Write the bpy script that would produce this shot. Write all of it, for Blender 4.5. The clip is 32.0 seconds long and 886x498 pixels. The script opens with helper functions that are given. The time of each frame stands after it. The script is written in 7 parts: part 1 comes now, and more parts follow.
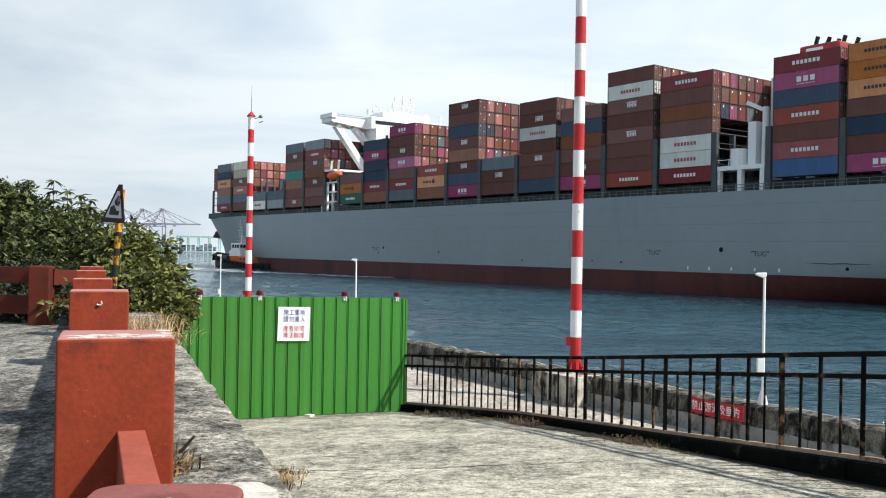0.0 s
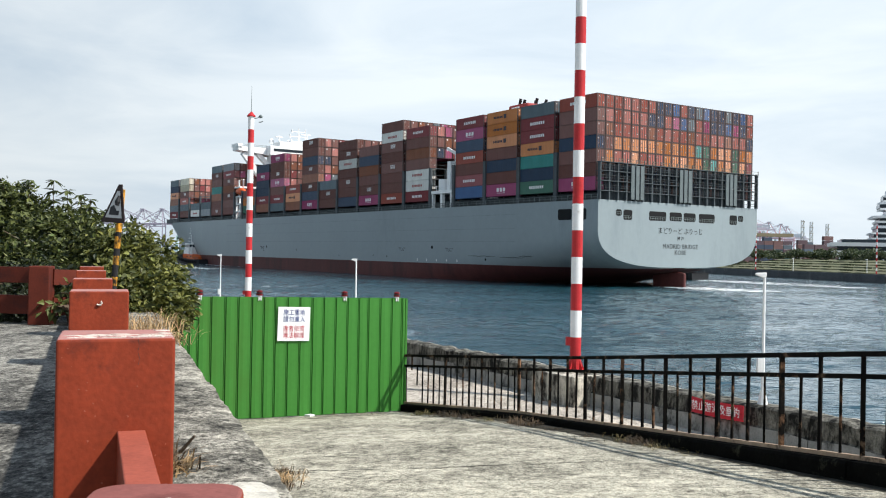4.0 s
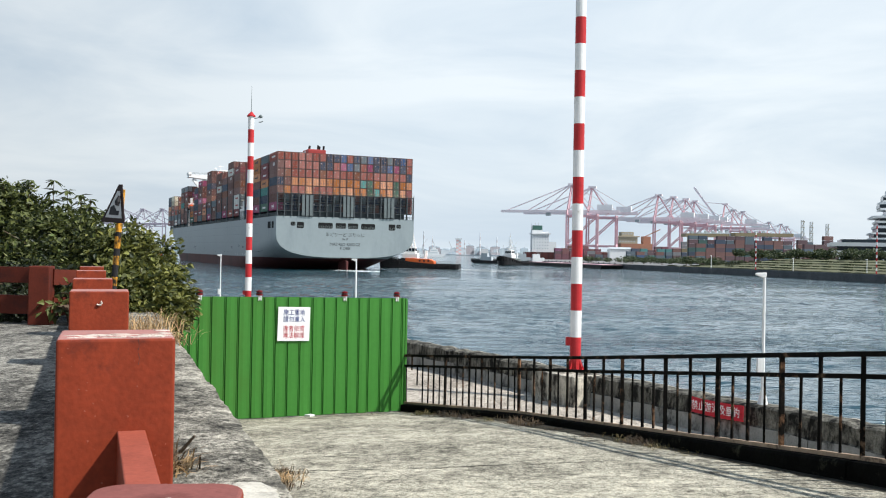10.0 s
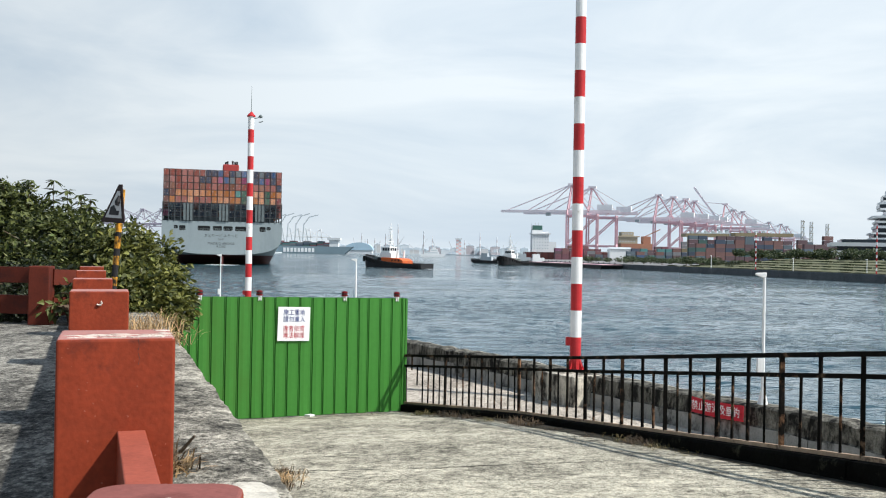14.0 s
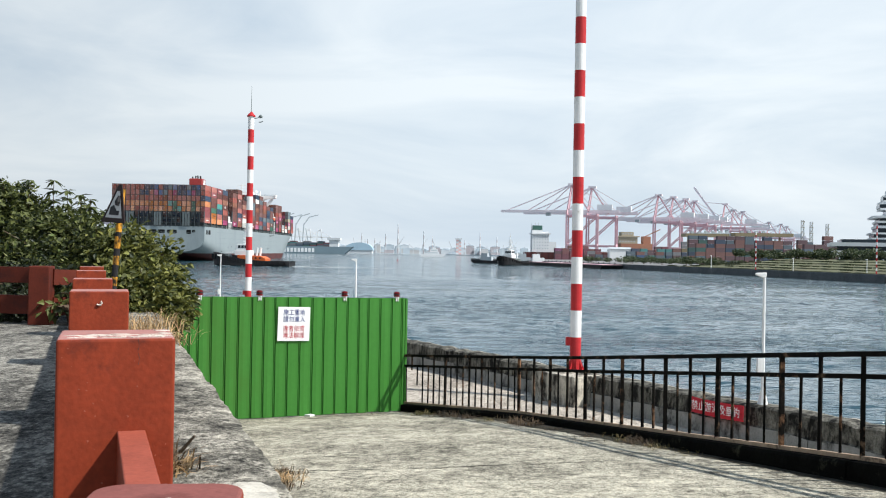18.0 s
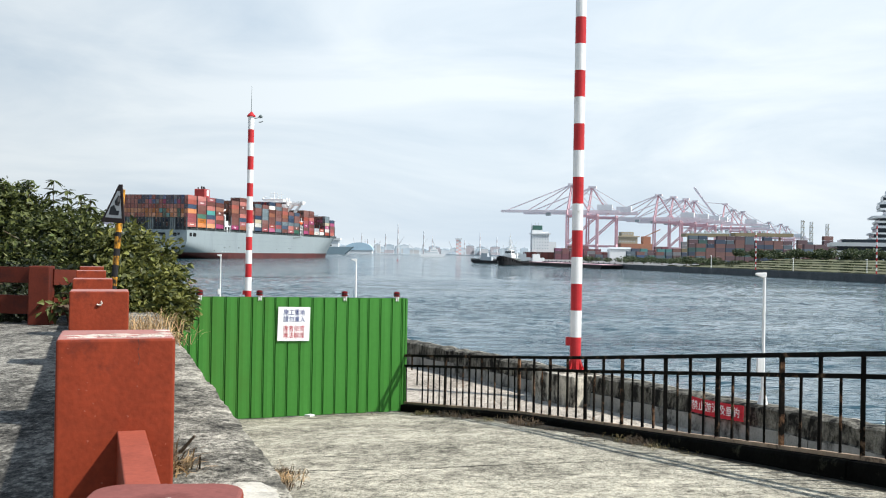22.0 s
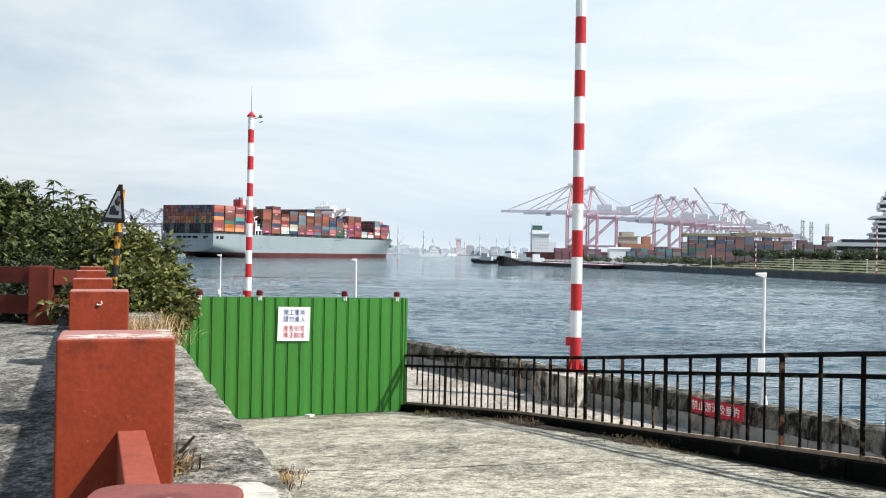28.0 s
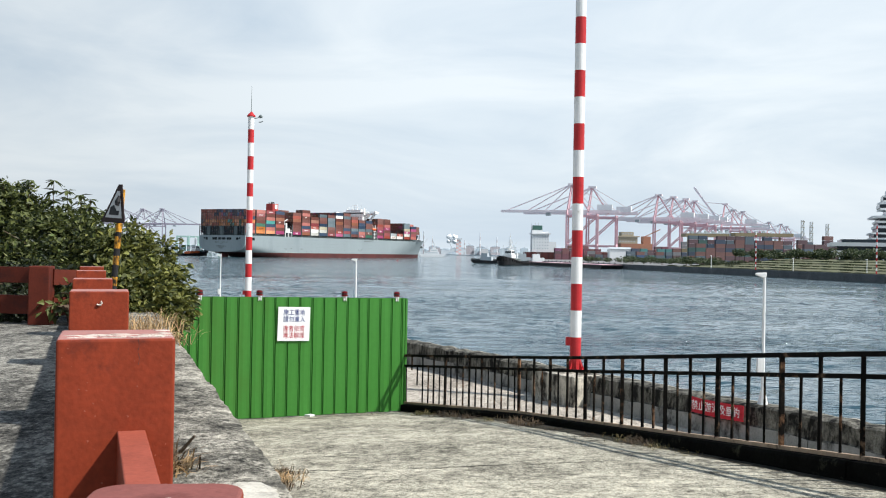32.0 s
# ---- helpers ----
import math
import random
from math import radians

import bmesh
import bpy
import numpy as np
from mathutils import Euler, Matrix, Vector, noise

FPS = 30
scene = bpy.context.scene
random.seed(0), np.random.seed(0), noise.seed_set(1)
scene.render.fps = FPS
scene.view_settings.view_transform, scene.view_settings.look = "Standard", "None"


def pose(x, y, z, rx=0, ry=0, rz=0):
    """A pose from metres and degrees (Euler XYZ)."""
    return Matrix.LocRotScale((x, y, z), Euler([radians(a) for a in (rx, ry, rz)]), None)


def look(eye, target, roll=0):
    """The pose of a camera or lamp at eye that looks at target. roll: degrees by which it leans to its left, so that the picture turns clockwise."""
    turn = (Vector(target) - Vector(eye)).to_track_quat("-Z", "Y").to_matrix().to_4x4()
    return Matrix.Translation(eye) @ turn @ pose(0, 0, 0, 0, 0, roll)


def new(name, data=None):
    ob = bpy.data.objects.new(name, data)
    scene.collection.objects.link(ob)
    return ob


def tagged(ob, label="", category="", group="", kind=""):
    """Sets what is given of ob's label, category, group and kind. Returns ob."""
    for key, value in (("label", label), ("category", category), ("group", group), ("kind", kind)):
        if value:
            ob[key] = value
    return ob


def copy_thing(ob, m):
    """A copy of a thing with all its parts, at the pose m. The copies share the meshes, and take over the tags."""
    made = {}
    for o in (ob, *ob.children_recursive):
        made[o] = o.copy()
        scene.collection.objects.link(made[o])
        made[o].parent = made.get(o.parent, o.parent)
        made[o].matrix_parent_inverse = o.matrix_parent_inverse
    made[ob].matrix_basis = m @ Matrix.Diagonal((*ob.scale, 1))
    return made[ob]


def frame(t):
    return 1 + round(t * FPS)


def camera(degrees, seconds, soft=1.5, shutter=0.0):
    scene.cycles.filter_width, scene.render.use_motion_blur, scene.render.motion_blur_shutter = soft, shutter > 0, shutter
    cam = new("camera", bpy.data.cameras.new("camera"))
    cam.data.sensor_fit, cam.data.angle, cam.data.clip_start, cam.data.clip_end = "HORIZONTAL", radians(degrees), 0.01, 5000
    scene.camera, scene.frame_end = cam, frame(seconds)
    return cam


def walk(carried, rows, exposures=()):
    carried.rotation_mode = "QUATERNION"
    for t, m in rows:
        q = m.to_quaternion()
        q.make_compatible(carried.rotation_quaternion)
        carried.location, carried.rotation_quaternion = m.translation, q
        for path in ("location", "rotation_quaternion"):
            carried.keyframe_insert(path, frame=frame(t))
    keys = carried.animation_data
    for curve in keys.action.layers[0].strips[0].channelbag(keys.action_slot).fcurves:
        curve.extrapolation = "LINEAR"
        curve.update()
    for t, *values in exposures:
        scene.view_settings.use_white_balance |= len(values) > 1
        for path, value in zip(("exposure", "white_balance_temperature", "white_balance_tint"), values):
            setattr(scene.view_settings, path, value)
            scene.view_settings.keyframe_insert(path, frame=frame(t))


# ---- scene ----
cam = camera(50.73, 32.0, 1.1)
# ------------------------------------------------------------------ camera
EYE = (0.0, 0.0, 6.92)
VIEW = look(EYE, (0.0, 100.0, 7.30), 1.0)
walk(cam, [(0.0, VIEW), (32.0, VIEW)], [(0.0, 0.05), (3.0, 0.02), (6.0, 0.0), (9.0, -0.06), (20.0, -0.06), (22.0, 0.01), (24.0, 0.08), (25.5, 0.10), (28.0, 0.06), (30.0, -0.05), (32.0, -0.06)])

# ------------------------------------------------------------------ world and sun
SUN_TO = Vector((0.956, -0.292, 0.0)).normalized()
SUN_EL = radians(48)


def make_world():
    w = bpy.data.worlds.new("hazy_sky")
    scene.world = w
    w.use_nodes = True
    t = w.node_tree
    t.nodes.clear()
    out = t.nodes.new("ShaderNodeOutputWorld")
    bg = t.nodes.new("ShaderNodeBackground")
    sky = t.nodes.new("ShaderNodeTexSky")
    sky.sky_type = "NISHITA"
    sky.sun_disc = False
    sky.sun_elevation = SUN_EL
    sky.sun_rotation = math.atan2(SUN_TO.x, SUN_TO.y)
    sky.dust_density = 4.0
    sky.air_density = 1.2
    dim = t.nodes.new("ShaderNodeVectorMath")
    dim.operation = "SCALE"
    dim.inputs["Scale"].default_value = 0.10
    t.links.new(sky.outputs[0], dim.inputs[0])
    co = t.nodes.new("ShaderNodeTexCoord")
    mp = t.nodes.new("ShaderNodeMapping")
    mp.inputs["Scale"].default_value = (1.0, 1.0, 4.5)
    t.links.new(co.outputs["Generated"], mp.inputs[0])
    n1 = t.nodes.new("ShaderNodeTexNoise")
    n1.inputs["Scale"].default_value = 2.2
    n1.inputs["Detail"].default_value = 7
    n1.inputs["Roughness"].default_value = 0.55
    n1.inputs["Distortion"].default_value = 0.6
    t.links.new(mp.outputs[0], n1.inputs["Vector"])
    r1 = t.nodes.new("ShaderNodeValToRGB")
    r1.color_ramp.elements[0].position = 0.36
    r1.color_ramp.elements[0].color = (0.70, 0.825, 0.945, 1)
    r1.color_ramp.elements[1].position = 0.62
    r1.color_ramp.elements[1].color = (0.96, 1.045, 1.105, 1)
    t.links.new(n1.outputs["Fac"], r1.inputs[0])
    mx = t.nodes.new("ShaderNodeMix")
    mx.data_type = "RGBA"
    mx.inputs["Factor"].default_value = 0.86
    t.links.new(dim.outputs[0], mx.inputs[6])
    t.links.new(r1.outputs[0], mx.inputs[7])
    sep = t.nodes.new("ShaderNodeSeparateXYZ")
    t.links.new(co.outputs["Generated"], sep.inputs[0])
    rz = t.nodes.new("ShaderNodeValToRGB")
    rz.color_ramp.elements[0].position, rz.color_ramp.elements[0].color = 0.34, (1, 1, 1, 1)
    rz.color_ramp.elements[1].position, rz.color_ramp.elements[1].color = 0.80, (0.32, 0.44, 0.60, 1)
    t.links.new(sep.outputs["Z"], rz.inputs[0])
    deep = t.nodes.new("ShaderNodeMix")
    deep.data_type, deep.blend_type = "RGBA", "MULTIPLY"
    deep.inputs["Factor"].default_value = 1.0
    t.links.new(mx.outputs[2], deep.inputs[6])
    t.links.new(rz.outputs[0], deep.inputs[7])
    # the veil is brighter towards the sun's side
    mr = t.nodes.new("ShaderNodeMapRange")
    mr.interpolation_type = "SMOOTHSTEP"
    mr.inputs["From Min"].default_value, mr.inputs["From Max"].default_value = -0.55, 0.05
    mr.inputs["To Min"].default_value, mr.inputs["To Max"].default_value = 0.80, 1.0
    t.links.new(sep.outputs["X"], mr.inputs["Value"])
    veil = t.nodes.new("ShaderNodeVectorMath")
    veil.operation = "SCALE"
    t.links.new(deep.outputs[2], veil.inputs[0])
    t.links.new(mr.outputs[0], veil.inputs["Scale"])
    t.links.new(veil.outputs[0], bg.inputs[0])
    bg.inputs[1].default_value = 1.06
    t.links.new(bg.outputs[0], out.inputs[0])


make_world()
sun = new("sun", bpy.data.lights.new("sun", "SUN"))
sun.data.energy = 6.4
sun.data.angle = radians(1.8)
sun.data.color = (1.0, 0.965, 0.91)
sun_dir = SUN_TO * math.cos(SUN_EL) + Vector((0, 0, math.sin(SUN_EL)))
sun.matrix_world = look(sun_dir * 60 + Vector((0, 0, 40)), (0, 0, 40))


# ------------------------------------------------------------------ materials
def nodes_of(m):
    m.use_nodes = True
    t = m.node_tree
    return t, t.nodes["Principled BSDF"]


def mat(name, col, rough=0.6, metal=0.0, vary=0.25, scale=3.0, fine=30.0, bump=0.15, dirt=None, dirt_amt=0.0, dist=0.01, streak=1.0, spec=0.22):
    """Paint or stone with broad stains, fine grain and relief."""
    m = bpy.data.materials.new(name)
    t, b = nodes_of(m)
    N, Lk = t.nodes.new, t.links.new
    co = N("ShaderNodeTexCoord")
    mp = N("ShaderNodeMapping")
    mp.inputs["Scale"].default_value = (1, 1, 1 / streak)
    Lk(co.outputs["Object"], mp.inputs[0])
    a = N("ShaderNodeTexNoise")
    a.inputs["Scale"].default_value = scale
    a.inputs["Detail"].default_value = 6
    a.inputs["Roughness"].default_value = 0.65
    Lk(mp.outputs[0], a.inputs["Vector"])
    f = N("ShaderNodeTexNoise")
    f.inputs["Scale"].default_value = fine
    f.inputs["Detail"].default_value = 4
    Lk(co.outputs["Object"], f.inputs["Vector"])
    mul = N("ShaderNodeMath")
    mul.operation = "MULTIPLY_ADD"
    mul.inputs[1].default_value = 0.65
    Lk(a.outputs["Fac"], mul.inputs[0])
    s2 = N("ShaderNodeMath")
    s2.operation = "MULTIPLY"
    s2.inputs[1].default_value = 0.35
    Lk(f.outputs["Fac"], s2.inputs[0])
    Lk(s2.outputs[0], mul.inputs[2])
    rp = N("ShaderNodeValToRGB")
    lo = [max(0, c * (1 - vary)) for c in col]
    hi = [min(1, c * (1 + vary)) for c in col]
    rp.color_ramp.elements[0].position, rp.color_ramp.elements[1].position = 0.3, 0.7
    rp.color_ramp.elements[0].color = (*lo, 1)
    rp.color_ramp.elements[1].color = (*hi, 1)
    Lk(mul.outputs[0], rp.inputs[0])
    colout = rp.outputs[0]
    if dirt:
        d = N("ShaderNodeTexNoise")
        d.inputs["Scale"].default_value = scale * 0.7
        d.inputs["Detail"].default_value = 9
        d.inputs["Roughness"].default_value = 0.72
        mp2 = N("ShaderNodeMapping")
        mp2.inputs["Location"].default_value = (3.7, 1.9, 5.1)
        mp2.inputs["Scale"].default_value = (1, 1, 1 / streak)
        Lk(co.outputs["Object"], mp2.inputs[0])
        Lk(mp2.outputs[0], d.inputs["Vector"])
        r2 = N("ShaderNodeValToRGB")
        r2.color_ramp.elements[0].position = 0.62 - 0.3 * dirt_amt
        r2.color_ramp.elements[1].position = 0.72 - 0.2 * dirt_amt
        Lk(d.outputs["Fac"], r2.inputs[0])
        mx = N("ShaderNodeMix")
        mx.data_type = "RGBA"
        Lk(r2.outputs[0], mx.inputs["Factor"])
        Lk(colout, mx.inputs[6])
        mx.inputs[7].default_value = (*dirt, 1)
        colout = mx.outputs[2]
    Lk(colout, b.inputs["Base Color"])
    b.inputs["Roughness"].default_value = rough
    b.inputs["Metallic"].default_value = metal
    b.inputs["Specular IOR Level"].default_value = spec
    if bump:
        bp = N("ShaderNodeBump")
        bp.inputs["Strength"].default_value = bump
        bp.inputs["Distance"].default_value = dist
        Lk(mul.outputs[0], bp.inputs["Height"])
        Lk(bp.outputs[0], b.inputs["Normal"])
    return m


def ribbed(name, col, pitch=0.28, depth=0.04, rough=0.55, dirt=(0.10, 0.05, 0.03)):
    """Corrugated painted steel: ribs along the length, rust and dirt."""
    m = mat(name, col, rough, 0.0, 0.22, 0.5, 6.0, 0.0, dirt, 0.12, streak=3.0)
    t = m.node_tree
    b = t.nodes["Principled BSDF"]
    src = b.inputs["Base Color"].links[0].from_socket
    oi = t.nodes.new("ShaderNodeObjectInfo")
    hs = t.nodes.new("ShaderNodeHueSaturation")
    mr = t.nodes.new("ShaderNodeMapRange")
    mr.inputs["To Min"].default_value, mr.inputs["To Max"].default_value = 0.66, 1.25
    t.links.new(oi.outputs["Random"], mr.inputs["Value"])
    t.links.new(mr.outputs[0], hs.inputs["Value"])
    ms = t.nodes.new("ShaderNodeMapRange")
    ms.inputs["To Min"].default_value, ms.inputs["To Max"].default_value = 1.05, 0.78
    t.links.new(oi.outputs["Random"], ms.inputs["Value"])
    t.links.new(ms.outputs[0], hs.inputs["Saturation"])
    t.links.new(src, hs.inputs["Color"])
    t.links.new(hs.outputs[0], b.inputs["Base Color"])
    co = t.nodes.new("ShaderNodeTexCoord")
    wv = t.nodes.new("ShaderNodeTexWave")
    wv.bands_direction = "X"
    wv.inputs["Scale"].default_value = 0.314 / pitch
    t.links.new(co.outputs["Object"], wv.inputs["Vector"])
    bp = t.nodes.new("ShaderNodeBump")
    bp.inputs["Strength"].default_value = 0.8
    bp.inputs["Distance"].default_value = depth
    t.links.new(wv.outputs["Fac"], bp.inputs["Height"])
    t.links.new(bp.outputs[0], b.inputs["Normal"])
    return m


def leaf_mat(name, dark, light):
    m = bpy.data.materials.new(name)
    t, b = nodes_of(m)
    g = t.nodes.new("ShaderNodeNewGeometry")
    rp = t.nodes.new("ShaderNodeValToRGB")
    rp.color_ramp.elements[0].color = (*dark, 1)
    rp.color_ramp.elements[1].color = (*light, 1)
    e = rp.color_ramp.elements.new(0.93)
    e.color = (light[0] * 1.5, light[1] * 1.2, light[2], 1)
    t.links.new(g.outputs["Random Per Island"], rp.inputs[0])
    t.links.new(rp.outputs[0], b.inputs["Base Color"])
    b.inputs["Roughness"].default_value = 0.58
    tr = t.nodes.new("ShaderNodeBsdfTranslucent")
    t.links.new(rp.outputs[0], tr.inputs[0])
    ms = t.nodes.new("ShaderNodeMixShader")
    ms.inputs[0].default_value = 0.22
    out = t.nodes["Material Output"]
    t.links.new(b.outputs[0], ms.inputs[1])
    t.links.new(tr.outputs[0], ms.inputs[2])
    t.links.new(ms.outputs[0], out.inputs[0])
    return m


def water_mat():
    m = bpy.data.materials.new("harbour_water")
    t, b = nodes_of(m)
    N, Lk = t.nodes.new, t.links.new
    co = N("ShaderNodeTexCoord")
    big = N("ShaderNodeTexNoise")
    big.inputs["Scale"].default_value = 0.012
    big.inputs["Detail"].default_value = 5
    mp0 = N("ShaderNodeMapping")
    mp0.inputs["Scale"].default_value = (0.6, 1.6, 1)
    mp0.inputs["Rotation"].default_value = (0, 0, 0.2)
    Lk(co.outputs["Object"], mp0.inputs[0])
    Lk(mp0.outputs[0], big.inputs["Vector"])
    rp = N("ShaderNodeValToRGB")
    rp.color_ramp.elements[0].position, rp.color_ramp.elements[1].position = 0.35, 0.68
    rp.color_ramp.elements[0].color = (0.006, 0.037, 0.050, 1)
    rp.color_ramp.elements[1].color = (0.010, 0.055, 0.075, 1)
    Lk(big.outputs["Fac"], rp.inputs[0])
    Lk(rp.outputs[0], b.inputs["Base Color"])
    b.inputs["IOR"].default_value = 1.95
    # wind patches, long across the channel: rippled beside slick
    mg = N("ShaderNodeMapping")
    mg.inputs["Scale"].default_value = (0.30, 1.0, 1.0)
    mg.inputs["Rotation"].default_value = (0, 0, 0.06)
    Lk(co.outputs["Object"], mg.inputs[0])
    ng = N("ShaderNodeTexNoise")
    ng.inputs["Scale"].default_value = 0.034
    ng.inputs["Detail"].default_value = 9
    ng.inputs["Roughness"].default_value = 0.78
    ng.inputs["Distortion"].default_value = 0.8
    Lk(mg.outputs[0], ng.inputs["Vector"])
    gust = N("ShaderNodeMapRange")
    gust.inputs["From Min"].default_value, gust.inputs["From Max"].default_value = 0.36, 0.66
    gust.inputs["To Min"].default_value, gust.inputs["To Max"].default_value = 0.45, 1.8
    Lk(ng.outputs["Fac"], gust.inputs["Value"])
    ro = N("ShaderNodeMapRange")
    ro.inputs["From Min"].default_value, ro.inputs["From Max"].default_value = 0.36, 0.66
    ro.inputs["To Min"].default_value, ro.inputs["To Max"].default_value = 0.03, 0.09
    Lk(ng.outputs["Fac"], ro.inputs["Value"])
    Lk(ro.outputs[0], b.inputs["Roughness"])
    prev = None
    for sc, stretch, dist, pw, rot in ((0.045, 0.45, 0.4, 1.0, 0.25), (0.105, 0.32, 0.6, 2.4, 0.04), (0.28, 0.40, 0.8, 3.6, -0.06), (0.85, 0.42, 0.58, 4.2, 0.08), (2.2, 0.6, 0.10, 3.0, 0.2)):
        mp = N("ShaderNodeMapping")
        mp.inputs["Scale"].default_value = (stretch, 1, 1)
        mp.inputs["Rotation"].default_value = (0, 0, rot)
        Lk(co.outputs["Object"], mp.inputs[0])
        nz = N("ShaderNodeTexNoise")
        nz.inputs["Scale"].default_value = sc
        nz.inputs["Detail"].default_value = 3
        nz.inputs["Distortion"].default_value = 0.5
        Lk(mp.outputs[0], nz.inputs["Vector"])
        pk = N("ShaderNodeMath")
        pk.operation = "POWER"
        pk.inputs[1].default_value = pw
        Lk(nz.outputs["Fac"], pk.inputs[0])
        bp = N("ShaderNodeBump")
        bp.inputs["Distance"].default_value = dist
        bp.inputs["Strength"].default_value = 1.0
        if sc > 0.1:
            hg = N("ShaderNodeMath")
            hg.operation = "MULTIPLY"
            Lk(pk.outputs[0], hg.inputs[0])
            Lk(gust.outputs[0], hg.inputs[1])
            Lk(hg.outputs[0], bp.inputs["Height"])
        else:
            Lk(pk.outputs[0], bp.inputs["Height"])
        if prev:
            Lk(prev.outputs[0], bp.inputs["Normal"])
        prev = bp
    Lk(prev.outputs[0], b.inputs["Normal"])
    return m


M = {}
M["water"] = water_mat()
M["redtop"] = mat("pinkish_top_face_red_paint", (0.35, 0.165, 0.145), 0.85, 0, 0.22, 7.0, 70, 0.3, (0.25, 0.095, 0.08), 0.3, 0.006)
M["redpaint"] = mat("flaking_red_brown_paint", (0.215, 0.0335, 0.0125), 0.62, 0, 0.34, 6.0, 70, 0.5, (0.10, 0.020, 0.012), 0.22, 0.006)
M["chip"] = mat("pale_paint_chip", (0.29, 0.085, 0.052), 0.9, 0, 0.4, 30, 120, 0.3)
M["redend"] = mat("browner_end_top_red_paint", (0.205, 0.068, 0.058), 0.8, 0, 0.25, 7.0, 70, 0.3, (0.12, 0.035, 0.03), 0.35, 0.006)
M["redrail"] = mat("lighter_rail_top_red_paint", (0.29, 0.068, 0.042), 0.8, 0, 0.22, 7.0, 70, 0.3, (0.20, 0.045, 0.03), 0.3, 0.006)
M["reddark"] = mat("dark_red_brown_paint", (0.092, 0.0165, 0.0085), 0.75, 0, 0.3, 4.0, 60, 0.25, (0.05, 0.012, 0.009), 0.3, 0.006)
M["worn"] = mat("bare_worn_patch", (0.60, 0.52, 0.46), 0.9, 0, 0.5, 12, 80, 0.4)
M["green"] = mat("green_painted_sheet", (0.047, 0.193, 0.033), 0.45, 0.0, 0.12, 0.9, 14, 0.05, (0.050, 0.165, 0.028), 0.22, streak=4)
M["green_dark"] = mat("green_groove", (0.008, 0.05, 0.008), 0.6, 0, 0.2, 2, 20, 0)
M["rust"] = mat("rusty_black_iron", (0.0055, 0.005, 0.0045), 0.8, 0.0, 0.5, 5, 50, 0.4, (0.17, 0.11, 0.07), 0.20, 0.006, spec=0.06)
M["rustbar"] = mat("rust_streaked_iron_bar", (0.008, 0.007, 0.006), 0.8, 0.0, 0.5, 5, 50, 0.4, (0.21, 0.115, 0.065), 0.36, 0.006, spec=0.06)
# rust for the bottom rail, its pale tone painted in as sunlight
M["rustlight"] = mat("rust_with_sunlit_tone", (0.33, 0.245, 0.175), 0.8, 0, 0.45, 5, 50, 0.3, (0.05, 0.035, 0.027), 0.2, 0.006)
M["kerb"] = mat("black_stained_kerb", (0.0055, 0.0056, 0.005), 0.95, 0, 0.6, 3.2, 25, 0.8, (0.052, 0.052, 0.036), 0.13, 0.03, spec=0.03)
M["polered"] = mat("red_pole_paint", (0.44, 0.028, 0.032), 0.45, 0, 0.25, 3, 30, 0.08)
M["polewhite"] = mat("white_pole_paint", (0.78, 0.79, 0.79), 0.45, 0, 0.08, 3, 30, 0.08, (0.5, 0.5, 0.48), 0.06)
M["white"] = mat("white_enamel", (0.78, 0.79, 0.78), 0.45, 0, 0.06, 2, 20, 0.05)
M["signwhite"] = mat("white_sign_sheet", (0.80, 0.81, 0.82), 0.4, 0, 0.04, 3, 30, 0.02)
# white face painted grey to carry the shade on the turned sign
M["signdull"] = mat("sign_face_greyed_as_shade", (0.50, 0.50, 0.49), 0.5, 0, 0.2, 6, 40, 0.02)
M["signblue"] = mat("blue_lettering", (0.008, 0.035, 0.19), 0.5, 0, 0.05, 3, 30, 0)
M["signred"] = mat("red_lettering", (0.45, 0.015, 0.03), 0.5, 0, 0.05, 3, 30, 0)
M["banner"] = mat("red_banner_cloth", (0.50, 0.03, 0.045), 0.75, 0, 0.15, 5, 60, 0.3)
M["black"] = mat("black_paint", (0.02, 0.02, 0.022), 0.6, 0, 0.3, 3, 30, 0.1)
M["yellow"] = mat("yellow_paint", (0.62, 0.30, 0.03), 0.6, 0, 0.25, 8, 60, 0.2, (0.2, 0.1, 0.03), 0.2)
M["poleyellow"] = mat("flaking_yellow_pole_paint", (0.66, 0.31, 0.03), 0.6, 0, 0.3, 13, 60, 0.2, (0.022, 0.016, 0.010), 0.58, streak=1.8)
M["brownedge"] = mat("dark_red_sign_border", (0.022, 0.009, 0.008), 0.6, 0, 0.3, 8, 60, 0.1)
M["reddome"] = mat("red_lamp_plastic", (0.13, 0.010, 0.012), 0.25, 0, 0.2, 9, 60, 0)
M["bark"] = mat("bark", (0.11, 0.08, 0.055), 0.9, 0, 0.4, 8, 60, 0.7)
M["leafA"] = leaf_mat("leaf_olive", (0.007, 0.018, 0.006), (0.094, 0.134, 0.040))
M["leafD"] = leaf_mat("broad_yellow_green_leaf", (0.011, 0.025, 0.006), (0.140, 0.178, 0.048))
M["leafB"] = leaf_mat("leaf_deep", (0.009, 0.025, 0.006), (0.055, 0.098, 0.020))
# near-black leaf tone: the bush's shade is put into the colour
M["leafC"] = leaf_mat("leaf_with_shade_in_colour", (0.004, 0.010, 0.003), (0.022, 0.036, 0.012))
M["dry"] = leaf_mat("dry_grass", (0.15, 0.115, 0.055), (0.44, 0.355, 0.21))
M["weed"] = leaf_mat("brown_weeds", (0.028, 0.023, 0.013), (0.115, 0.088, 0.05))
M["weedgreen"] = leaf_mat("half_green_weeds", (0.03, 0.035, 0.014), (0.20, 0.19, 0.085))
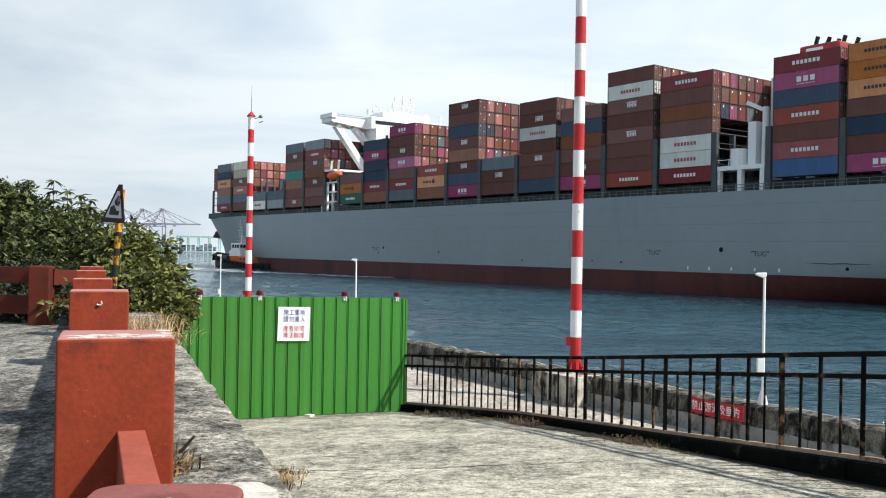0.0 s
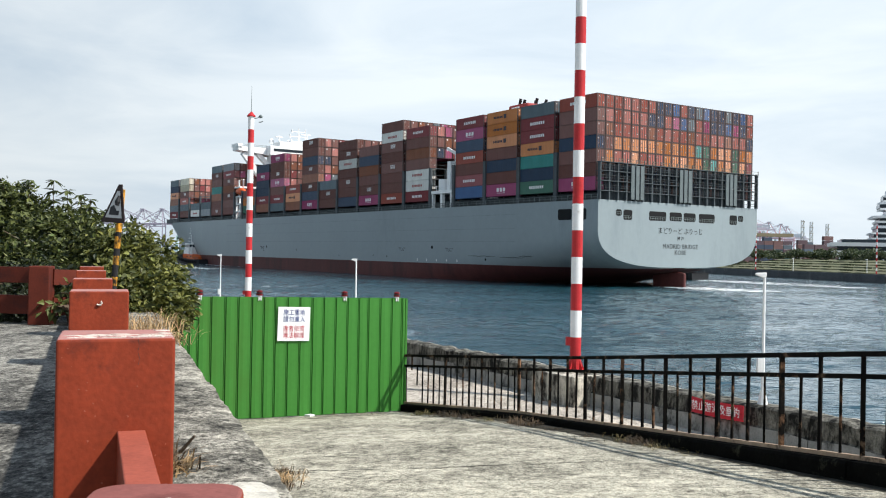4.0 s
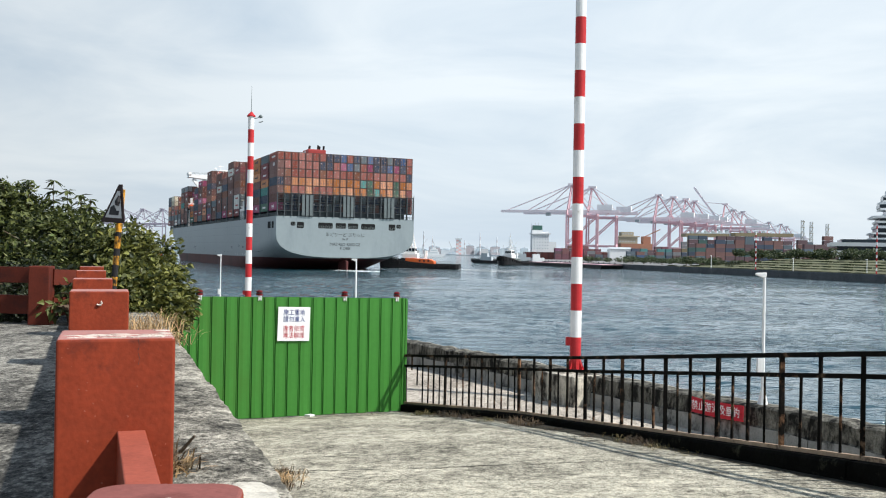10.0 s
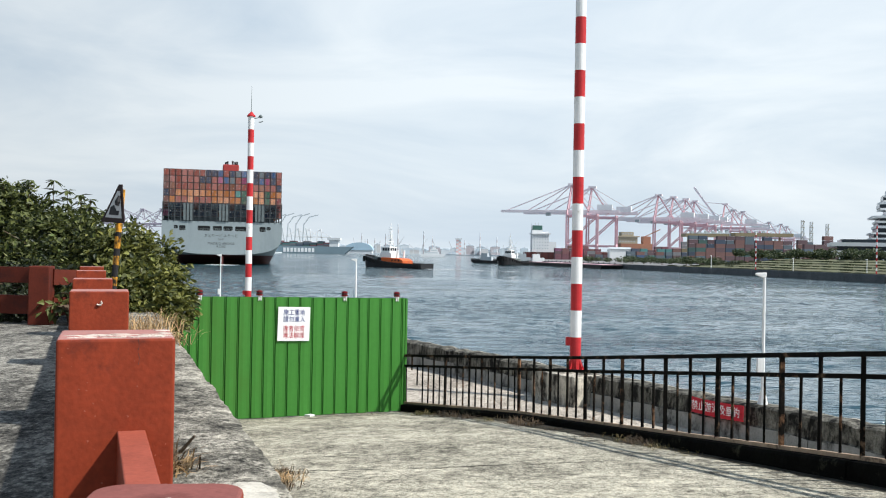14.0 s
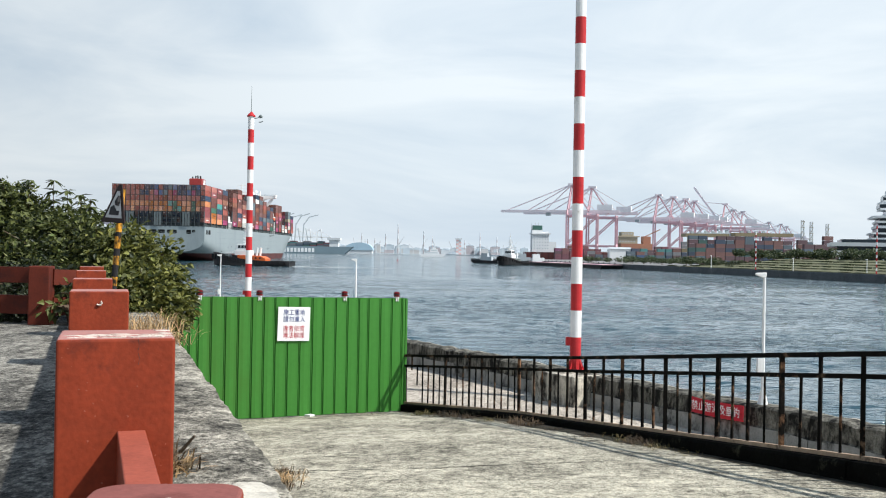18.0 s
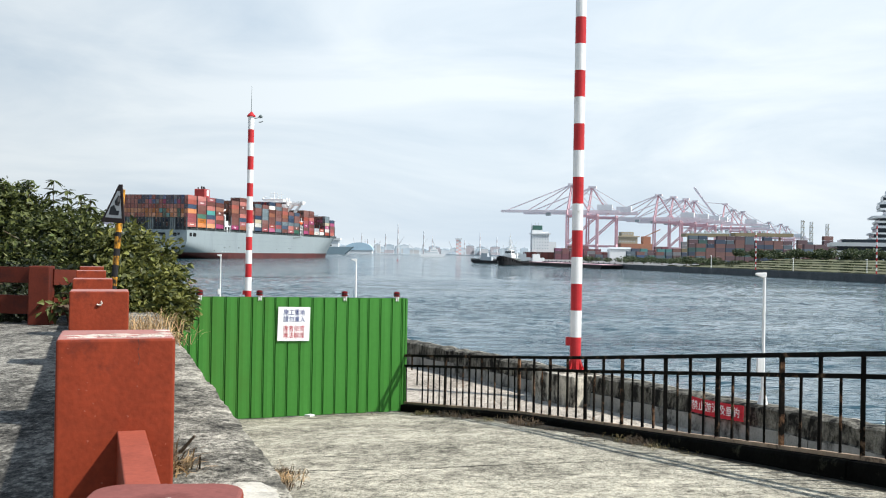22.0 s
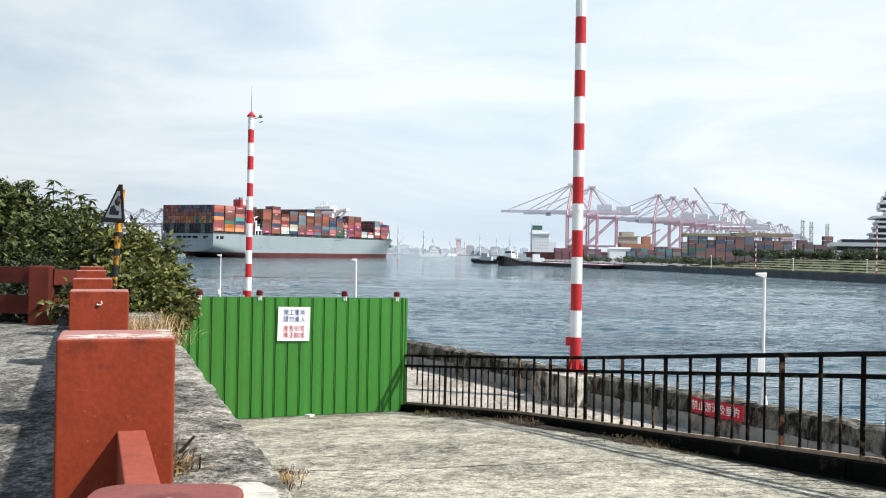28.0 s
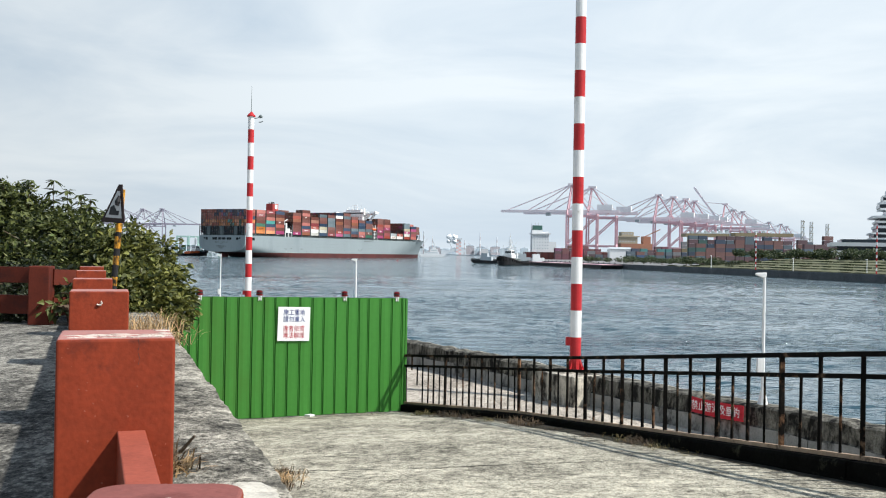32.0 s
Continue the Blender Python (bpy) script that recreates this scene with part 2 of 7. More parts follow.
M["mortar"] = mat("pale_mortar", (0.52, 0.495, 0.43), 0.9, 0, 0.25, 14, 70, 0.6, (0.34, 0.32, 0.28), 0.25, 0.01)
M["crack"] = mat("dirt_filled_crack", (0.05, 0.047, 0.04), 0.95, 0, 0.4, 9, 60, 0.3)
M["footstrip"] = mat("black_blotched_strip", (0.05, 0.047, 0.038), 0.95, 0, 0.6, 6.0, 45, 0.6, (0.014, 0.014, 0.011), 0.5, 0.01, spec=0.05)
# ship
M["hull"] = mat("grey_ship_paint", (0.246, 0.293, 0.308), 0.42, 0, 0.07, 0.05, 0.8, 0.03, (0.20, 0.24, 0.258), 0.15, 0.05, streak=4)
M["seam"] = mat("dulled_seam_paint", (0.205, 0.245, 0.262), 0.5, 0, 0.2, 0.2, 2, 0)
M["boot"] = mat("red_antifouling", (0.092, 0.029, 0.027), 0.6, 0, 0.3, 0.15, 1.5, 0.05, (0.055, 0.022, 0.022), 0.40, 0.05, streak=6)
M["steel"] = mat("dark_grey_deck_steel", (0.070, 0.083, 0.090), 0.6, 0, 0.3, 0.8, 6, 0.1)
M["steel2"] = mat("mid_grey_deck_steel", (0.16, 0.19, 0.19), 0.6, 0, 0.2, 0.8, 6, 0.1)
M["steel3"] = mat("dull_green_grey_steel", (0.12, 0.145, 0.150), 0.6, 0, 0.25, 0.8, 6, 0.1)
M["deckdark"] = mat("black_shaded_opening", (0.008, 0.009, 0.010), 0.8, 0, 0.3, 1, 6, 0)
M["shipwhite"] = mat("white_superstructure", (0.80, 0.81, 0.80), 0.4, 0, 0.05, 0.3, 3, 0.02)
M["lifeboat"] = mat("orange_lifeboat_shell", (0.70, 0.12, 0.03), 0.4, 0, 0.1, 0.6, 5, 0)
M["glassdark"] = mat("dark_window_glass", (0.02, 0.028, 0.035), 0.1, 0, 0.2, 0.5, 3, 0)
M["shipred"] = mat("red_funnel_paint", (0.30, 0.045, 0.042), 0.5, 0, 0.12, 0.4, 4, 0.02)
M["tyre"] = mat("black_rubber", (0.014, 0.014, 0.015), 0.85, 0, 0.3, 3, 20, 0.2)
M["tughull"] = mat("black_tug_hull", (0.018, 0.019, 0.021), 0.5, 0, 0.4, 0.4, 4, 0.1, (0.10, 0.05, 0.03), 0.1)
M["tugorange"] = mat("orange_tug_paint", (0.62, 0.13, 0.035), 0.5, 0, 0.12, 0.5, 5, 0.02)
M["foam"] = mat("sea_foam", (0.80, 0.84, 0.85), 0.9, 0, 0.1, 1.2, 8, 0.3)
# distance
M["quayface"] = mat("dark_wet_quay", (0.088, 0.097, 0.104), 0.8, 0, 0.4, 0.2, 2, 0.2)
M["quaytop"] = mat("quay_concrete", (0.19, 0.19, 0.19), 0.9, 0, 0.2, 0.1, 1, 0.1)
M["lawn"] = mat("dry_lawn", (0.120, 0.126, 0.074), 0.95, 0, 0.35, 0.12, 1.5, 0.2, (0.125, 0.118, 0.076), 0.4)
M["terrace"] = mat("terrace_edge", (0.05, 0.06, 0.03), 0.9, 0, 0.3, 0.4, 2, 0.1)
M["farleaf"] = leaf_mat("far_foliage", (0.022, 0.042, 0.022), (0.06, 0.095, 0.045))
# crane colours, paler than the paint: distance haze is mixed in
M["cranered"] = mat("red_crane_paint_with_haze", (0.68, 0.44, 0.49), 0.6, 0, 0.15, 0.1, 1, 0)
M["cranewhite"] = mat("white_crane_paint_with_haze", (0.86, 0.78, 0.82), 0.6, 0, 0.1, 0.1, 1, 0)
M["cranehaze"] = mat("crane_paint_in_violet_haze", (0.31, 0.29, 0.35), 0.7, 0, 0.08, 0.1, 1, 0)
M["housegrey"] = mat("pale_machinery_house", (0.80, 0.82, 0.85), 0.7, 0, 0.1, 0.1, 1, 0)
M["craneyellow"] = mat("yellow_gantry_paint", (0.25, 0.215, 0.135), 0.6, 0, 0.12, 0.1, 1, 0)
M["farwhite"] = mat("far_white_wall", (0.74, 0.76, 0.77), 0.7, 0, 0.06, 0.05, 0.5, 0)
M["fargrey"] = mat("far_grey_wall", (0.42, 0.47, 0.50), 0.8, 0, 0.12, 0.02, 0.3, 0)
# blue grey lifted towards the sky: distance haze is in the colour
M["farblue"] = mat("far_blue_in_haze", (0.47, 0.53, 0.57), 0.9, 0, 0.08, 0.004, 0.05, 0)
M["seahull"] = mat("green_grey_moored_hull", (0.17, 0.24, 0.28), 0.6, 0, 0.1, 0.05, 0.5, 0)
M["smoke"] = mat("white_steam", (0.82, 0.84, 0.86), 1.0, 0, 0.05, 0.1, 1, 0)

BOX = {
    "b": (0.155, 0.053, 0.041), "c": (0.27, 0.092, 0.045), "m": (0.25, 0.042, 0.048), "r": (0.36, 0.078, 0.052), "o": (0.60, 0.20, 0.045),
    "p": (0.36, 0.050, 0.150), "n": (0.024, 0.052, 0.100), "u": (0.030, 0.105, 0.26), "t": (0.055, 0.30, 0.27), "g": (0.36, 0.40, 0.42),
    "w": (0.66, 0.66, 0.61), "d": (0.028, 0.125, 0.080), "s": (0.125, 0.175, 0.200), "y": (0.62, 0.56, 0.40)}
BOXMAT = {k: ribbed("container_steel_" + k, v) for k, v in BOX.items()}


# ------------------------------------------------------------------ mesh helpers
class Geo:
    def __init__(self):
        self.v, self.f, self.m = [], [], []

    def add(self, vs, fs, m=0):
        o = len(self.v)
        self.v += [tuple(p) for p in vs]
        self.f += [tuple(i + o for i in f) for f in fs]
        self.m += [m] * len(fs)

    def box(self, x0, x1, y0, y1, z0, z1, m=0, T=None):
        vs = [(x, y, z) for z in (z0, z1) for y in (y0, y1) for x in (x0, x1)]
        if T is not None:
            vs = [T @ Vector(p) for p in vs]
        self.add(vs, [(0, 2, 3, 1), (4, 5, 7, 6), (0, 1, 5, 4), (1, 3, 7, 5), (3, 2, 6, 7), (2, 0, 4, 6)], m)

    def beam(self, p0, p1, w, h=None, m=0):
        """A square bar from p0 to p1."""
        p0, p1 = Vector(p0), Vector(p1)
        h = h or w
        d = (p1 - p0).normalized()
        a = d.cross(Vector((0, 0, 1)))
        if a.length < 1e-3:
            a = Vector((1, 0, 0))
        a.normalize()
        b = a.cross(d).normalized()
        a, b = a * w / 2, b * h / 2
        vs = [p + s * a + u * b for p in (p0, p1) for s, u in ((-1, -1), (1, -1), (1, 1), (-1, 1))]
        self.add(vs, [(3, 2, 1, 0), (4, 5, 6, 7), (0, 1, 5, 4), (1, 2, 6, 5), (2, 3, 7, 6), (3, 0, 4, 7)], m)

    def tube(self, p0, p1, r0, r1=None, n=8, m=0):
        p0, p1 = Vector(p0), Vector(p1)
        r1 = r0 if r1 is None else r1
        d = (p1 - p0).normalized()
        a = d.cross(Vector((0, 0, 1)))
        if a.length < 1e-3:
            a = Vector((1, 0, 0))
        a.normalize()
        b = d.cross(a)
        vs = []
        for p, r in ((p0, r0), (p1, r1)):
            vs += [p + r * (math.cos(6.28318 * i / n) * a + math.sin(6.28318 * i / n) * b) for i in range(n)]
        fs = [(i, (i + 1) % n, n + (i + 1) % n, n + i) for i in range(n)]
        fs += [tuple(range(n - 1, -1, -1)), tuple(range(n, 2 * n))]
        self.add(vs, fs, m)

    def lathe(self, c, prof, n=12, m=0):
        """Rings (radius, height) about a vertical axis at c."""
        c = Vector(c)
        vs = []
        for r, z in prof:
            vs += [c + Vector((r * math.cos(6.28318 * i / n), r * math.sin(6.28318 * i / n), z)) for i in range(n)]
        fs = [(k * n + i, k * n + (i + 1) % n, (k + 1) * n + (i + 1) % n, (k + 1) * n + i) for k in range(len(prof) - 1) for i in range(n)]
        fs += [tuple(range(n - 1, -1, -1)), tuple(range((len(prof) - 1) * n, len(prof) * n))]
        self.add(vs, fs, m)

    def prism(self, pts, off, m=0):
        """A flat outline, pushed along off."""
        n = len(pts)
        off = Vector(off)
        vs = [Vector(p) for p in pts] + [Vector(p) + off for p in pts]
        fs = [tuple(range(n - 1, -1, -1)), tuple(range(n, 2 * n))] + [(i, (i + 1) % n, n + (i + 1) % n, n + i) for i in range(n)]
        self.add(vs, fs, m)

    def mesh(self, name, mats, smooth=False):
        me = bpy.data.meshes.new(name)
        me.from_pydata(self.v, [], self.f)
        for k in mats if isinstance(mats, (list, tuple)) else [mats]:
            me.materials.append(k)
        if max(self.m, default=0):
            me.polygons.foreach_set("material_index", self.m)
        if smooth:
            me.polygons.foreach_set("use_smooth", [True] * len(self.f))
        me.update()
        return me


def part(name, geo, mats, parent=None, label="", smooth=False, bevel=0.0, T=None):
    """Links a mesh as one object under its thing."""
    me = geo if isinstance(geo, bpy.types.Mesh) else geo.mesh(name, mats, smooth)
    ob = new(name, me)
    if parent:
        ob.parent = parent
    if T is not None:
        ob.matrix_local = T
    if bevel:
        md = ob.modifiers.new("edge", "BEVEL")
        md.width, md.segments, md.limit_method = bevel, 3, "ANGLE"
    if label:
        tagged(ob, label)
    return ob


def thing(name, label, category, T=None, group="", kind=""):
    ob = new(name)
    ob.empty_display_size = 0.2
    if T is not None:
        ob.matrix_world = T
    return tagged(ob, label, category, group, kind)


def text_mesh(body, size, mat_, depth=0.003, sx=1.0, gap=1.0, bold=0.0):
    """Lettering, centred, in the XZ plane, facing -Y."""
    cu = bpy.data.curves.new("lettering", "FONT")
    cu.body, cu.size, cu.extrude, cu.align_x, cu.align_y = body, size, depth, "CENTER", "CENTER"
    cu.space_character = gap
    cu.offset = bold
    cu.resolution_u = 2
    ob = bpy.data.objects.new("lettering", cu)
    scene.collection.objects.link(ob)
    dg = bpy.context.evaluated_depsgraph_get()
    dg.update()
    me = bpy.data.meshes.new_from_object(ob.evaluated_get(dg))
    bpy.data.objects.remove(ob)
    me.transform(Matrix.Diagonal((sx, 1, 1, 1)))
    me.transform(Matrix.Rotation(radians(90), 4, "X"))
    me.materials.clear()
    me.materials.append(mat_)
    return me


U = Vector((-0.337, 0.9415, 0))   # way of the ramp, downhill
R = Vector((0.9415, 0.337, 0))    # across it, to the water


def sn(s, n, z=0.0):
    p = U * s + R * n
    return (p.x, p.y, z)


def ramp_z(s):
    return 5.61 - 0.106 * s


# ------------------------------------------------------------------ ground and water
def build_water():
    """One sheet to the horizon, with a short crossing chop that fades with distance."""
    def grow(v, step, rate, end):
        out = []
        while v < end:
            step *= rate
            v += step
            out.append(min(v, end))
        return out
    mid = np.arange(-108.0, 124.01, 0.7)
    xs = np.array([-q for q in grow(108.0, 0.7, 1.22, 4800)][::-1] + list(mid) + grow(mid[-1], 0.7, 1.22, 4800))
    ys = np.array([-300.0, -120.0, -40.0, -10.0, 4.0] + list(np.arange(10.0, 135.0, 0.5)) + grow(134.5, 0.5, 1.009, 4800))
    X, Y = np.meshgrid(xs, ys)
    cell = np.maximum(np.gradient(xs)[None, :], np.gradient(ys)[:, None])
    amp = np.clip(1.7 - cell / 1.1, 0, 1)
    rng = np.random.RandomState(12)
    gust = np.zeros_like(X)
    for k in range(9):
        a, lam = rng.uniform(0, 6.28), rng.uniform(16, 60)
        gust += np.sin((X * np.cos(a) * 0.6 + Y * np.sin(a)) * 6.283 / lam + rng.uniform(0, 6.28))
    gust = np.clip(0.95 + 0.16 * gust, 0.45, 1.6)
    Z = np.zeros_like(X)
    for k in range(34):
        lam = 1.5 * (5.0 / 1.5) ** (k / 33.0)
        a = 1.35 + rng.normal(0, 0.7)
        ph = (X * np.cos(a) + Y * np.sin(a)) * 6.283 / lam + rng.uniform(0, 6.28)
        Z += 0.029 * lam / 6.283 * (np.sin(ph) + 0.25 * np.sin(2 * ph + 1.2))
    Z *= amp * gust
    n, m_ = X.shape
    co = np.stack([X, Y, Z], -1).reshape(-1, 3)
    i = (np.arange(n - 1)[:, None] * m_ + np.arange(m_ - 1)[None, :]).ravel()
    q = np.stack([i, i + 1, i + m_ + 1, i + m_], -1)
    me = bpy.data.meshes.new("water")
    me.vertices.add(len(co))
    me.vertices.foreach_set("co", co.ravel().astype(np.float32))
    me.loops.add(q.size)
    me.loops.foreach_set("vertex_index", q.ravel().astype(np.int32))
    me.polygons.add(len(q))
    me.polygons.foreach_set("loop_start", np.arange(0, q.size, 4, dtype=np.int32))
    me.polygons.foreach_set("use_smooth", np.ones(len(q), dtype=bool))
    me.update(calc_edges=True)
    me.materials.append(M["water"])
    tagged(part("water", me, None), "choppy blue-green harbour water", "water", kind="structure")


RAMP_CRACKS = (
    (9.97, 1.70, 9.61, 2.86, 0.016, 1.0), (9.55, 2.95, 9.09, 5.30, 0.018, 1.0), (10.98, 1.90, 11.19, 3.35, 0.012, 1.0), (10.68, 3.77, 9.33, 3.60, 0.013, 1.6),
    (9.19, 1.95, 8.94, 2.76, 0.009, 1.0), (7.89, 4.40, 7.86, 5.20, 0.007, 1.0), (10.47, 4.60, 10.49, 5.95, 0.010, 1.0), (12.6, 2.2, 12.7, 4.6, 0.010, 1.0), (14.0, 3.4, 13.8, 5.4, 0.009, 1.0))


def build_ground():
    build_water()

    # upper road behind and beside the camera, with its retaining edge
    g = Geo()
    g.prism([sn(-14, 0.57, 6.07), sn(-14, -40, 6.07), sn(60, -40, 6.07), sn(60, 0.57, 6.07)][::-1], (0, 0, -3.2))
    tagged(part("upper_road", g, M["road"]), "streaked grey concrete upper road", "road", kind="structure")
    g = Geo()
    n, k = 320, 5
    vs = []
    for i in range(n + 1):
        q = -2.0 + 20.0 * i / n
        for j in range(k + 1):
            w = 0.05 + 0.56 * j / k
            P = Vector((q * 2.2, w * 3, 0))
            if j == k:
                w += 0.012 * noise.noise(P) + 0.014 * noise.noise(P * 3.1) + 0.012 * noise.noise(P * 8.3)
            vs.append(sn(q, w, 6.094 + 0.006 * noise.noise(P * 1.3) + 0.006 * noise.noise(P * 4) - (0.014 if j in (0, k) else 0)))
        vs.append(sn(q, 0.575 + 0.02 * noise.noise(Vector((q * 2, 4, 1))), 4.0 if q > 8 else 5.0))
    m_ = k + 2
    g.add(vs, [(i * m_ + j, i * m_ + j + 1, (i + 1) * m_ + j + 1, (i + 1) * m_ + j) for i in range(n) for j in range(m_ - 1)])
    tagged(part("road_edge", g, M["concrete"], smooth=True), "crumbling rough concrete edge of the upper road", "kerb", kind="structure")
    # flakes of pale mortar lying on the edge
    rng = random.Random(19)
    for s0, n0, a, b, cnt in ((3.15, 0.47, 0.17, 0.075, 520), (2.95, 0.50, 0.12, 0.05, 160)):
        g = Geo()
        for _ in range(cnt):
            q, r = rng.uniform(0, 6.283), rng.random() ** 0.6
            cs, cn = s0 + a * r * math.cos(q), n0 + b * r * math.sin(q)
            w = rng.uniform(0.010, 0.030) * (1.4 - r)
            ring = [sn(cs + w * 1.6 * math.cos(6.283 * k / 7) * rng.uniform(.6, 1.2), cn + w * math.sin(6.283 * k / 7) * rng.uniform(.6, 1.2), 6.1) for k in range(7)]
            up = Vector((0, 0, rng.uniform(0.002, 0.005)))
            rim = [Vector(q_) + up for q_ in ring]
            g.add(list(map(Vector, ring)) + rim, [tuple(range(13, 6, -1))] + [(j, 7 + j, 7 + (j + 1) % 7, (j + 1) % 7) for j in range(7)])
        tagged(part("mortar_flakes", g, M["mortar"]), "pale flakes of spilled mortar on the road edge", "mortar", kind="stuff")

    # ramp going down to the hoarding
    g = Geo()
    g.prism([sn(-14, 0.55, ramp_z(-14)), sn(24, 0.55, ramp_z(24)), sn(24, 6.72, ramp_z(24)), sn(-14, 6.72, ramp_z(-14))][::-1], (0, 0, -1.6))
    tagged(part("ramp", g, M["ramp"]), "sloping grey concrete ramp with brush marks and stains", "ramp", kind="structure")

    # cracks across the ramp: ends along and across it, width
    rng = random.Random(5)
    for n_, (s0, c0, s1, c1, w0, wob) in enumerate(RAMP_CRACKS):
        g = Geo()
        prev = None
        m_ = max(24, int(math.hypot(s1 - s0, c1 - c0) * 16))
        for i in range(m_):
            q = i / (m_ - 1)
            P = Vector((q * 9, n_ * 3.0, 0))
            s_ = s0 + (s1 - s0) * q + wob * (0.11 * noise.noise(P) + 0.05 * noise.noise(P * 3.4))
            c_ = c0 + (c1 - c0) * q + wob * 0.05 * noise.noise(P * 2.1)
            w = w0 * (0.35 + rng.random()) * (0.3 + 0.7 * max(0.0, math.sin(math.pi * q)) ** 0.4)
            row = [sn(s_ - w, c_, ramp_z(s_ - w) + 0.004), sn(s_ + w, c_, ramp_z(s_ + w) + 0.004)]
            if prev:
                g.add(prev + row, [(0, 2, 3, 1)])
            prev = row
        tagged(part("ramp_crack", g, M["crack"]), "thin dark crack across the concrete ramp", "crack", kind="structure")

    # promenade between railing and seawall
    g = Geo()
    g.prism([(14, 2.0, 3.47), (10.5, 10.9, 3.47), (-1.0, 29.8, 3.47), (-13.0, 49.4, 3.47), (-30, 49.4, 3.47), (-24, 22, 3.47), (-5, 17.6, 3.47), (3.2, 8, 3.47), (4, 2.0, 3.47)], (0, 0, -4.2))
    tagged(part("promenade", g, M["promenade"]), "pale sun-bleached concrete promenade", "pavement", kind="structure")


def rough_concrete(name, dark, mid, light, angle, stretch=2.6, patch=0.7):
    """Weathered concrete: broad stains, broomed streaks and coarse grit."""
    m = bpy.data.materials.new(name)
    t, b = nodes_of(m)
    N, Lk = t.nodes.new, t.links.new
    co = N("ShaderNodeTexCoord")
    acc = None
    for sc, st, det, ro, wt in ((patch, 0.8, 6, 0.6, 0.22), (3.6, stretch, 6, 0.75, 0.26), (14.0, stretch, 5, 0.8, 0.28), (48.0, stretch, 3, 0.7, 0.24)):
        mp = N("ShaderNodeMapping")
        mp.inputs["Rotation"].default_value = (0, 0, angle)
        mp.inputs["Scale"].default_value = (1, st, 1)
        Lk(co.outputs["Object"], mp.inputs[0])
        nz = N("ShaderNodeTexNoise")
        nz.inputs["Scale"].default_value = sc
        nz.inputs["Detail"].default_value = det
        nz.inputs["Roughness"].default_value = ro
        Lk(mp.outputs[0], nz.inputs["Vector"])
        ml = N("ShaderNodeMath")
        ml.operation = "MULTIPLY_ADD"
        ml.inputs[1].default_value = wt
        Lk(nz.outputs["Fac"], ml.inputs[0])
        if acc:
            Lk(acc.outputs[0], ml.inputs[2])
        else:
            ml.inputs[2].default_value = 0.0
        acc = ml
    rp = N("ShaderNodeValToRGB")
    e = rp.color_ramp.elements
    e[0].position, e[0].color = 0.425, (*dark, 1)
    e[1].position, e[1].color = 0.575, (*light, 1)
    q = e.new(0.488)
    q.color = (*mid, 1)
    Lk(acc.outputs[0], rp.inputs[0])
    col, height = rp.outputs[0], acc.outputs[0]
    for sc, sx, sy, lo, hi, amt in ((8.0, 0.7, 1.7, 0.39, 0.46, 0.5), (30.0, 1.0, 0.9, 0.36, 0.43, 0.65), (2.2, 1.0, 1.0, 0.33, 0.46, 0.35)):
        mp = N("ShaderNodeMapping")
        mp.inputs["Rotation"].default_value = (0, 0, angle)
        mp.inputs["Location"].default_value = (sc, 2.3, 0.7)
        mp.inputs["Scale"].default_value = (sx, sy, 1)
        Lk(co.outputs["Object"], mp.inputs[0])
        nz = N("ShaderNodeTexNoise")
        nz.inputs["Scale"].default_value = sc
        nz.inputs["Detail"].default_value = 4
        nz.inputs["Roughness"].default_value = 0.7
        Lk(mp.outputs[0], nz.inputs["Vector"])
        mr = N("ShaderNodeMapRange")
        mr.inputs["From Min"].default_value = lo
        mr.inputs["From Max"].default_value = hi
        mr.inputs["To Min"].default_value = 1.0 - amt
        mr.inputs["To Max"].default_value = 1.0
        Lk(nz.outputs["Fac"], mr.inputs["Value"])
        mu = N("ShaderNodeVectorMath")
        mu.operation = "SCALE"
        Lk(col, mu.inputs[0])
        Lk(mr.outputs[0], mu.inputs["Scale"])
        col = mu.outputs[0]
        hm = N("ShaderNodeMath")
        hm.operation = "MULTIPLY_ADD"
        hm.inputs[1].default_value = 0.12
        Lk(mr.outputs[0], hm.inputs[0])
        Lk(height, hm.inputs[2])
        height = hm.outputs[0]
    Lk(col, b.inputs["Base Color"])
    b.inputs["Roughness"].default_value = 0.92
    b.inputs["Specular IOR Level"].default_value = 0.2
    bp = N("ShaderNodeBump")
    bp.inputs["Strength"].default_value = 0.9
    bp.inputs["Distance"].default_value = 0.05
    Lk(height, bp.inputs["Height"])
    Lk(bp.outputs[0], b.inputs["Normal"])
    return m


M["ramp"] = rough_concrete("ramp_concrete", (0.075, 0.069, 0.054), (0.32, 0.298, 0.235), (0.66, 0.615, 0.49), 0.12, 0.6)
M["road"] = rough_concrete("brushed_concrete_road", (0.016, 0.016, 0.014), (0.092, 0.088, 0.078), (0.36, 0.345, 0.30), 0.3, 0.5, 0.9)
M["promenade"] = rough_concrete("bleached_promenade_concrete", (0.15, 0.13, 0.108), (0.40, 0.355, 0.30), (0.62, 0.56, 0.48), 0.5, 0.6, 0.5)
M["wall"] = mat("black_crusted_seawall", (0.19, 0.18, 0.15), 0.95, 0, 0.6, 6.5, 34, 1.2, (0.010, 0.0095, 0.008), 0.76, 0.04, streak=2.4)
M["walltop"] = mat("pale_stained_wall_edge", (0.34, 0.315, 0.265), 0.95, 0, 0.55, 6.0, 30, 1.0, (0.022, 0.020, 0.017), 0.55, 0.03)
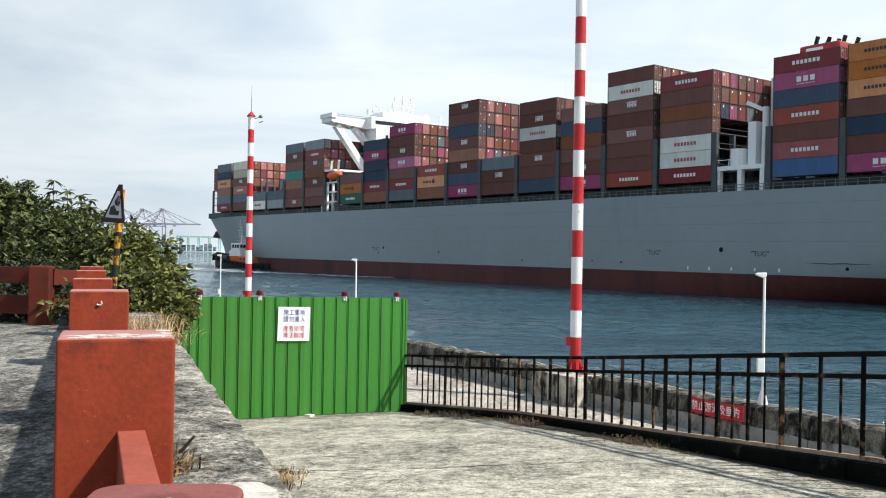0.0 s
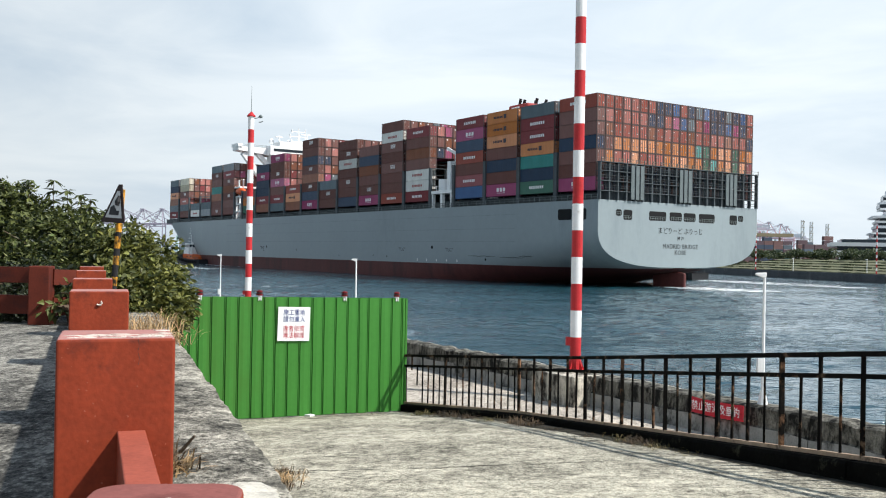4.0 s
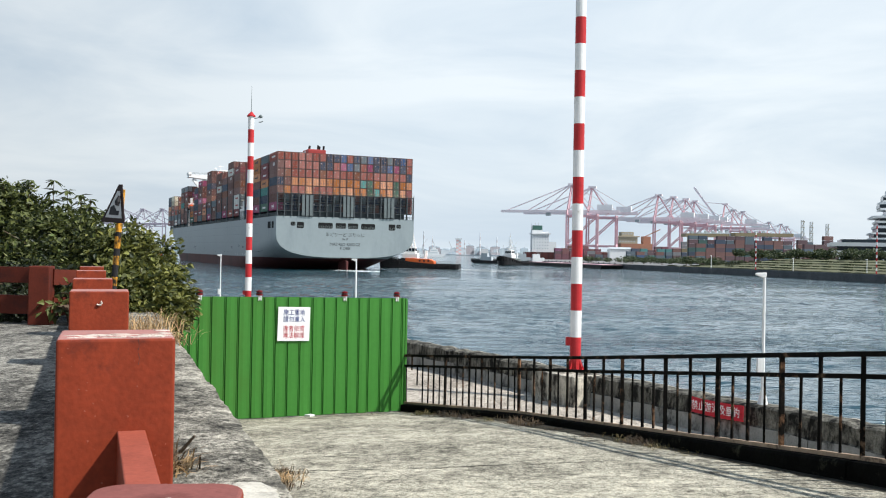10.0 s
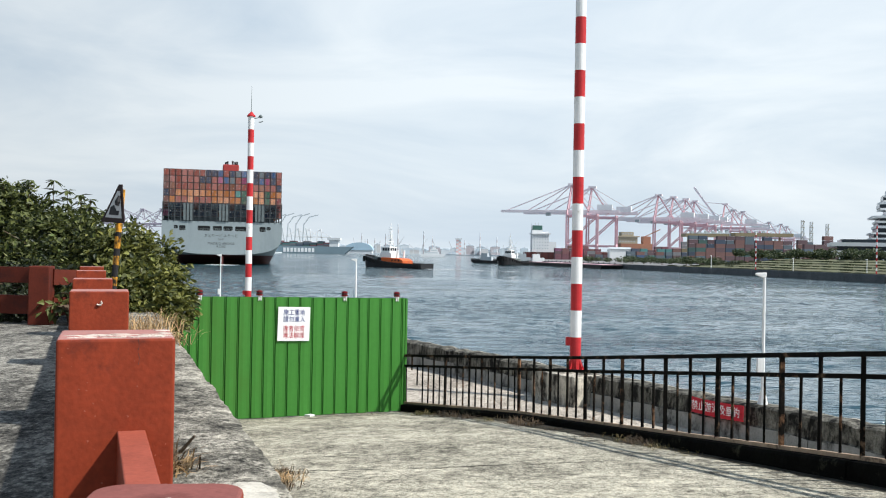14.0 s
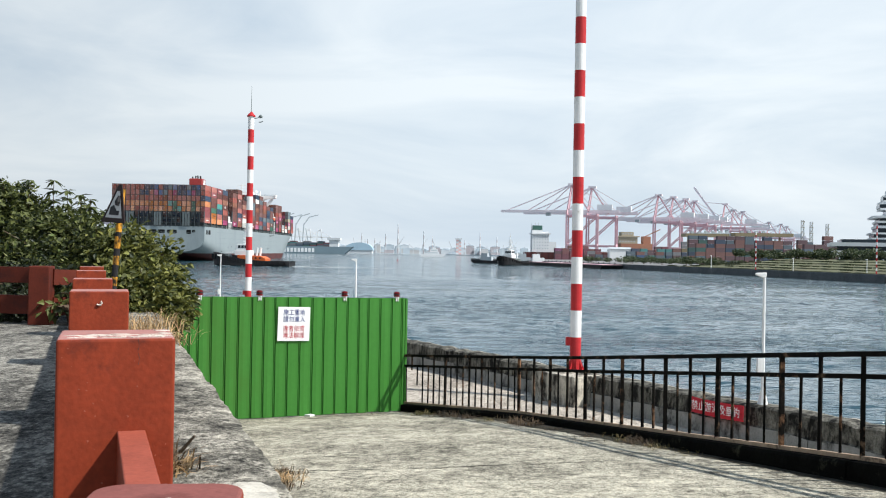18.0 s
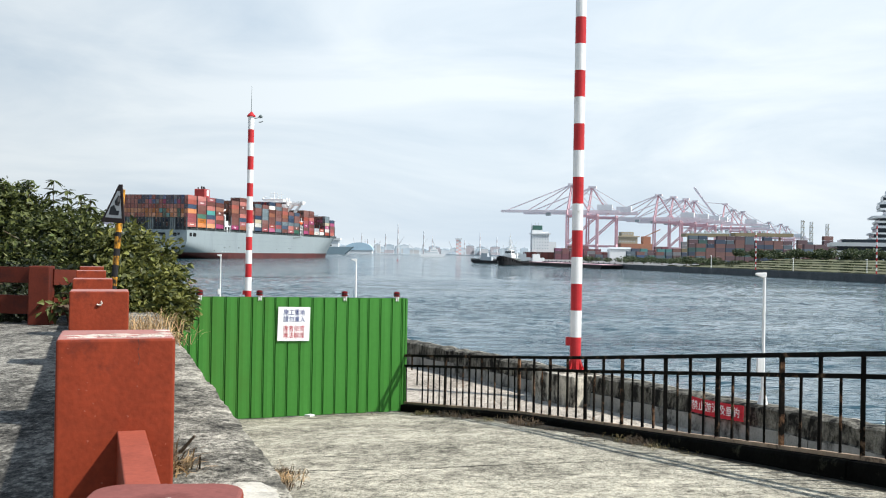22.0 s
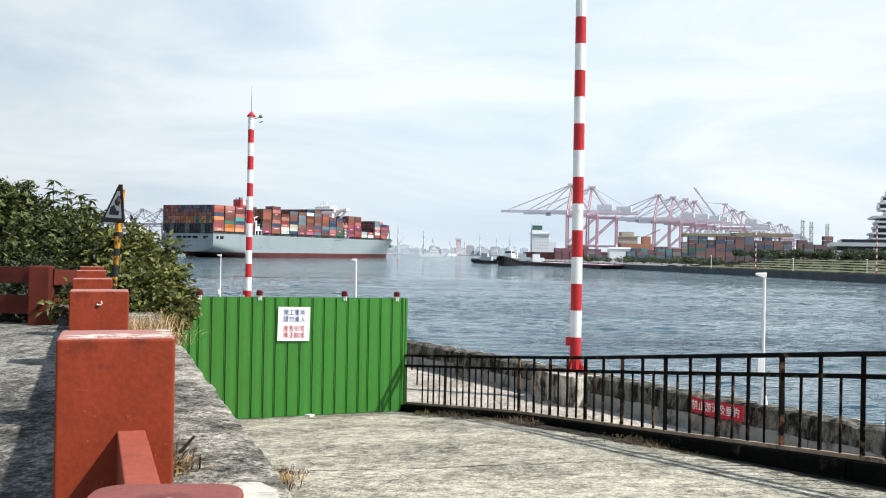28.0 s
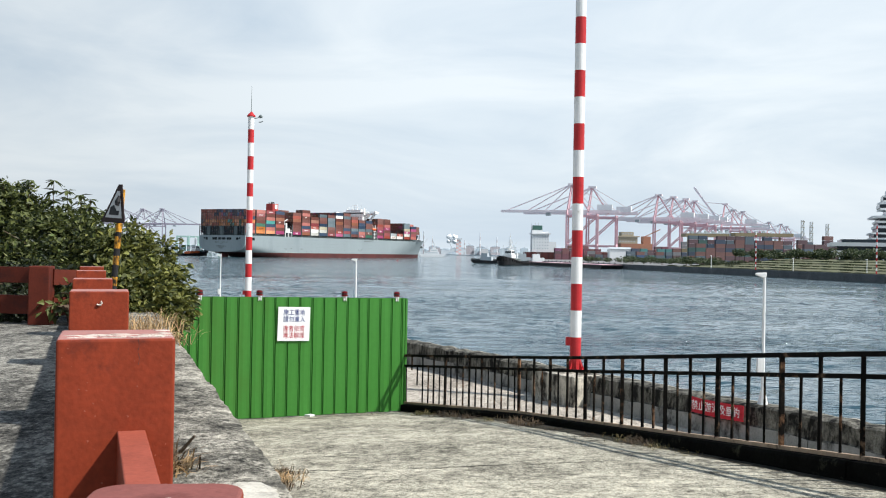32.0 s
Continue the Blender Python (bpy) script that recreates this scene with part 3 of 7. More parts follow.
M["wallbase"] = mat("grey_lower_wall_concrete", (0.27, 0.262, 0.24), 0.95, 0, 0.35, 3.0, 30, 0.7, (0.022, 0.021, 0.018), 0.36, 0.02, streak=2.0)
M["concrete"] = rough_concrete("crumbling_edge_concrete", (0.024, 0.023, 0.019), (0.165, 0.156, 0.130), (0.50, 0.47, 0.395), 0.3, 0.7, 1.3)


def build_seawall():
    random.seed(11)
    A, B = Vector((12.3, 7.8, 0)), Vector((-14.5, 51.6, 0))
    d = (B - A).normalized()
    nrm = Vector((-d.y, d.x, 0))
    if nrm.x > 0:
        nrm = -nrm            # towards the land
    L = (B - A).length
    wall = tagged(new("seawall"), "low eroded black-stained concrete seawall", "wall", kind="structure")
    s = 0.0
    k = 0
    while s < L - 0.2:
        step = random.uniform(1.6, 2.4) if s < L * 0.75 else 3.0
        e = min(s + step, L)
        g = Geo()
        n = 9
        cols = []
        for i in range(n + 1):
            p = A + d * (s + (e - s) * i / n)
            j = [noise.noise(p * 2.1 + Vector((q, 0, 0))) for q in (0, 9, 17)]
            top = 4.175 + 0.045 * j[0] + 0.03 * noise.noise(p * 6)
            cols.append([p + nrm * (0.0 + 0.02 * j[1]) + Vector((0, 0, -1.5)), p + Vector((0, 0, top - 0.05 + 0.03 * j[2])), p + nrm * 0.035 + Vector((0, 0, top)), p + nrm * (0.11 + 0.05 * j[2]) + Vector((0, 0, top + 0.004)),
                         p + nrm * (0.40 + 0.03 * j[1]) + Vector((0, 0, top - 0.01)), p + nrm * (0.46 + 0.03 * j[2]) + Vector((0, 0, top - 0.05)),
                         p + nrm * (0.47 + 0.03 * j[0]) + Vector((0, 0, 3.80 + 0.05 * j[2])), p + nrm * (0.50 + 0.015 * j[1]) + Vector((0, 0, 3.775 + 0.05 * j[2])), p + nrm * 0.53 + Vector((0, 0, 3.44))])
        vs = [q for c in cols for q in c]
        m_ = len(cols[0])
        fs = [(i * m_ + j, i * m_ + j + 1, (i + 1) * m_ + j + 1, (i + 1) * m_ + j) for i in range(n) for j in range(m_ - 1)]
        g.add(vs, fs)
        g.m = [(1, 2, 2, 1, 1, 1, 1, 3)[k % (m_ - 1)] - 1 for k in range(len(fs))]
        g.add(vs, [tuple(range(m_)), tuple(range(n * m_ + m_ - 1, n * m_ - 1, -1))])
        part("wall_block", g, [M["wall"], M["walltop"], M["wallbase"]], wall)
        s = e + 0.012
        k += 1
    # plinth that carries the striped pole
    T = Matrix.Translation((3.0, 21.95, 0)) @ Matrix.Rotation(math.atan2(d.y, d.x) - math.pi, 4, "Z")
    g = Geo()
    g.box(-0.85, 0.75, -0.45, 0.5, 3.46, 4.155, 0, T)
    tagged(part("plinth", g, M["plinth"], bevel=0.03), "stained concrete plinth with flaking white paint", "plinth")


M["plinth"] = mat("flaking_white_plinth", (0.52, 0.48, 0.40), 0.9, 0, 0.5, 4.5, 30, 0.8, (0.020, 0.018, 0.015), 0.66, 0.02, streak=2.4)


# ------------------------------------------------------------------ red concrete guardrail
def build_guardrails():
    rail = thing("guardrail", "red-brown painted concrete guardrail along the road edge", "guardrail")
    yaw = math.degrees(math.atan2(U.y, U.x)) - 90
    pts = [(-0.76, 2.19, 6.705), (-1.61, 4.39, 6.71), (-2.47, 6.6, 6.69), (-3.31, 8.8, 6.69), (-4.13, 11.0, 6.68)]
    for i, (x, y, z) in enumerate(pts):
        g = Geo()
        g.box(-0.1325, 0.1325, 0.0, 0.25, -0.78, 0.0)
        # top face takes the paler, pinker red
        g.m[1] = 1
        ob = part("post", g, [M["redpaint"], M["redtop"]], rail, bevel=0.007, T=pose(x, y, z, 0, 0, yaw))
        if i == 0:
            random.seed(3)
            for _ in range(64):
                u_ = random.random()
                cx, cy = random.choice(((-0.11 + 0.22 * u_, 0.018 + 0.02 * random.random()), (0.02 + 0.09 * u_, 0.05 + 0.05 * random.random()), (-0.10 + 0.12 * u_, 0.06 + 0.05 * random.random()), (0.112, 0.02 + 0.2 * u_)))
                a, b = random.uniform(0.004, 0.022), random.uniform(0.002, 0.007)
                q = Geo()
                q.prism([(cx + a * (1 + random.uniform(-.5, .4)) * math.cos(6.283 * k / 11), cy + b * (1 + random.uniform(-.5, .5)) * math.sin(6.283 * k / 11), -0.001) for k in range(11)], (0, 0, random.uniform(0.0015, 0.003)))
                part("worn_patch", q, M["worn"], ob)
            q = Geo()
            for (xa, za), (xb, zb) in (((0.048, -0.002), (0.050, -0.018)), ((0.050, -0.018), (0.047, -0.032)), ((0.047, -0.032), (0.051, -0.046)), ((0.051, -0.046), (0.049, -0.062))):
                q.beam((xa, -0.0002, za), (xb, -0.0002, zb), 0.0008, 0.0008)
            part("crack", q, M["crack"], ob)
            # small chips in the paint of the front face
            for _ in range(22):
                cx, cz = random.uniform(-0.125, 0.125), -0.02 - 0.42 * random.random() ** 1.3
                a = random.uniform(0.0008, 0.0028)
                q = Geo()
                q.prism([(cx + a * random.uniform(0.5, 1.4) * math.cos(6.283 * k / 7), 0.0005, cz + a * random.uniform(0.5, 1.4) * math.sin(6.283 * k / 7)) for k in range(7)][::-1], (0, -0.0012, 0))
                part("paint_chip", q, M["chip"], ob)
        if i < 2:
            q = Geo()
            for k in range(6):
                q.tube((0.0 + 0.012 * math.cos(k * 0.6 + 3.6), -0.006, -0.055 + 0.010 * math.sin(k * 0.6 + 3.6)), (0.012 * math.cos(k * 0.6 + 4.2), -0.006, -0.055 + 0.010 * math.sin(k * 0.6 + 4.2)), 0.004, n=5)
            if i == 1:
                part("chipped_hook", q, M["worn"], ob)
    # rails between posts
    for (x0, y0, z0), (x1, y1, z1) in zip(pts, pts[1:]):
        g = Geo()
        g.beam((x0 - 0.07, y0 + 0.2, z0 - 0.30), (x1, y1 + 0.02, z1 - 0.30), 0.075, 0.18)
        part("rail", g, M["redpaint"], rail)
    # last rail runs down to a lower rounded end block
    g = Geo()
    g.beam((-0.7275, 2.205, 6.398), (-0.482, 1.552, 6.398), 0.064, 0.18)
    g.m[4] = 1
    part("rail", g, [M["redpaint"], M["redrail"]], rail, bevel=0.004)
    g = Geo()
    ring = []
    for cx, cy, a0 in ((0.085, -0.055, 0), (-0.085, -0.055, 90), (-0.085, -0.285, 180), (0.085, -0.285, 270)):
        ring += [(cx * 0.85 + 0.058 * math.cos(radians(a0 + k * 18)), cy + 0.055 * math.sin(radians(a0 + k * 18)), -0.66) for k in range(6)]
    g.prism(ring, (0, 0, 0.66))
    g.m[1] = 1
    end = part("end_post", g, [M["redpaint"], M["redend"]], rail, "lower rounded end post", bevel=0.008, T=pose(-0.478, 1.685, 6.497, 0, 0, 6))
    g = Geo()
    g.lathe((0.012, -0.115, -0.001), [(0.007, 0), (0.007, 0.002), (0.005, 0.003), (0.0025, 0.003)], 10)
    part("bolt", g, M["worn"], end)

    side = thing("guardrail", "red-brown concrete guardrail on the far side of the road", "guardrail")
    P = [(-4.32, 10.0, 6.70), (-6.6, 10.25, 6.70), (-8.9, 10.5, 6.70)]
    for x, y, z in P:
        g = Geo()
        g.box(-0.11, 0.11, 0, 0.22, -0.64, 0.0)
        part("post", g, M["reddark"], side, bevel=0.015, T=pose(x, y, z, 0, 0, 8))
    for a, b in zip(P, P[1:]):
        for dz, h in ((-0.10, 0.17), (-0.42, 0.20)):
            g = Geo()
            g.beam((a[0], a[1] + 0.10, a[2] + dz), (b[0], b[1] + 0.10, b[2] + dz), 0.08, h)
            part("rail", g, M["reddark"], side)
    for dz, h in ((-0.12, 0.17), (-0.44, 0.2)):
        g = Geo()
        g.beam((-4.25, 10.15, 6.70 + dz), (-4.05, 10.95, 6.67 + dz), 0.08, h)
        part("rail", g, M["reddark"], side)


# ------------------------------------------------------------------ green hoarding
HR, HL = Vector((-0.74, 18.95, 0)), Vector((-5.60, 16.70, 0))


def build_hoarding():
    d = (HL - HR).normalized()
    ang = math.atan2(-d.y, -d.x)
    L = (HL - HR).length
    T = Matrix.Translation(HL) @ Matrix.Rotation(ang, 4, "Z")    # x runs to the water side, -y to the camera
    h = thing("site_hoarding", "bright green corrugated steel site hoarding across the ramp", "hoarding", T)
    edges = [-0.14, 0.10, 0.34, 0.58, 0.817, 1.07, 1.233, 1.47, 1.731, 1.973, 2.229, 2.456, 2.674, 2.917, 3.163, 3.411, 3.639, 3.882, 4.127, 4.363, 4.565, 4.818, 5.061, 5.283, L + 0.02]
    random.seed(7)
    for i, (x0, x1) in enumerate(zip(edges, edges[1:])):
        w = x1 - x0
        zb = []
        for x in (x0, x1):
            p = T @ Vector((x, 0, 0))
            zb.append(max(ramp_z(p.dot(U)), 3.48) + 0.015 if i > 4 else 3.8)
        j = random.uniform(-0.006, 0.006)
        g = Geo()
        # a flat pan with one narrow raised seam at its water side
        prof = [(0.0, 0.0), (0.010, -0.022), (w * 0.35, -0.026 + j * 0.4), (w * 0.66, -0.022), (w - 0.032, -0.024), (w - 0.024, -0.036), (w - 0.015, -0.036), (w - 0.010, 0.0)]
        vs, fs = [], []
        for back in (0.0, 0.004):
            for px, py in prof:
                zz = zb[0] + (zb[1] - zb[0]) * px / w
                zt = 6.052 - 0.0125 * (x0 + px)
                vs += [(x0 + px, py + back, zz + j), (x0 + px, py + back, zt + j * 0.5)]
        k = len(prof)
        for q in range(k - 1):
            fs += [(2 * q, 2 * q + 2, 2 * q + 3, 2 * q + 1), (2 * (k + q), 2 * (k + q) + 1, 2 * (k + q) + 3, 2 * (k + q) + 2), (2 * q + 1, 2 * q + 3, 2 * (k + q) + 3, 2 * (k + q) + 1)]
        g.add(vs, fs)
        part("panel", g, M["green"], h)
        g = Geo()
        g.box(x1 - 0.010, x1 + 0.004, -0.004, 0.010, zb[1], zt - 0.004)
        part("groove_strip", g, M["green_dark"], h)
    for z in (4.1, 5.0, 5.85):
        g = Geo()
        g.box(0, L, 0.02, 0.07, z, z + 0.05)
        part("back_rail", g, M["green_dark"], h)
    for x in (0.1, L * 0.33, L * 0.66, L - 0.06):
        g = Geo()
        g.box(x - 0.03, x + 0.03, 0.08, 0.14, 3.5, 5.98)
        part("back_post", g, M["green_dark"], h)
    # end trim
    g = Geo()
    g.box(L - 0.004, L + 0.035, -0.03, 0.02, 3.72, 5.97)
    part("end_trim", g, M["green"], h)
    # site sign
    sx = (Vector((-2.86, 18.05, 0)) - HL).length - 0.03
    sg = thing("site_sign", "white square notice with blue and red characters on the hoarding", "sign", T @ Matrix.Translation((sx, -0.05, 5.50)) @ Matrix.Rotation(radians(1.2), 4, "Y"))
    g = Geo()
    g.box(-0.315, 0.315, -0.006, 0.006, -0.325, 0.325)
    part("plate", g, M["signwhite"], sg, bevel=0.004)
    for z, body, mm in ((0.215, "施工重地", "signblue"), (0.085, "請勿進入", "signblue"), (-0.095, "違者依商", "signred"), (-0.225, "港法辦理", "signred")):
        part("lettering", text_mesh(body, 0.126, M[mm], 0.001, 0.86, 1.0, 0.0), None, sg, T=Matrix.Translation((0.0, -0.009, z)))
    # warning lamps on top
    for (x, y) in ((-4.46, 17.2), (-3.46, 17.7), (-1.92, 18.4), (-0.91, 18.85)):
        sx = (Vector((x, y, 0)) - HL).dot(HR - HL) / L
        lp = thing("warning_lamp", "small red site warning lamp on the hoarding's top edge", "lamp", T @ Matrix.Translation((sx, 0.0, 6.028 - 0.0125 * sx)), group="warning lamps on the hoarding")
        g = Geo()
        g.lathe((0, 0, 0), [(0.028, -0.03), (0.028, 0.028), (0.045, 0.030), (0.045, 0.05)], 10)
        g.box(-0.03, -0.018, -0.045, 0.03, -0.045, 0.03)
        g.box(0.018, 0.03, -0.045, 0.03, -0.045, 0.03)
        part("bracket", g, M["white"], lp)
        g = Geo()
        g.lathe((0, 0, 0), [(0.062, 0.05), (0.064, 0.075), (0.056, 0.082), (0.056, 0.105), (0.064, 0.11), (0.060, 0.135), (0.03, 0.15)], 12)
        part("lens", g, M["reddome"], lp)
        g = Geo()
        g.lathe((0, 0, 0), [(0.058, 0.082), (0.060, 0.088), (0.060, 0.1), (0.058, 0.106)], 12)
        part("band", g, M["black"], lp)
    # scrap of white paper at the foot
    g = Geo()
    p = T @ Vector((3.33, -0.16, 0))
    z = ramp_z(p.dot(U)) + 0.004
    g.prism([(p.x - 0.09, p.y, z), (p.x + 0.02, p.y - 0.06, z), (p.x + 0.10, p.y + 0.02, z), (p.x + 0.01, p.y + 0.06, z)], (0, 0, 0.035))
    tagged(part("litter", g, M["white"]), "crumpled white plastic scrap on the ramp", "litter")


# ------------------------------------------------------------------ iron railing on its kerb
def build_railing():
    nodes = [Vector((5.75, 2.6, 5.82)), Vector((3.84, 8.63, 5.10)), Vector((2.17, 14.15, 4.415)), (Vector((1.30, 16.45, 4.15))), Vector((-0.73, 18.95, 3.87))]
    rl = thing("railing", "rusted black iron railing on a stained kerb", "railing")
    cum = [0.0]
    for a, b in zip(nodes, nodes[1:]):
        cum.append(cum[-1] + (b - a).length)

    def at(s):
        for i in range(len(nodes) - 1):
            if s <= cum[i + 1] + 1e-6:
                return nodes[i].lerp(nodes[i + 1], (s - cum[i]) / (cum[i + 1] - cum[i]))
        return nodes[-1].copy()

    for dz, w, h, nm in ((0.95, 0.055, 0.05, "top_rail"), (0.745, 0.05, 0.045, "middle_rail"), (0.0, 0.05, 0.04, "bottom_rail")):
        for a, b in zip(nodes, nodes[1:]):
            g = Geo()
            o = Vector((0, 0, dz))
            g.beam(a + o, b + o, w, h)
            part(nm, g, M["rustlight"] if nm == "bottom_rail" else M["rust"], rl)
    random.seed(21)
    # close-set bars on the short return, wider ones along the ramp
    bend = cum[3] - 0.19
    bars = [(bend - 0.292 * k, k) for k in range(int(bend / 0.292))] + [(bend + 0.177 * k, k) for k in range(1, 20)]
    for q, k in bars:
        p = at(q)
        far = q > bend + 0.01
        tall = k % 2 == 0
        thick = (0.038 if k in (8, 12) else 0.026 if tall else 0.022) if far else (0.044 if k % 4 == 0 else 0.031 if tall else 0.024)
        lo = 0.36 if far and k == 17 else 0.66 if far and k == 18 else 0.0
        g = Geo()
        l1, l2 = random.uniform(-.006, .006), random.uniform(-.006, .006)
        g.beam(p + Vector((0, 0, lo)), p + Vector((l1, l2, 0.95 if tall else 0.745)), thick)
        part("baluster", g, M["rust" if k % 3 else "rustbar"], rl)
    # dark strip of uneven width on the ramp, beside the kerb
    g = Geo()
    prev = None
    for i in range(260):
        p = at(cum[4] * i / 259)
        q = at(min(cum[4], cum[4] * i / 259 + 0.05)) - at(max(0.0, cum[4] * i / 259 - 0.05))
        side = Vector((q.y, -q.x, 0)).normalized()
        if side.x < 0:
            side = -side
        w = 0.28 + 0.20 * math.exp(-((p.y - 15.0) / 2.2) ** 2) + 0.11 * noise.noise(p * 1.7) + 0.07 * noise.noise(p * 7.0)
        row = []
        for k in (0.10, w):
            e = p - side * k
            row.append((e.x, e.y, ramp_z(e.dot(U)) + 0.004))
        if prev:
            g.add(prev + row, [(0, 1, 3, 2)])
        prev = row
    tagged(part("kerb_foot_strip", g, M["footstrip"]), "dark ragged strip along the kerb's foot", "stain", kind="stuff")
    kb = tagged(new("railing_kerb"), "black-stained concrete kerb under the railing", "kerb", kind="structure")
    for a, b in zip(nodes, nodes[1:]):
        n = max(2, int((b - a).length / 0.9))
        for i in range(n):
            p, q = a.lerp(b, i / n), a.lerp(b, (i + 1) / n - 0.0008)
            d = (q - p).normalized()
            side = Vector((d.y, -d.x, 0)).normalized()
            if side.x < 0:
                side = -side
            g = Geo()
            j = [random.uniform(-0.012, 0.012) for _ in range(4)]
            vs = []
            for e, jj in ((p, j[0]), (q, j[1])):
                vs += [e - side * (0.13 + jj) + Vector((0, 0, -0.62)), e - side * (0.11 + jj) + Vector((0, 0, -0.06)), e - side * 0.09 + Vector((0, 0, -0.03 + jj * 0.4)), e + side * 0.14 + Vector((0, 0, -0.03)), e + side * 0.16 + Vector((0, 0, -1.9))]
            g.add(vs, [(0, 1, 6, 5), (1, 2, 7, 6), (2, 3, 8, 7), (3, 4, 9, 8), (4, 3, 2, 1, 0), (5, 6, 7, 8, 9)])
            part("kerb_block", g, M["kerb"], kb)


# ------------------------------------------------------------------ striped poles, small lamps, banner, road sign
def striped_pole(x, y, z0, top, r, first, label):
    p = thing("striped_pole", label, "pole", Matrix.Translation((x, y, z0)), group="striped poles")
    H = top - z0
    z, i = 0.0, 0
    while z < H - 0.05:
        h = first if i == 0 else 0.636
        e = min(z + h, H)
        g = Geo()
        rr = lambda q: r * (1 - 0.05 * q / H)
        g.tube((0, 0, z + (0.0 if i == 0 else 0.001)), (0, 0, e), rr(z), rr(e), 20)
        part("red_band" if i % 2 == 0 else "white_band", g, M["polered"] if i % 2 == 0 else M["polewhite"], p, smooth=False)
        z, i = e, i + 1
    g = Geo()
    g.lathe((0, 0, 0), [(r + 0.10, 0), (r + 0.10, 0.03), (r + 0.012, 0.03), (r + 0.012, 0.05)], 20)
    for k in range(8):
        q = 6.283 * k / 8
        c, s = math.cos(q), math.sin(q)
        g.prism([(c * r, s * r, 0.03), (c * (r + 0.09), s * (r + 0.09), 0.03), (c * r, s * r, 0.26)], (-s * 0.015, c * 0.015, 0))
    part("base_flange", g, M["polered"], p)
    g = Geo()
    g.lathe((0, 0, 0), [(r * 1.35, H), (r * 1.35, H + 0.05), (0.03, H + 0.24)], 16)
    part("cap", g, M["polered"], p, "red conical cap")
    g = Geo()
    g.tube((0, 0, H + 0.2), (0.0, 0, H + 1.45), 0.016, 0.006, 6)
    part("lightning_rod", g, M["steel2"], p)
    g = Geo()
    g.beam((0.1, 0, H - 0.10), (0.42, 0, H - 0.02), 0.03)
    g.lathe((0.44, 0, H), [(0.02, -0.06), (0.09, -0.04), (0.10, 0.03), (0.03, 0.10)], 10)
    g.beam((0.36, 0, H - 0.26), (0.56, 0, H - 0.22), 0.05, 0.03)
    part("side_lamp", g, M["steel2"], p, "small grey lamp on an arm")
    g = Geo()
    g.box(-r - 0.10, -r + 0.01, -0.05, 0.05, 0.60, 0.80)
    part("switch_box", g, M["polered"], p)
    return p


def small_lamp(x, y, z0, top):
    p = thing("dock_lamp", "slim white lamp post with a short arm on the seawall", "lamp post", Matrix.Translation((x, y, z0)), group="white lamps on the seawall")
    H = top - z0
    g = Geo()
    g.tube((0, 0, 0), (0, 0, H), 0.032, 0.024, 12)
    part("post", g, M["white"], p)
    g = Geo()
    g.lathe((0, 0, 0), [(0.17, 0), (0.17, 0.02), (0.10, 0.04), (0.05, 0.26), (0.043, 0.30)], 14)
    part("foot", g, M["white"], p)
    g = Geo()
    g.prism([(-0.17, -0.04, H - 0.02), (-0.02, -0.04, H - 0.075), (0.03, -0.04, H - 0.05), (0.03, -0.04, H + 0.03), (-0.17, -0.04, H + 0.02)], (0, 0.08, 0))
    part("head", g, M["white"], p, bevel=0.012)
    g = Geo()
    g.box(-0.115, -0.025, -0.04, 0.04, 0.64, 0.90)
    part("control_box", g, M["white"], p, bevel=0.008)


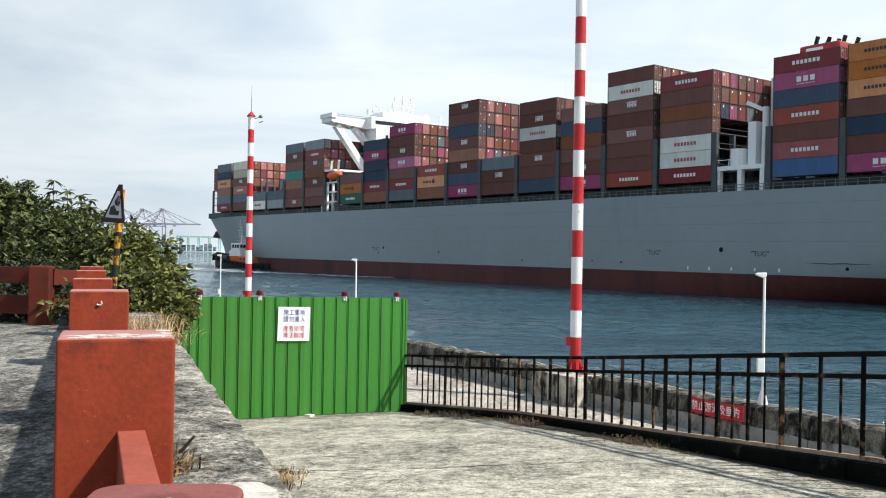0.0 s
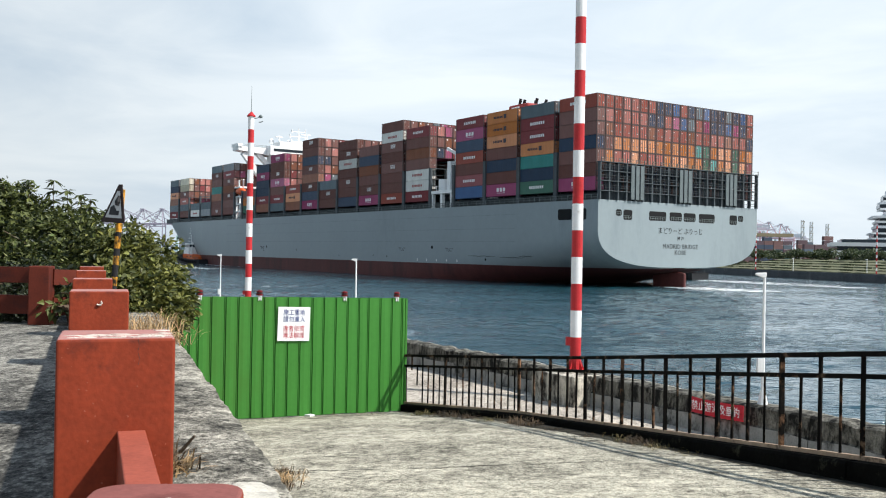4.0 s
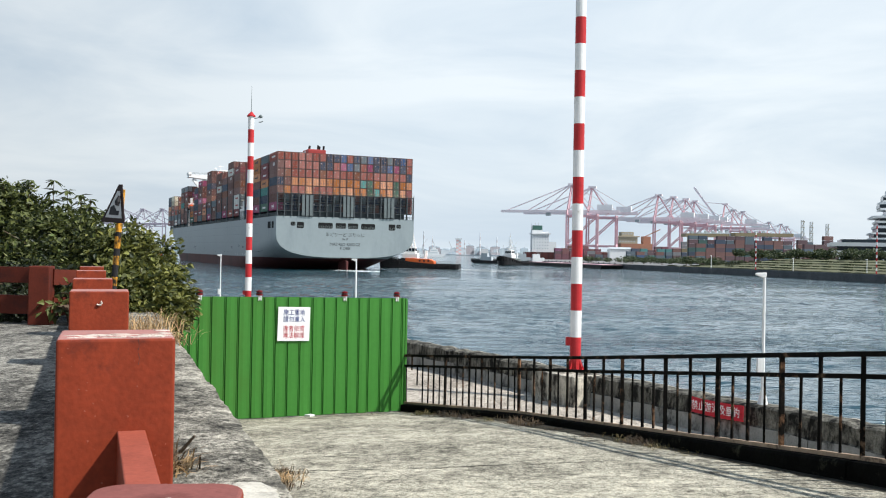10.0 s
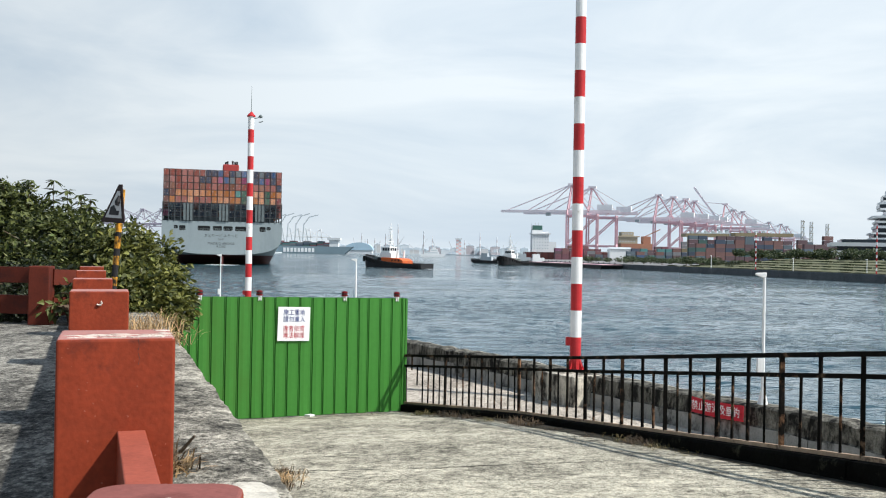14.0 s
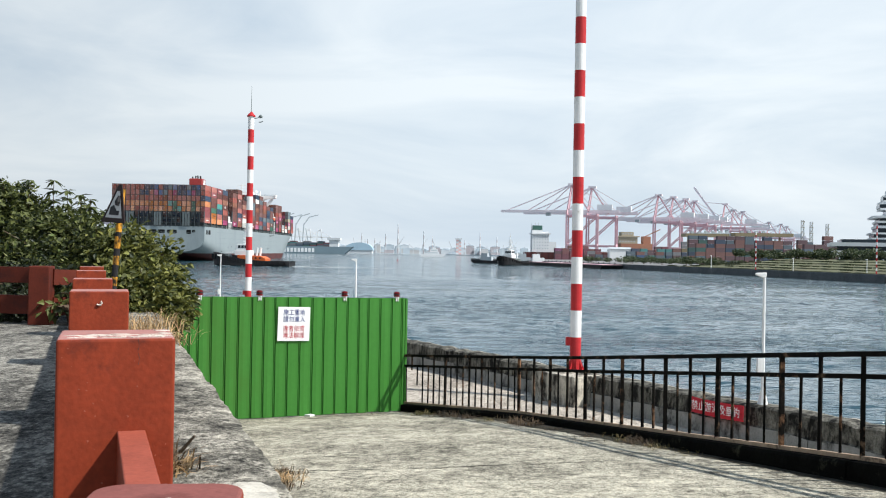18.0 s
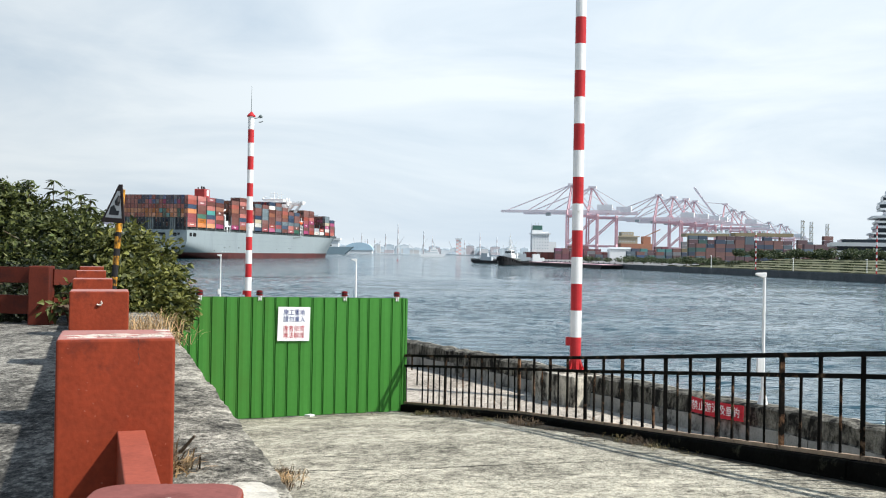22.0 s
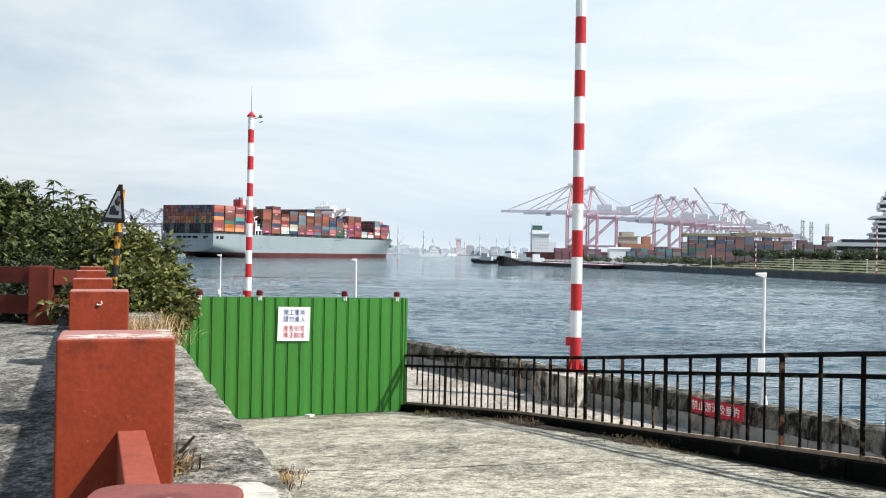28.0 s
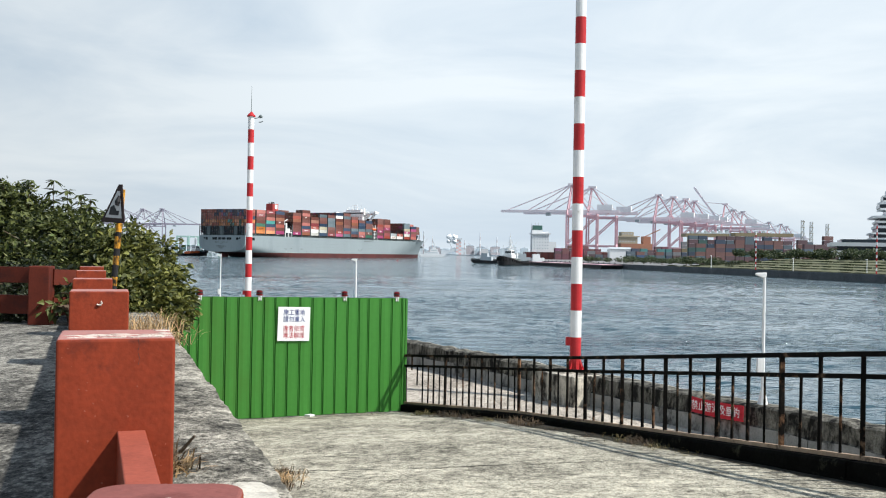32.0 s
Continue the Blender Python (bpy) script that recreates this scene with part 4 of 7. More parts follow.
def build_poles():
    striped_pole(3.2, 22.3, 4.16, 14.15, 0.134, 0.80, "tall red and white banded steel pole on a concrete plinth")
    striped_pole(-9.20, 44.3, 4.16, 13.20, 0.150, 0.80, "tall red and white banded pole with a conical red cap")
    for x, y in ((6.065, 17.60), (-3.07, 33.2), (-10.45, 44.0)):
        small_lamp(x, y, 4.13, 6.62)
    # red banner tied to the seawall
    A, B = Vector((5.00, 18.55, 0)), Vector((5.68, 17.44, 0))
    b = thing("banner", "red cloth banner with white characters tied to the seawall", "banner")
    g = Geo()
    nx, nz = 14, 5
    vs = []
    off = Vector((-0.86, -0.52, 0)) * 0.03
    for k in range(nz + 1):
        for i in range(nx + 1):
            q = A.lerp(B, i / nx) + off * (1.0 + 0.9 * noise.noise(Vector((i * 0.5, k * 0.6, 3))))
            vs.append((q.x, q.y, 3.86 + 0.30 * k / nz - 0.02 * math.sin(3.14 * i / nx)))
    fs = [(k * (nx + 1) + i, k * (nx + 1) + i + 1, (k + 1) * (nx + 1) + i + 1, (k + 1) * (nx + 1) + i) for k in range(nz) for i in range(nx)]
    g.add(vs, fs)
    ob = part("cloth", g, M["banner"], b)
    md = ob.modifiers.new("thick", "SOLIDIFY")
    md.thickness = 0.004
    mid = A.lerp(B, 0.5) + off * 2.6
    part("lettering", text_mesh("禁止游泳及垂釣", 0.20, M["signwhite"], 0.001, 0.86), None, b,
         T=Matrix.Translation((mid.x, mid.y, 4.0)) @ Matrix.Rotation(math.atan2(B.y - A.y, B.x - A.x), 4, "Z"))

    # road sign beyond the guardrail
    rs = thing("road_sign", "triangular warning sign on a mottled yellow and black pole", "road sign", pose(-4.03, 11.6, 5.695) @ Matrix.Scale(0.928, 4))
    z = 0.0
    for k, (h, m_) in enumerate(((0.42, "black"), (0.16, "yellow"), (0.22, "black"), (0.12, "yellow"), (0.16, "black"), (0.12, "yellow"), (0.10, "black"), (0.16, "yellow"), (0.06, "black"), (0.20, "yellow"), (0.05, "black"), (0.16, "yellow"), (0.16, "yellow"))):
        g = Geo()
        g.tube((-0.11 + 0.0714 * z, 0, z), (-0.11 + 0.0714 * (z + h), 0, z + h), 0.041, n=12)
        part("band", g, M["black" if m_ == "black" else "poleyellow"], rs)
        z += h
    T = pose(-0.02, -0.05, 1.90, -10, 3, -41)
    def tri(s, y0, y1, up=0.0):
        a = 0.30 * s
        q = Geo()
        pts = [(-a, y0, -0.26 * s + up), (a, y0, -0.26 * s + up), (0.045 * s, y0, 0.26 * s + up), (-0.045 * s, y0, 0.26 * s + up)]
        q.prism(pts, (0, y1 - y0, 0))
        return q
    part("border", tri(1.0, 0.0, 0.012), M["brownedge"], rs, bevel=0.004, T=T)
    part("face", tri(0.70, -0.004, 0.004, -0.016), M["signdull"], rs, "white sign face greyed as shade", T=T)
    g = Geo()
    g.prism([(-0.12, -0.007, -0.16), (0.12, -0.007, -0.16), (0.12, -0.007, -0.10), (0.05, -0.007, -0.10), (-0.04, -0.007, -0.02), (-0.12, -0.007, -0.06)], (0, 0.003, 0))
    g.lathe((0.05, -0.006, 0.02), [(0.035, -0.05), (0.045, 0.0), (0.02, 0.08)], 8)
    part("symbol", g, M["black"], rs, T=T)


# ------------------------------------------------------------------ shrubs, grass
def leaf_cloud(g, centre, radii, count, size, rng, slender=0.55, shell=0.45, spray=1):
    """Pointed leaves in drooping sprays, scattered through a lumpy crown."""
    c = Vector(centre)
    for _ in range(count // spray):
        d = Vector((rng.gauss(0, 1), rng.gauss(0, 1), rng.gauss(0, 1))).normalized()
        r = shell + (1 - shell) * rng.random() ** 0.5
        lump = 1 + 0.34 * noise.noise(d * 2.3 + c) + 0.16 * noise.noise(d * 6.1 + c)
        p0 = c + Vector((d.x * radii[0], d.y * radii[1], d.z * radii[2])) * r * lump
        axis = (d + Vector((rng.uniform(-.9, .9), rng.uniform(-.9, .9), rng.uniform(-0.7, 0.5)))).normalized()
        for k in range(spray):
            L = size * rng.uniform(0.6, 1.35)
            p = p0 + axis * (size * 0.38 * (k - 0.4 * spray))
            out = (axis * 0.8 + Vector((rng.uniform(-.9, .9), rng.uniform(-.9, .9), rng.uniform(-1.0, 0.25)))).normalized()
            side = out.cross(Vector((rng.uniform(-1, 1), rng.uniform(-1, 1), rng.uniform(0.2, 1)))).normalized() * L * slender * 0.5
            up = side.cross(out).normalized() * L * 0.10
            g.add([p, p + out * L * 0.42 + side + up, p + out * L, p + out * L * 0.42 - side + up], [(0, 1, 2), (0, 2, 3)])


def shrub(name, label, base, blobs, size, count, material, seed, sprigs=()):
    rng = random.Random(seed)
    t = thing(name, label, "shrub", Matrix.Translation(base))
    b = Vector(base)
    g = Geo()
    for c, r in blobs:
        e = Vector(c) - b
        k = e * 0.45 + Vector((rng.uniform(-.15, .15), rng.uniform(-.15, .15), 0.1))
        g.tube((rng.uniform(-.1, .1), rng.uniform(-.1, .1), 0), k, 0.05, 0.035, 6)
        g.tube(k, e, 0.035, 0.012, 6)
        for _ in range(5):
            q = e + Vector((rng.uniform(-1, 1) * r[0], rng.uniform(-1, 1) * r[1], rng.uniform(-.3, 1) * r[2])) * 0.75
            g.tube(k.lerp(e, rng.uniform(.3, .9)), q, 0.016, 0.005, 5)
    for (x, y, z), h in sprigs:
        g.tube(Vector((x, y, z - 0.5)) - b, Vector((x, y, z + h)) - b, 0.008, 0.004, 5)
    part("branches", g, M["bark"], t)
    g = Geo()
    for c, r in blobs:
        n = int(count * (r[0] * r[2]) / sum(q[0] * q[2] for _, q in blobs))
        leaf_cloud(g, Vector(c) - b, Vector(r) * 0.95, n, size, rng, 0.50, 0.45, 5)
    for (x, y, z), h in sprigs:
        for q in (0.15, 0.45, 0.72, 1.0):
            p = Vector((x, y, z - 0.2 + (h + 0.2) * q)) - b
            for k in range(9):
                a = 6.283 * k / 9 + rng.uniform(-.3, .3)
                L = 0.15 * rng.uniform(0.8, 1.25)
                out = Vector((math.cos(a), math.sin(a), rng.uniform(-0.75, 0.35))).normalized()
                side = out.cross(Vector((0, 0, 1))).normalized() * L * 0.19
                g.add([p, p + out * L * 0.45 + side, p + out * L + Vector((0, 0, -0.03)), p + out * L * 0.45 - side], [(0, 1, 2), (0, 2, 3)])
    part("crown", g, material, t)


def tuft(name, label, base, n, h, spread, seed, lean=0.5, kind="dry"):
    rng = random.Random(seed)
    t = Geo()
    for _ in range(n):
        x, y = rng.gauss(0, spread), rng.gauss(0, spread)
        a = rng.uniform(0, 6.28)
        l = h * rng.uniform(0.5, 1.2)
        d = Vector((math.cos(a) * lean * rng.random(), math.sin(a) * lean * rng.random(), 1)).normalized()
        s = Vector((-d.y, d.x, 0.1)).normalized() * 0.004
        p = Vector((x, y, 0))
        m_ = p + d * l * 0.6
        e = p + d * l + Vector((d.x, d.y, -0.6)) * l * 0.35
        t.add([p - s, p + s, m_ + s * 0.8, m_ - s * 0.8, e], [(0, 1, 2, 3), (3, 2, 4)])
    ob = part(name, t, M[kind])
    ob.location = base
    tagged(ob, label, "grass", kind="stuff")


WEEDS = ((16.9, 5.66, 150, 0.13, 0.13), (16.2, 5.90, 180, 0.17, 0.12), (15.6, 6.06, 150, 0.15, 0.12), (14.9, 6.20, 150, 0.09, 0.12), (14.2, 6.42, 160, 0.16, 0.15), (13.7, 6.43, 180, 0.18, 0.14),
         (10.9, 6.52, 90, 0.11, 0.12), (10.6, 6.54, 130, 0.15, 0.12), (10.3, 6.53, 150, 0.16, 0.11), (9.9, 6.42, 110, 0.08, 0.14), (12.8, 6.40, 50, 0.05, 0.12), (11.6, 6.40, 50, 0.05, 0.12), (9.2, 6.36, 50, 0.05, 0.12),
         (17.6, 4.9, 60, 0.05, 0.16), (17.7, 4.2, 50, 0.05, 0.16))


def build_plants():
    # each blob: centre and radii in metres
    shrub("shrub", "dense olive-green leafy shrub behind the guardrail", (-5.2, 13.2, 6.0),
          [((-7.0, 14.2, 7.36), (0.9, 0.7, 0.70)), ((-6.55, 14.1, 7.35), (0.5, 0.5, 0.45)), ((-6.3, 14.2, 7.25), (0.5, 0.5, 0.45)), ((-5.5, 13.9, 7.1), (0.45, 0.5, 0.42)), ((-6.5, 14.0, 6.85), (1.5, 1.0, 0.75)), ((-5.4, 13.6, 6.75), (1.0, 0.8, 0.72)), ((-4.75, 13.4, 6.55), (0.7, 0.7, 0.65)), ((-5.8, 13.0, 6.35), (1.2, 0.6, 0.6))],
          0.088, 30000, M["leafA"], 1, (((-6.22, 14.0, 7.62), 0.28), ((-5.85, 14.0, 7.56), 0.34), ((-5.64, 14.0, 7.55), 0.20), ((-5.36, 13.8, 7.5), 0.18), ((-5.22, 13.8, 7.45), 0.16), ((-6.6, 14, 7.7), 0.14)))
    shrub("shrub", "broad-leaved green shrub spreading over the rail", (-4.4, 12.6, 5.9),
          [((-4.35, 13.0, 6.55), (0.75, 0.6, 0.62)), ((-4.15, 12.4, 6.15), (0.70, 0.6, 0.55)), ((-4.45, 12.2, 5.95), (0.6, 0.5, 0.5))],
          0.098, 15000, M["leafD"], 2, (((-4.75, 12.8, 7.05), 0.22), ((-4.5, 12.8, 7.0), 0.15)))
    shrub("shrub", "green shrub at the end of the hoarding", (-4.0, 12.4, 5.2),
          [((-3.88, 12.6, 6.34), (0.36, 0.5, 0.36)), ((-3.76, 12.5, 6.05), (0.38, 0.5, 0.40)), ((-4.0, 12.3, 5.7), (0.42, 0.5, 0.45)), ((-3.58, 12.6, 6.14), (0.26, 0.28, 0.24))],
          0.092, 10500, M["leafD"], 3, (((-3.42, 12.7, 6.28), 0.10),))
    shrub("shrub", "dark leafy shrub at the back of the thicket", (-8.5, 15.0, 6.0),
          [((-8.4, 15.2, 6.9), (1.5, 1.0, 0.9)), ((-9.8, 15.2, 6.8), (1.3, 1.0, 0.9)), ((-7.3, 14.9, 6.95), (1.0, 0.8, 0.78))],
          0.105, 10000, M["leafB"], 4, (((-8.2, 14.6, 7.7), 0.2), ((-7.6, 14.6, 7.65), 0.15)))
    shrub("shrub", "low leafy branch poking through the guardrail", (-4.0, 10.3, 6.07),
          [((-4.03, 10.3, 6.40), (0.20, 0.16, 0.14)), ((-4.12, 10.0, 6.27), (0.14, 0.12, 0.09))], 0.10, 190, M["leafA"], 5)
    # added low growth whose dark leaves stand for shade under the bush
    shrub("shrub", "undergrowth behind the red guardrail, leaf colour darkened as shade", (-6.0, 11.6, 6.07),
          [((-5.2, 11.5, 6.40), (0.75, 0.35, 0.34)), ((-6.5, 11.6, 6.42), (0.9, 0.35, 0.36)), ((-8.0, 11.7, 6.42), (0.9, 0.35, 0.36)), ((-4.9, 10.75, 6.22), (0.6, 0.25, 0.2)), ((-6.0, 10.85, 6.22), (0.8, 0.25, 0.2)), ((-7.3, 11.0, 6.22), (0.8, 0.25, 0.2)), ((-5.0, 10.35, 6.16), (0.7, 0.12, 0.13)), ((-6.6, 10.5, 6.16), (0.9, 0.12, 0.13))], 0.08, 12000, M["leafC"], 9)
    tuft("dry_grass", "tall straw-coloured dry grass on the road edge", (-2.95, 9.6, 6.05), 170, 0.30, 0.15, 3, 1.1)
    tuft("dry_grass", "straw-coloured dry grass by the hoarding", (-2.45, 8.2, 6.06), 220, 0.20, 0.10, 4, 1.3)
    tuft("dry_grass", "thick pale dry grass behind the red posts", (-3.05, 9.0, 6.05), 300, 0.28, 0.20, 5, 1.2)
    tuft("green_grass", "green weeds in the hoarding's corner", sn(16.4, 0.62, 6.0), 160, 0.16, 0.12, 7, 1.2, "leafD")
    tuft("dry_grass", "dry weeds beside the red post", (-1.02, 3.45, 6.08), 130, 0.11, 0.05, 6, 1.6)
    tuft("dry_weeds", "matted brown stalks beside the red post", (-1.04, 3.5, 6.08), 200, 0.13, 0.06, 16, 1.6, "weed")
    for k, (q, n) in enumerate(((8.8, 1.50), (9.2, 1.62), (9.7, 1.72))):
        tuft("dry_grass", "dry brown weeds on the ramp below the road edge", sn(q, n, ramp_z(q)), 340, 0.11, 0.11, 8 + 20 * k, 2.6, "dry" if k == 1 else "weed")
    for i, (q, n, cnt, hh, sp) in enumerate(WEEDS):
        tuft("dry_weeds", "tangled brown dry weeds along the railing kerb", sn(q, n, ramp_z(q)), cnt, hh, sp, 30 + i, 2.6, "weed" if i % 3 else "weedgreen")
    # a dead stick
    g = Geo()
    g.tube((-1.06, 3.78, 6.08), (-0.98, 3.74, 6.17), 0.009, 0.005, 6)
    g.tube((-1.13, 3.80, 6.07), (-1.06, 3.78, 6.08), 0.008, 0.009, 6)
    tagged(part("stick", g, M["bark"]), "short dry broken stick leaning in weeds", "stick")


# ------------------------------------------------------------------ container ship (x forward, y to port, keel line at y 0, waterline z 0)
BAYS = [  # aft edge of each bay, metres from the transom
    1.2, 15.0, 28.4, 41.9, 66.7, 80.6, 94.3, 107.9, 121.6, 135.1, 148.6, 162.3, 175.7, 189.0, 211.2, 224.8, 238.2, 251.6, 266.5, 281.0, 296.5]
TIERS = [7, 7, 7, 7, 7, 8, 6, 7, 3, 8, 3, 7, 6, 3, 7, 7, 2, 2, 6, 6, 6]
PORT = ["pbbnbbr", "dntomms", "pbnbooo", "umbrnpm", "mwwbcbm", "rbbbbbwb", "pbbcnb", "nbbbwbb", "bbs", "pnbcbnbb", "cor", "smbpbbp", "cmnnpn", "dob", "bbbcbmg", "bbctbbs", "gs", "ws", "bsrbyy", "mscons", "bnbmns"]
STBD = ["rmmonrr", "oodbbmr", "orntrbm", "pbrbcbn", "pbbbcrb", "cmnrbbrb", "wwrmcb", "nwynbbs", "mbbsssb", "prbbcbwn", "smnbbbsb", "bnsbcrb", "mrsnnb", "dbsbbn", "pbpmrbb", "rmbprb", "wg", "wr", "rwpyss", "rmbpnb", "rbwnsb"]
# two lowest rows get dark colours for the shade behind the lashing frame
AFT = ["snnbsnnsnbsnnsbnsnns", "nsnnsbnnsnnbsnnsnsnn", "borrorrrooooodtoodor", "nbooooooooootdooodoo", "rcrrrrcrrrrcrrrrcrrr", "rrrrrrnnrpusrpnnupnn", "rrrrrrrnnurnsunnsnun"]
TH = 2.93


def container_mesh(key, simple=False):
    g = Geo()
    L, W, Hh = 12.19, 1.20, 2.87
    g.box(0.05, L - 0.05, -W + 0.03, W - 0.03, 0.05, Hh - 0.05)
    for x0, x1 in ((0, 0.16), (L - 0.16, L)):
        for y0, y1 in ((-W, -W + 0.14), (W - 0.14, W)):
            g.box(x0, x1, y0, y1, 0, Hh, 1)
        g.box(x0, x1, -W + 0.14, W - 0.14, 0.0, 0.16, 1)
        g.box(x0, x1, -W + 0.14, W - 0.14, Hh - 0.14, Hh, 1)
    for y0, y1 in ((-W, -W + 0.08), (W - 0.08, W)):
        g.box(0.16, L - 0.16, y0, y1, 0, 0.14)
        g.box(0.16, L - 0.16, y0, y1, Hh - 0.12, Hh)
    if not simple:
        for y in (-0.85, -0.3, 0.3, 0.85):
            g.box(-0.03, 0.05, y - 0.045, y + 0.045, 0.18, Hh - 0.16, 2)
        for y, z in ((-0.58, 1.1), (0.58, 1.1), (0.62, 2.0)):
            g.box(0.0, 0.05, y - 0.17, y + 0.17, z - 0.09, z + 0.09, 2)
        for y, z, w in ((0.6, 2.3, 0.12), (-0.57, 0.9, 0.07)):
            g.box(-0.01, 0.052, y - w, y + w, z - 0.06, z + 0.06, 3)
    return g.mesh("container", [BOXMAT[key], M["boxbar"], M["doorbar"], M["mark_white"]])


# frame colour that paints the shade between neighbouring containers
M["boxbar"] = mat("dark_gap_shade_frame", (0.085, 0.062, 0.058), 0.5, 0.1, 0.2, 2, 20, 0)
M["doorbar"] = mat("rusty_door_rods", (0.22, 0.155, 0.14), 0.5, 0.1, 0.2, 2, 20, 0)
M["mark_white"] = mat("white_container_mark", (0.74, 0.73, 0.72), 0.6, 0, 0.08, 1, 8, 0)
M["mark_dark"] = mat("dark_container_mark", (0.05, 0.045, 0.06), 0.6, 0, 0.1, 1, 8, 0)
M["mark_red"] = mat("red_container_mark", (0.36, 0.10, 0.09), 0.6, 0, 0.1, 1, 8, 0)


def mark_mesh(kind):
    """Plain blocks that stand for a painted mark; lies on the y = 1.22 side, mirrored for the other."""
    g = Geo()
    y0, y1 = 1.165, 1.212
    if kind == "ring":
        for x in (0, 1.25, 2.5):
            g.box(x, x + 0.85, y0, y1, 0.05, 0.95)
        g.box(0, 3.35, y0, y1, -0.35, -0.27)
    elif kind == "bars":
        for i in range(7):
            g.box(i * 0.75, i * 0.75 + 0.5, y0, y1, 0.1, 0.75)
    elif kind == "crown":
        for i in range(3):
            g.box(i * 0.85, i * 0.85 + 0.22, y0, y1, 0.1, 1.0), g.box(i * 0.85 + 0.45, i * 0.85 + 0.67, y0, y1, 0.1, 1.0), g.box(i * 0.85, i * 0.85 + 0.67, y0, y1, 0.45, 0.65)
        g.box(-0.1, 2.5, y0, y1, 1.05, 1.2)
    elif kind == "block":
        g.box(0, 1.0, y0, y1, 0.0, 1.0)
        for i in range(6):
            g.box(1.5 + i * 0.62, 1.5 + i * 0.62 + 0.42, y0, y1, 0.2, 0.72)
    elif kind == "tick":
        g.box(-3.6, -2.5, y0, y1, 1.05, 1.3)
    return g


MARK = {"p": ("ring", "mark_white"), "m": ("bars", "mark_white"), "r": ("bars", "mark_white"), "o": ("block", "mark_dark"), "w": ("bars", "mark_red"), "b": ("crown", "mark_white"), "d": ("bars", "mark_white")}


def hull_half(x, z):
    """Half breadth of the hull at a station and height."""
    b = 25.6
    zb = 4.4 - 0.172 * x if x < 72 else -10.0
    if z < zb - 0.01:
        return 0.0
    if x < 96:
        k = x / 96
        zk = 13.7 * (1 - k) + 2.0 * k
        p = 3.1
        if z < zk:
            q = max(0.0, min(1.0, (zk - z) / max(zk - zb, 0.1)))
            b *= max(0.0, 1 - q ** p) ** (1 / p)
    x0 = 222 + 2.35 * max(z, 0)
    xs = 341 + 15.5 * (max(z, 0) / 21.0) ** 1.3
    if x > x0:
        q = min(1.0, (x - x0) / (xs - x0))
        e = 1.65 + 0.02 * max(z, 0)
        b *= 1 - q ** e
    return max(b, 0.0)


def deck_z(x):
    return 18.7 + (2.2 * ((x - 285) / 81) ** 1.4 if x > 285 else 0.0)


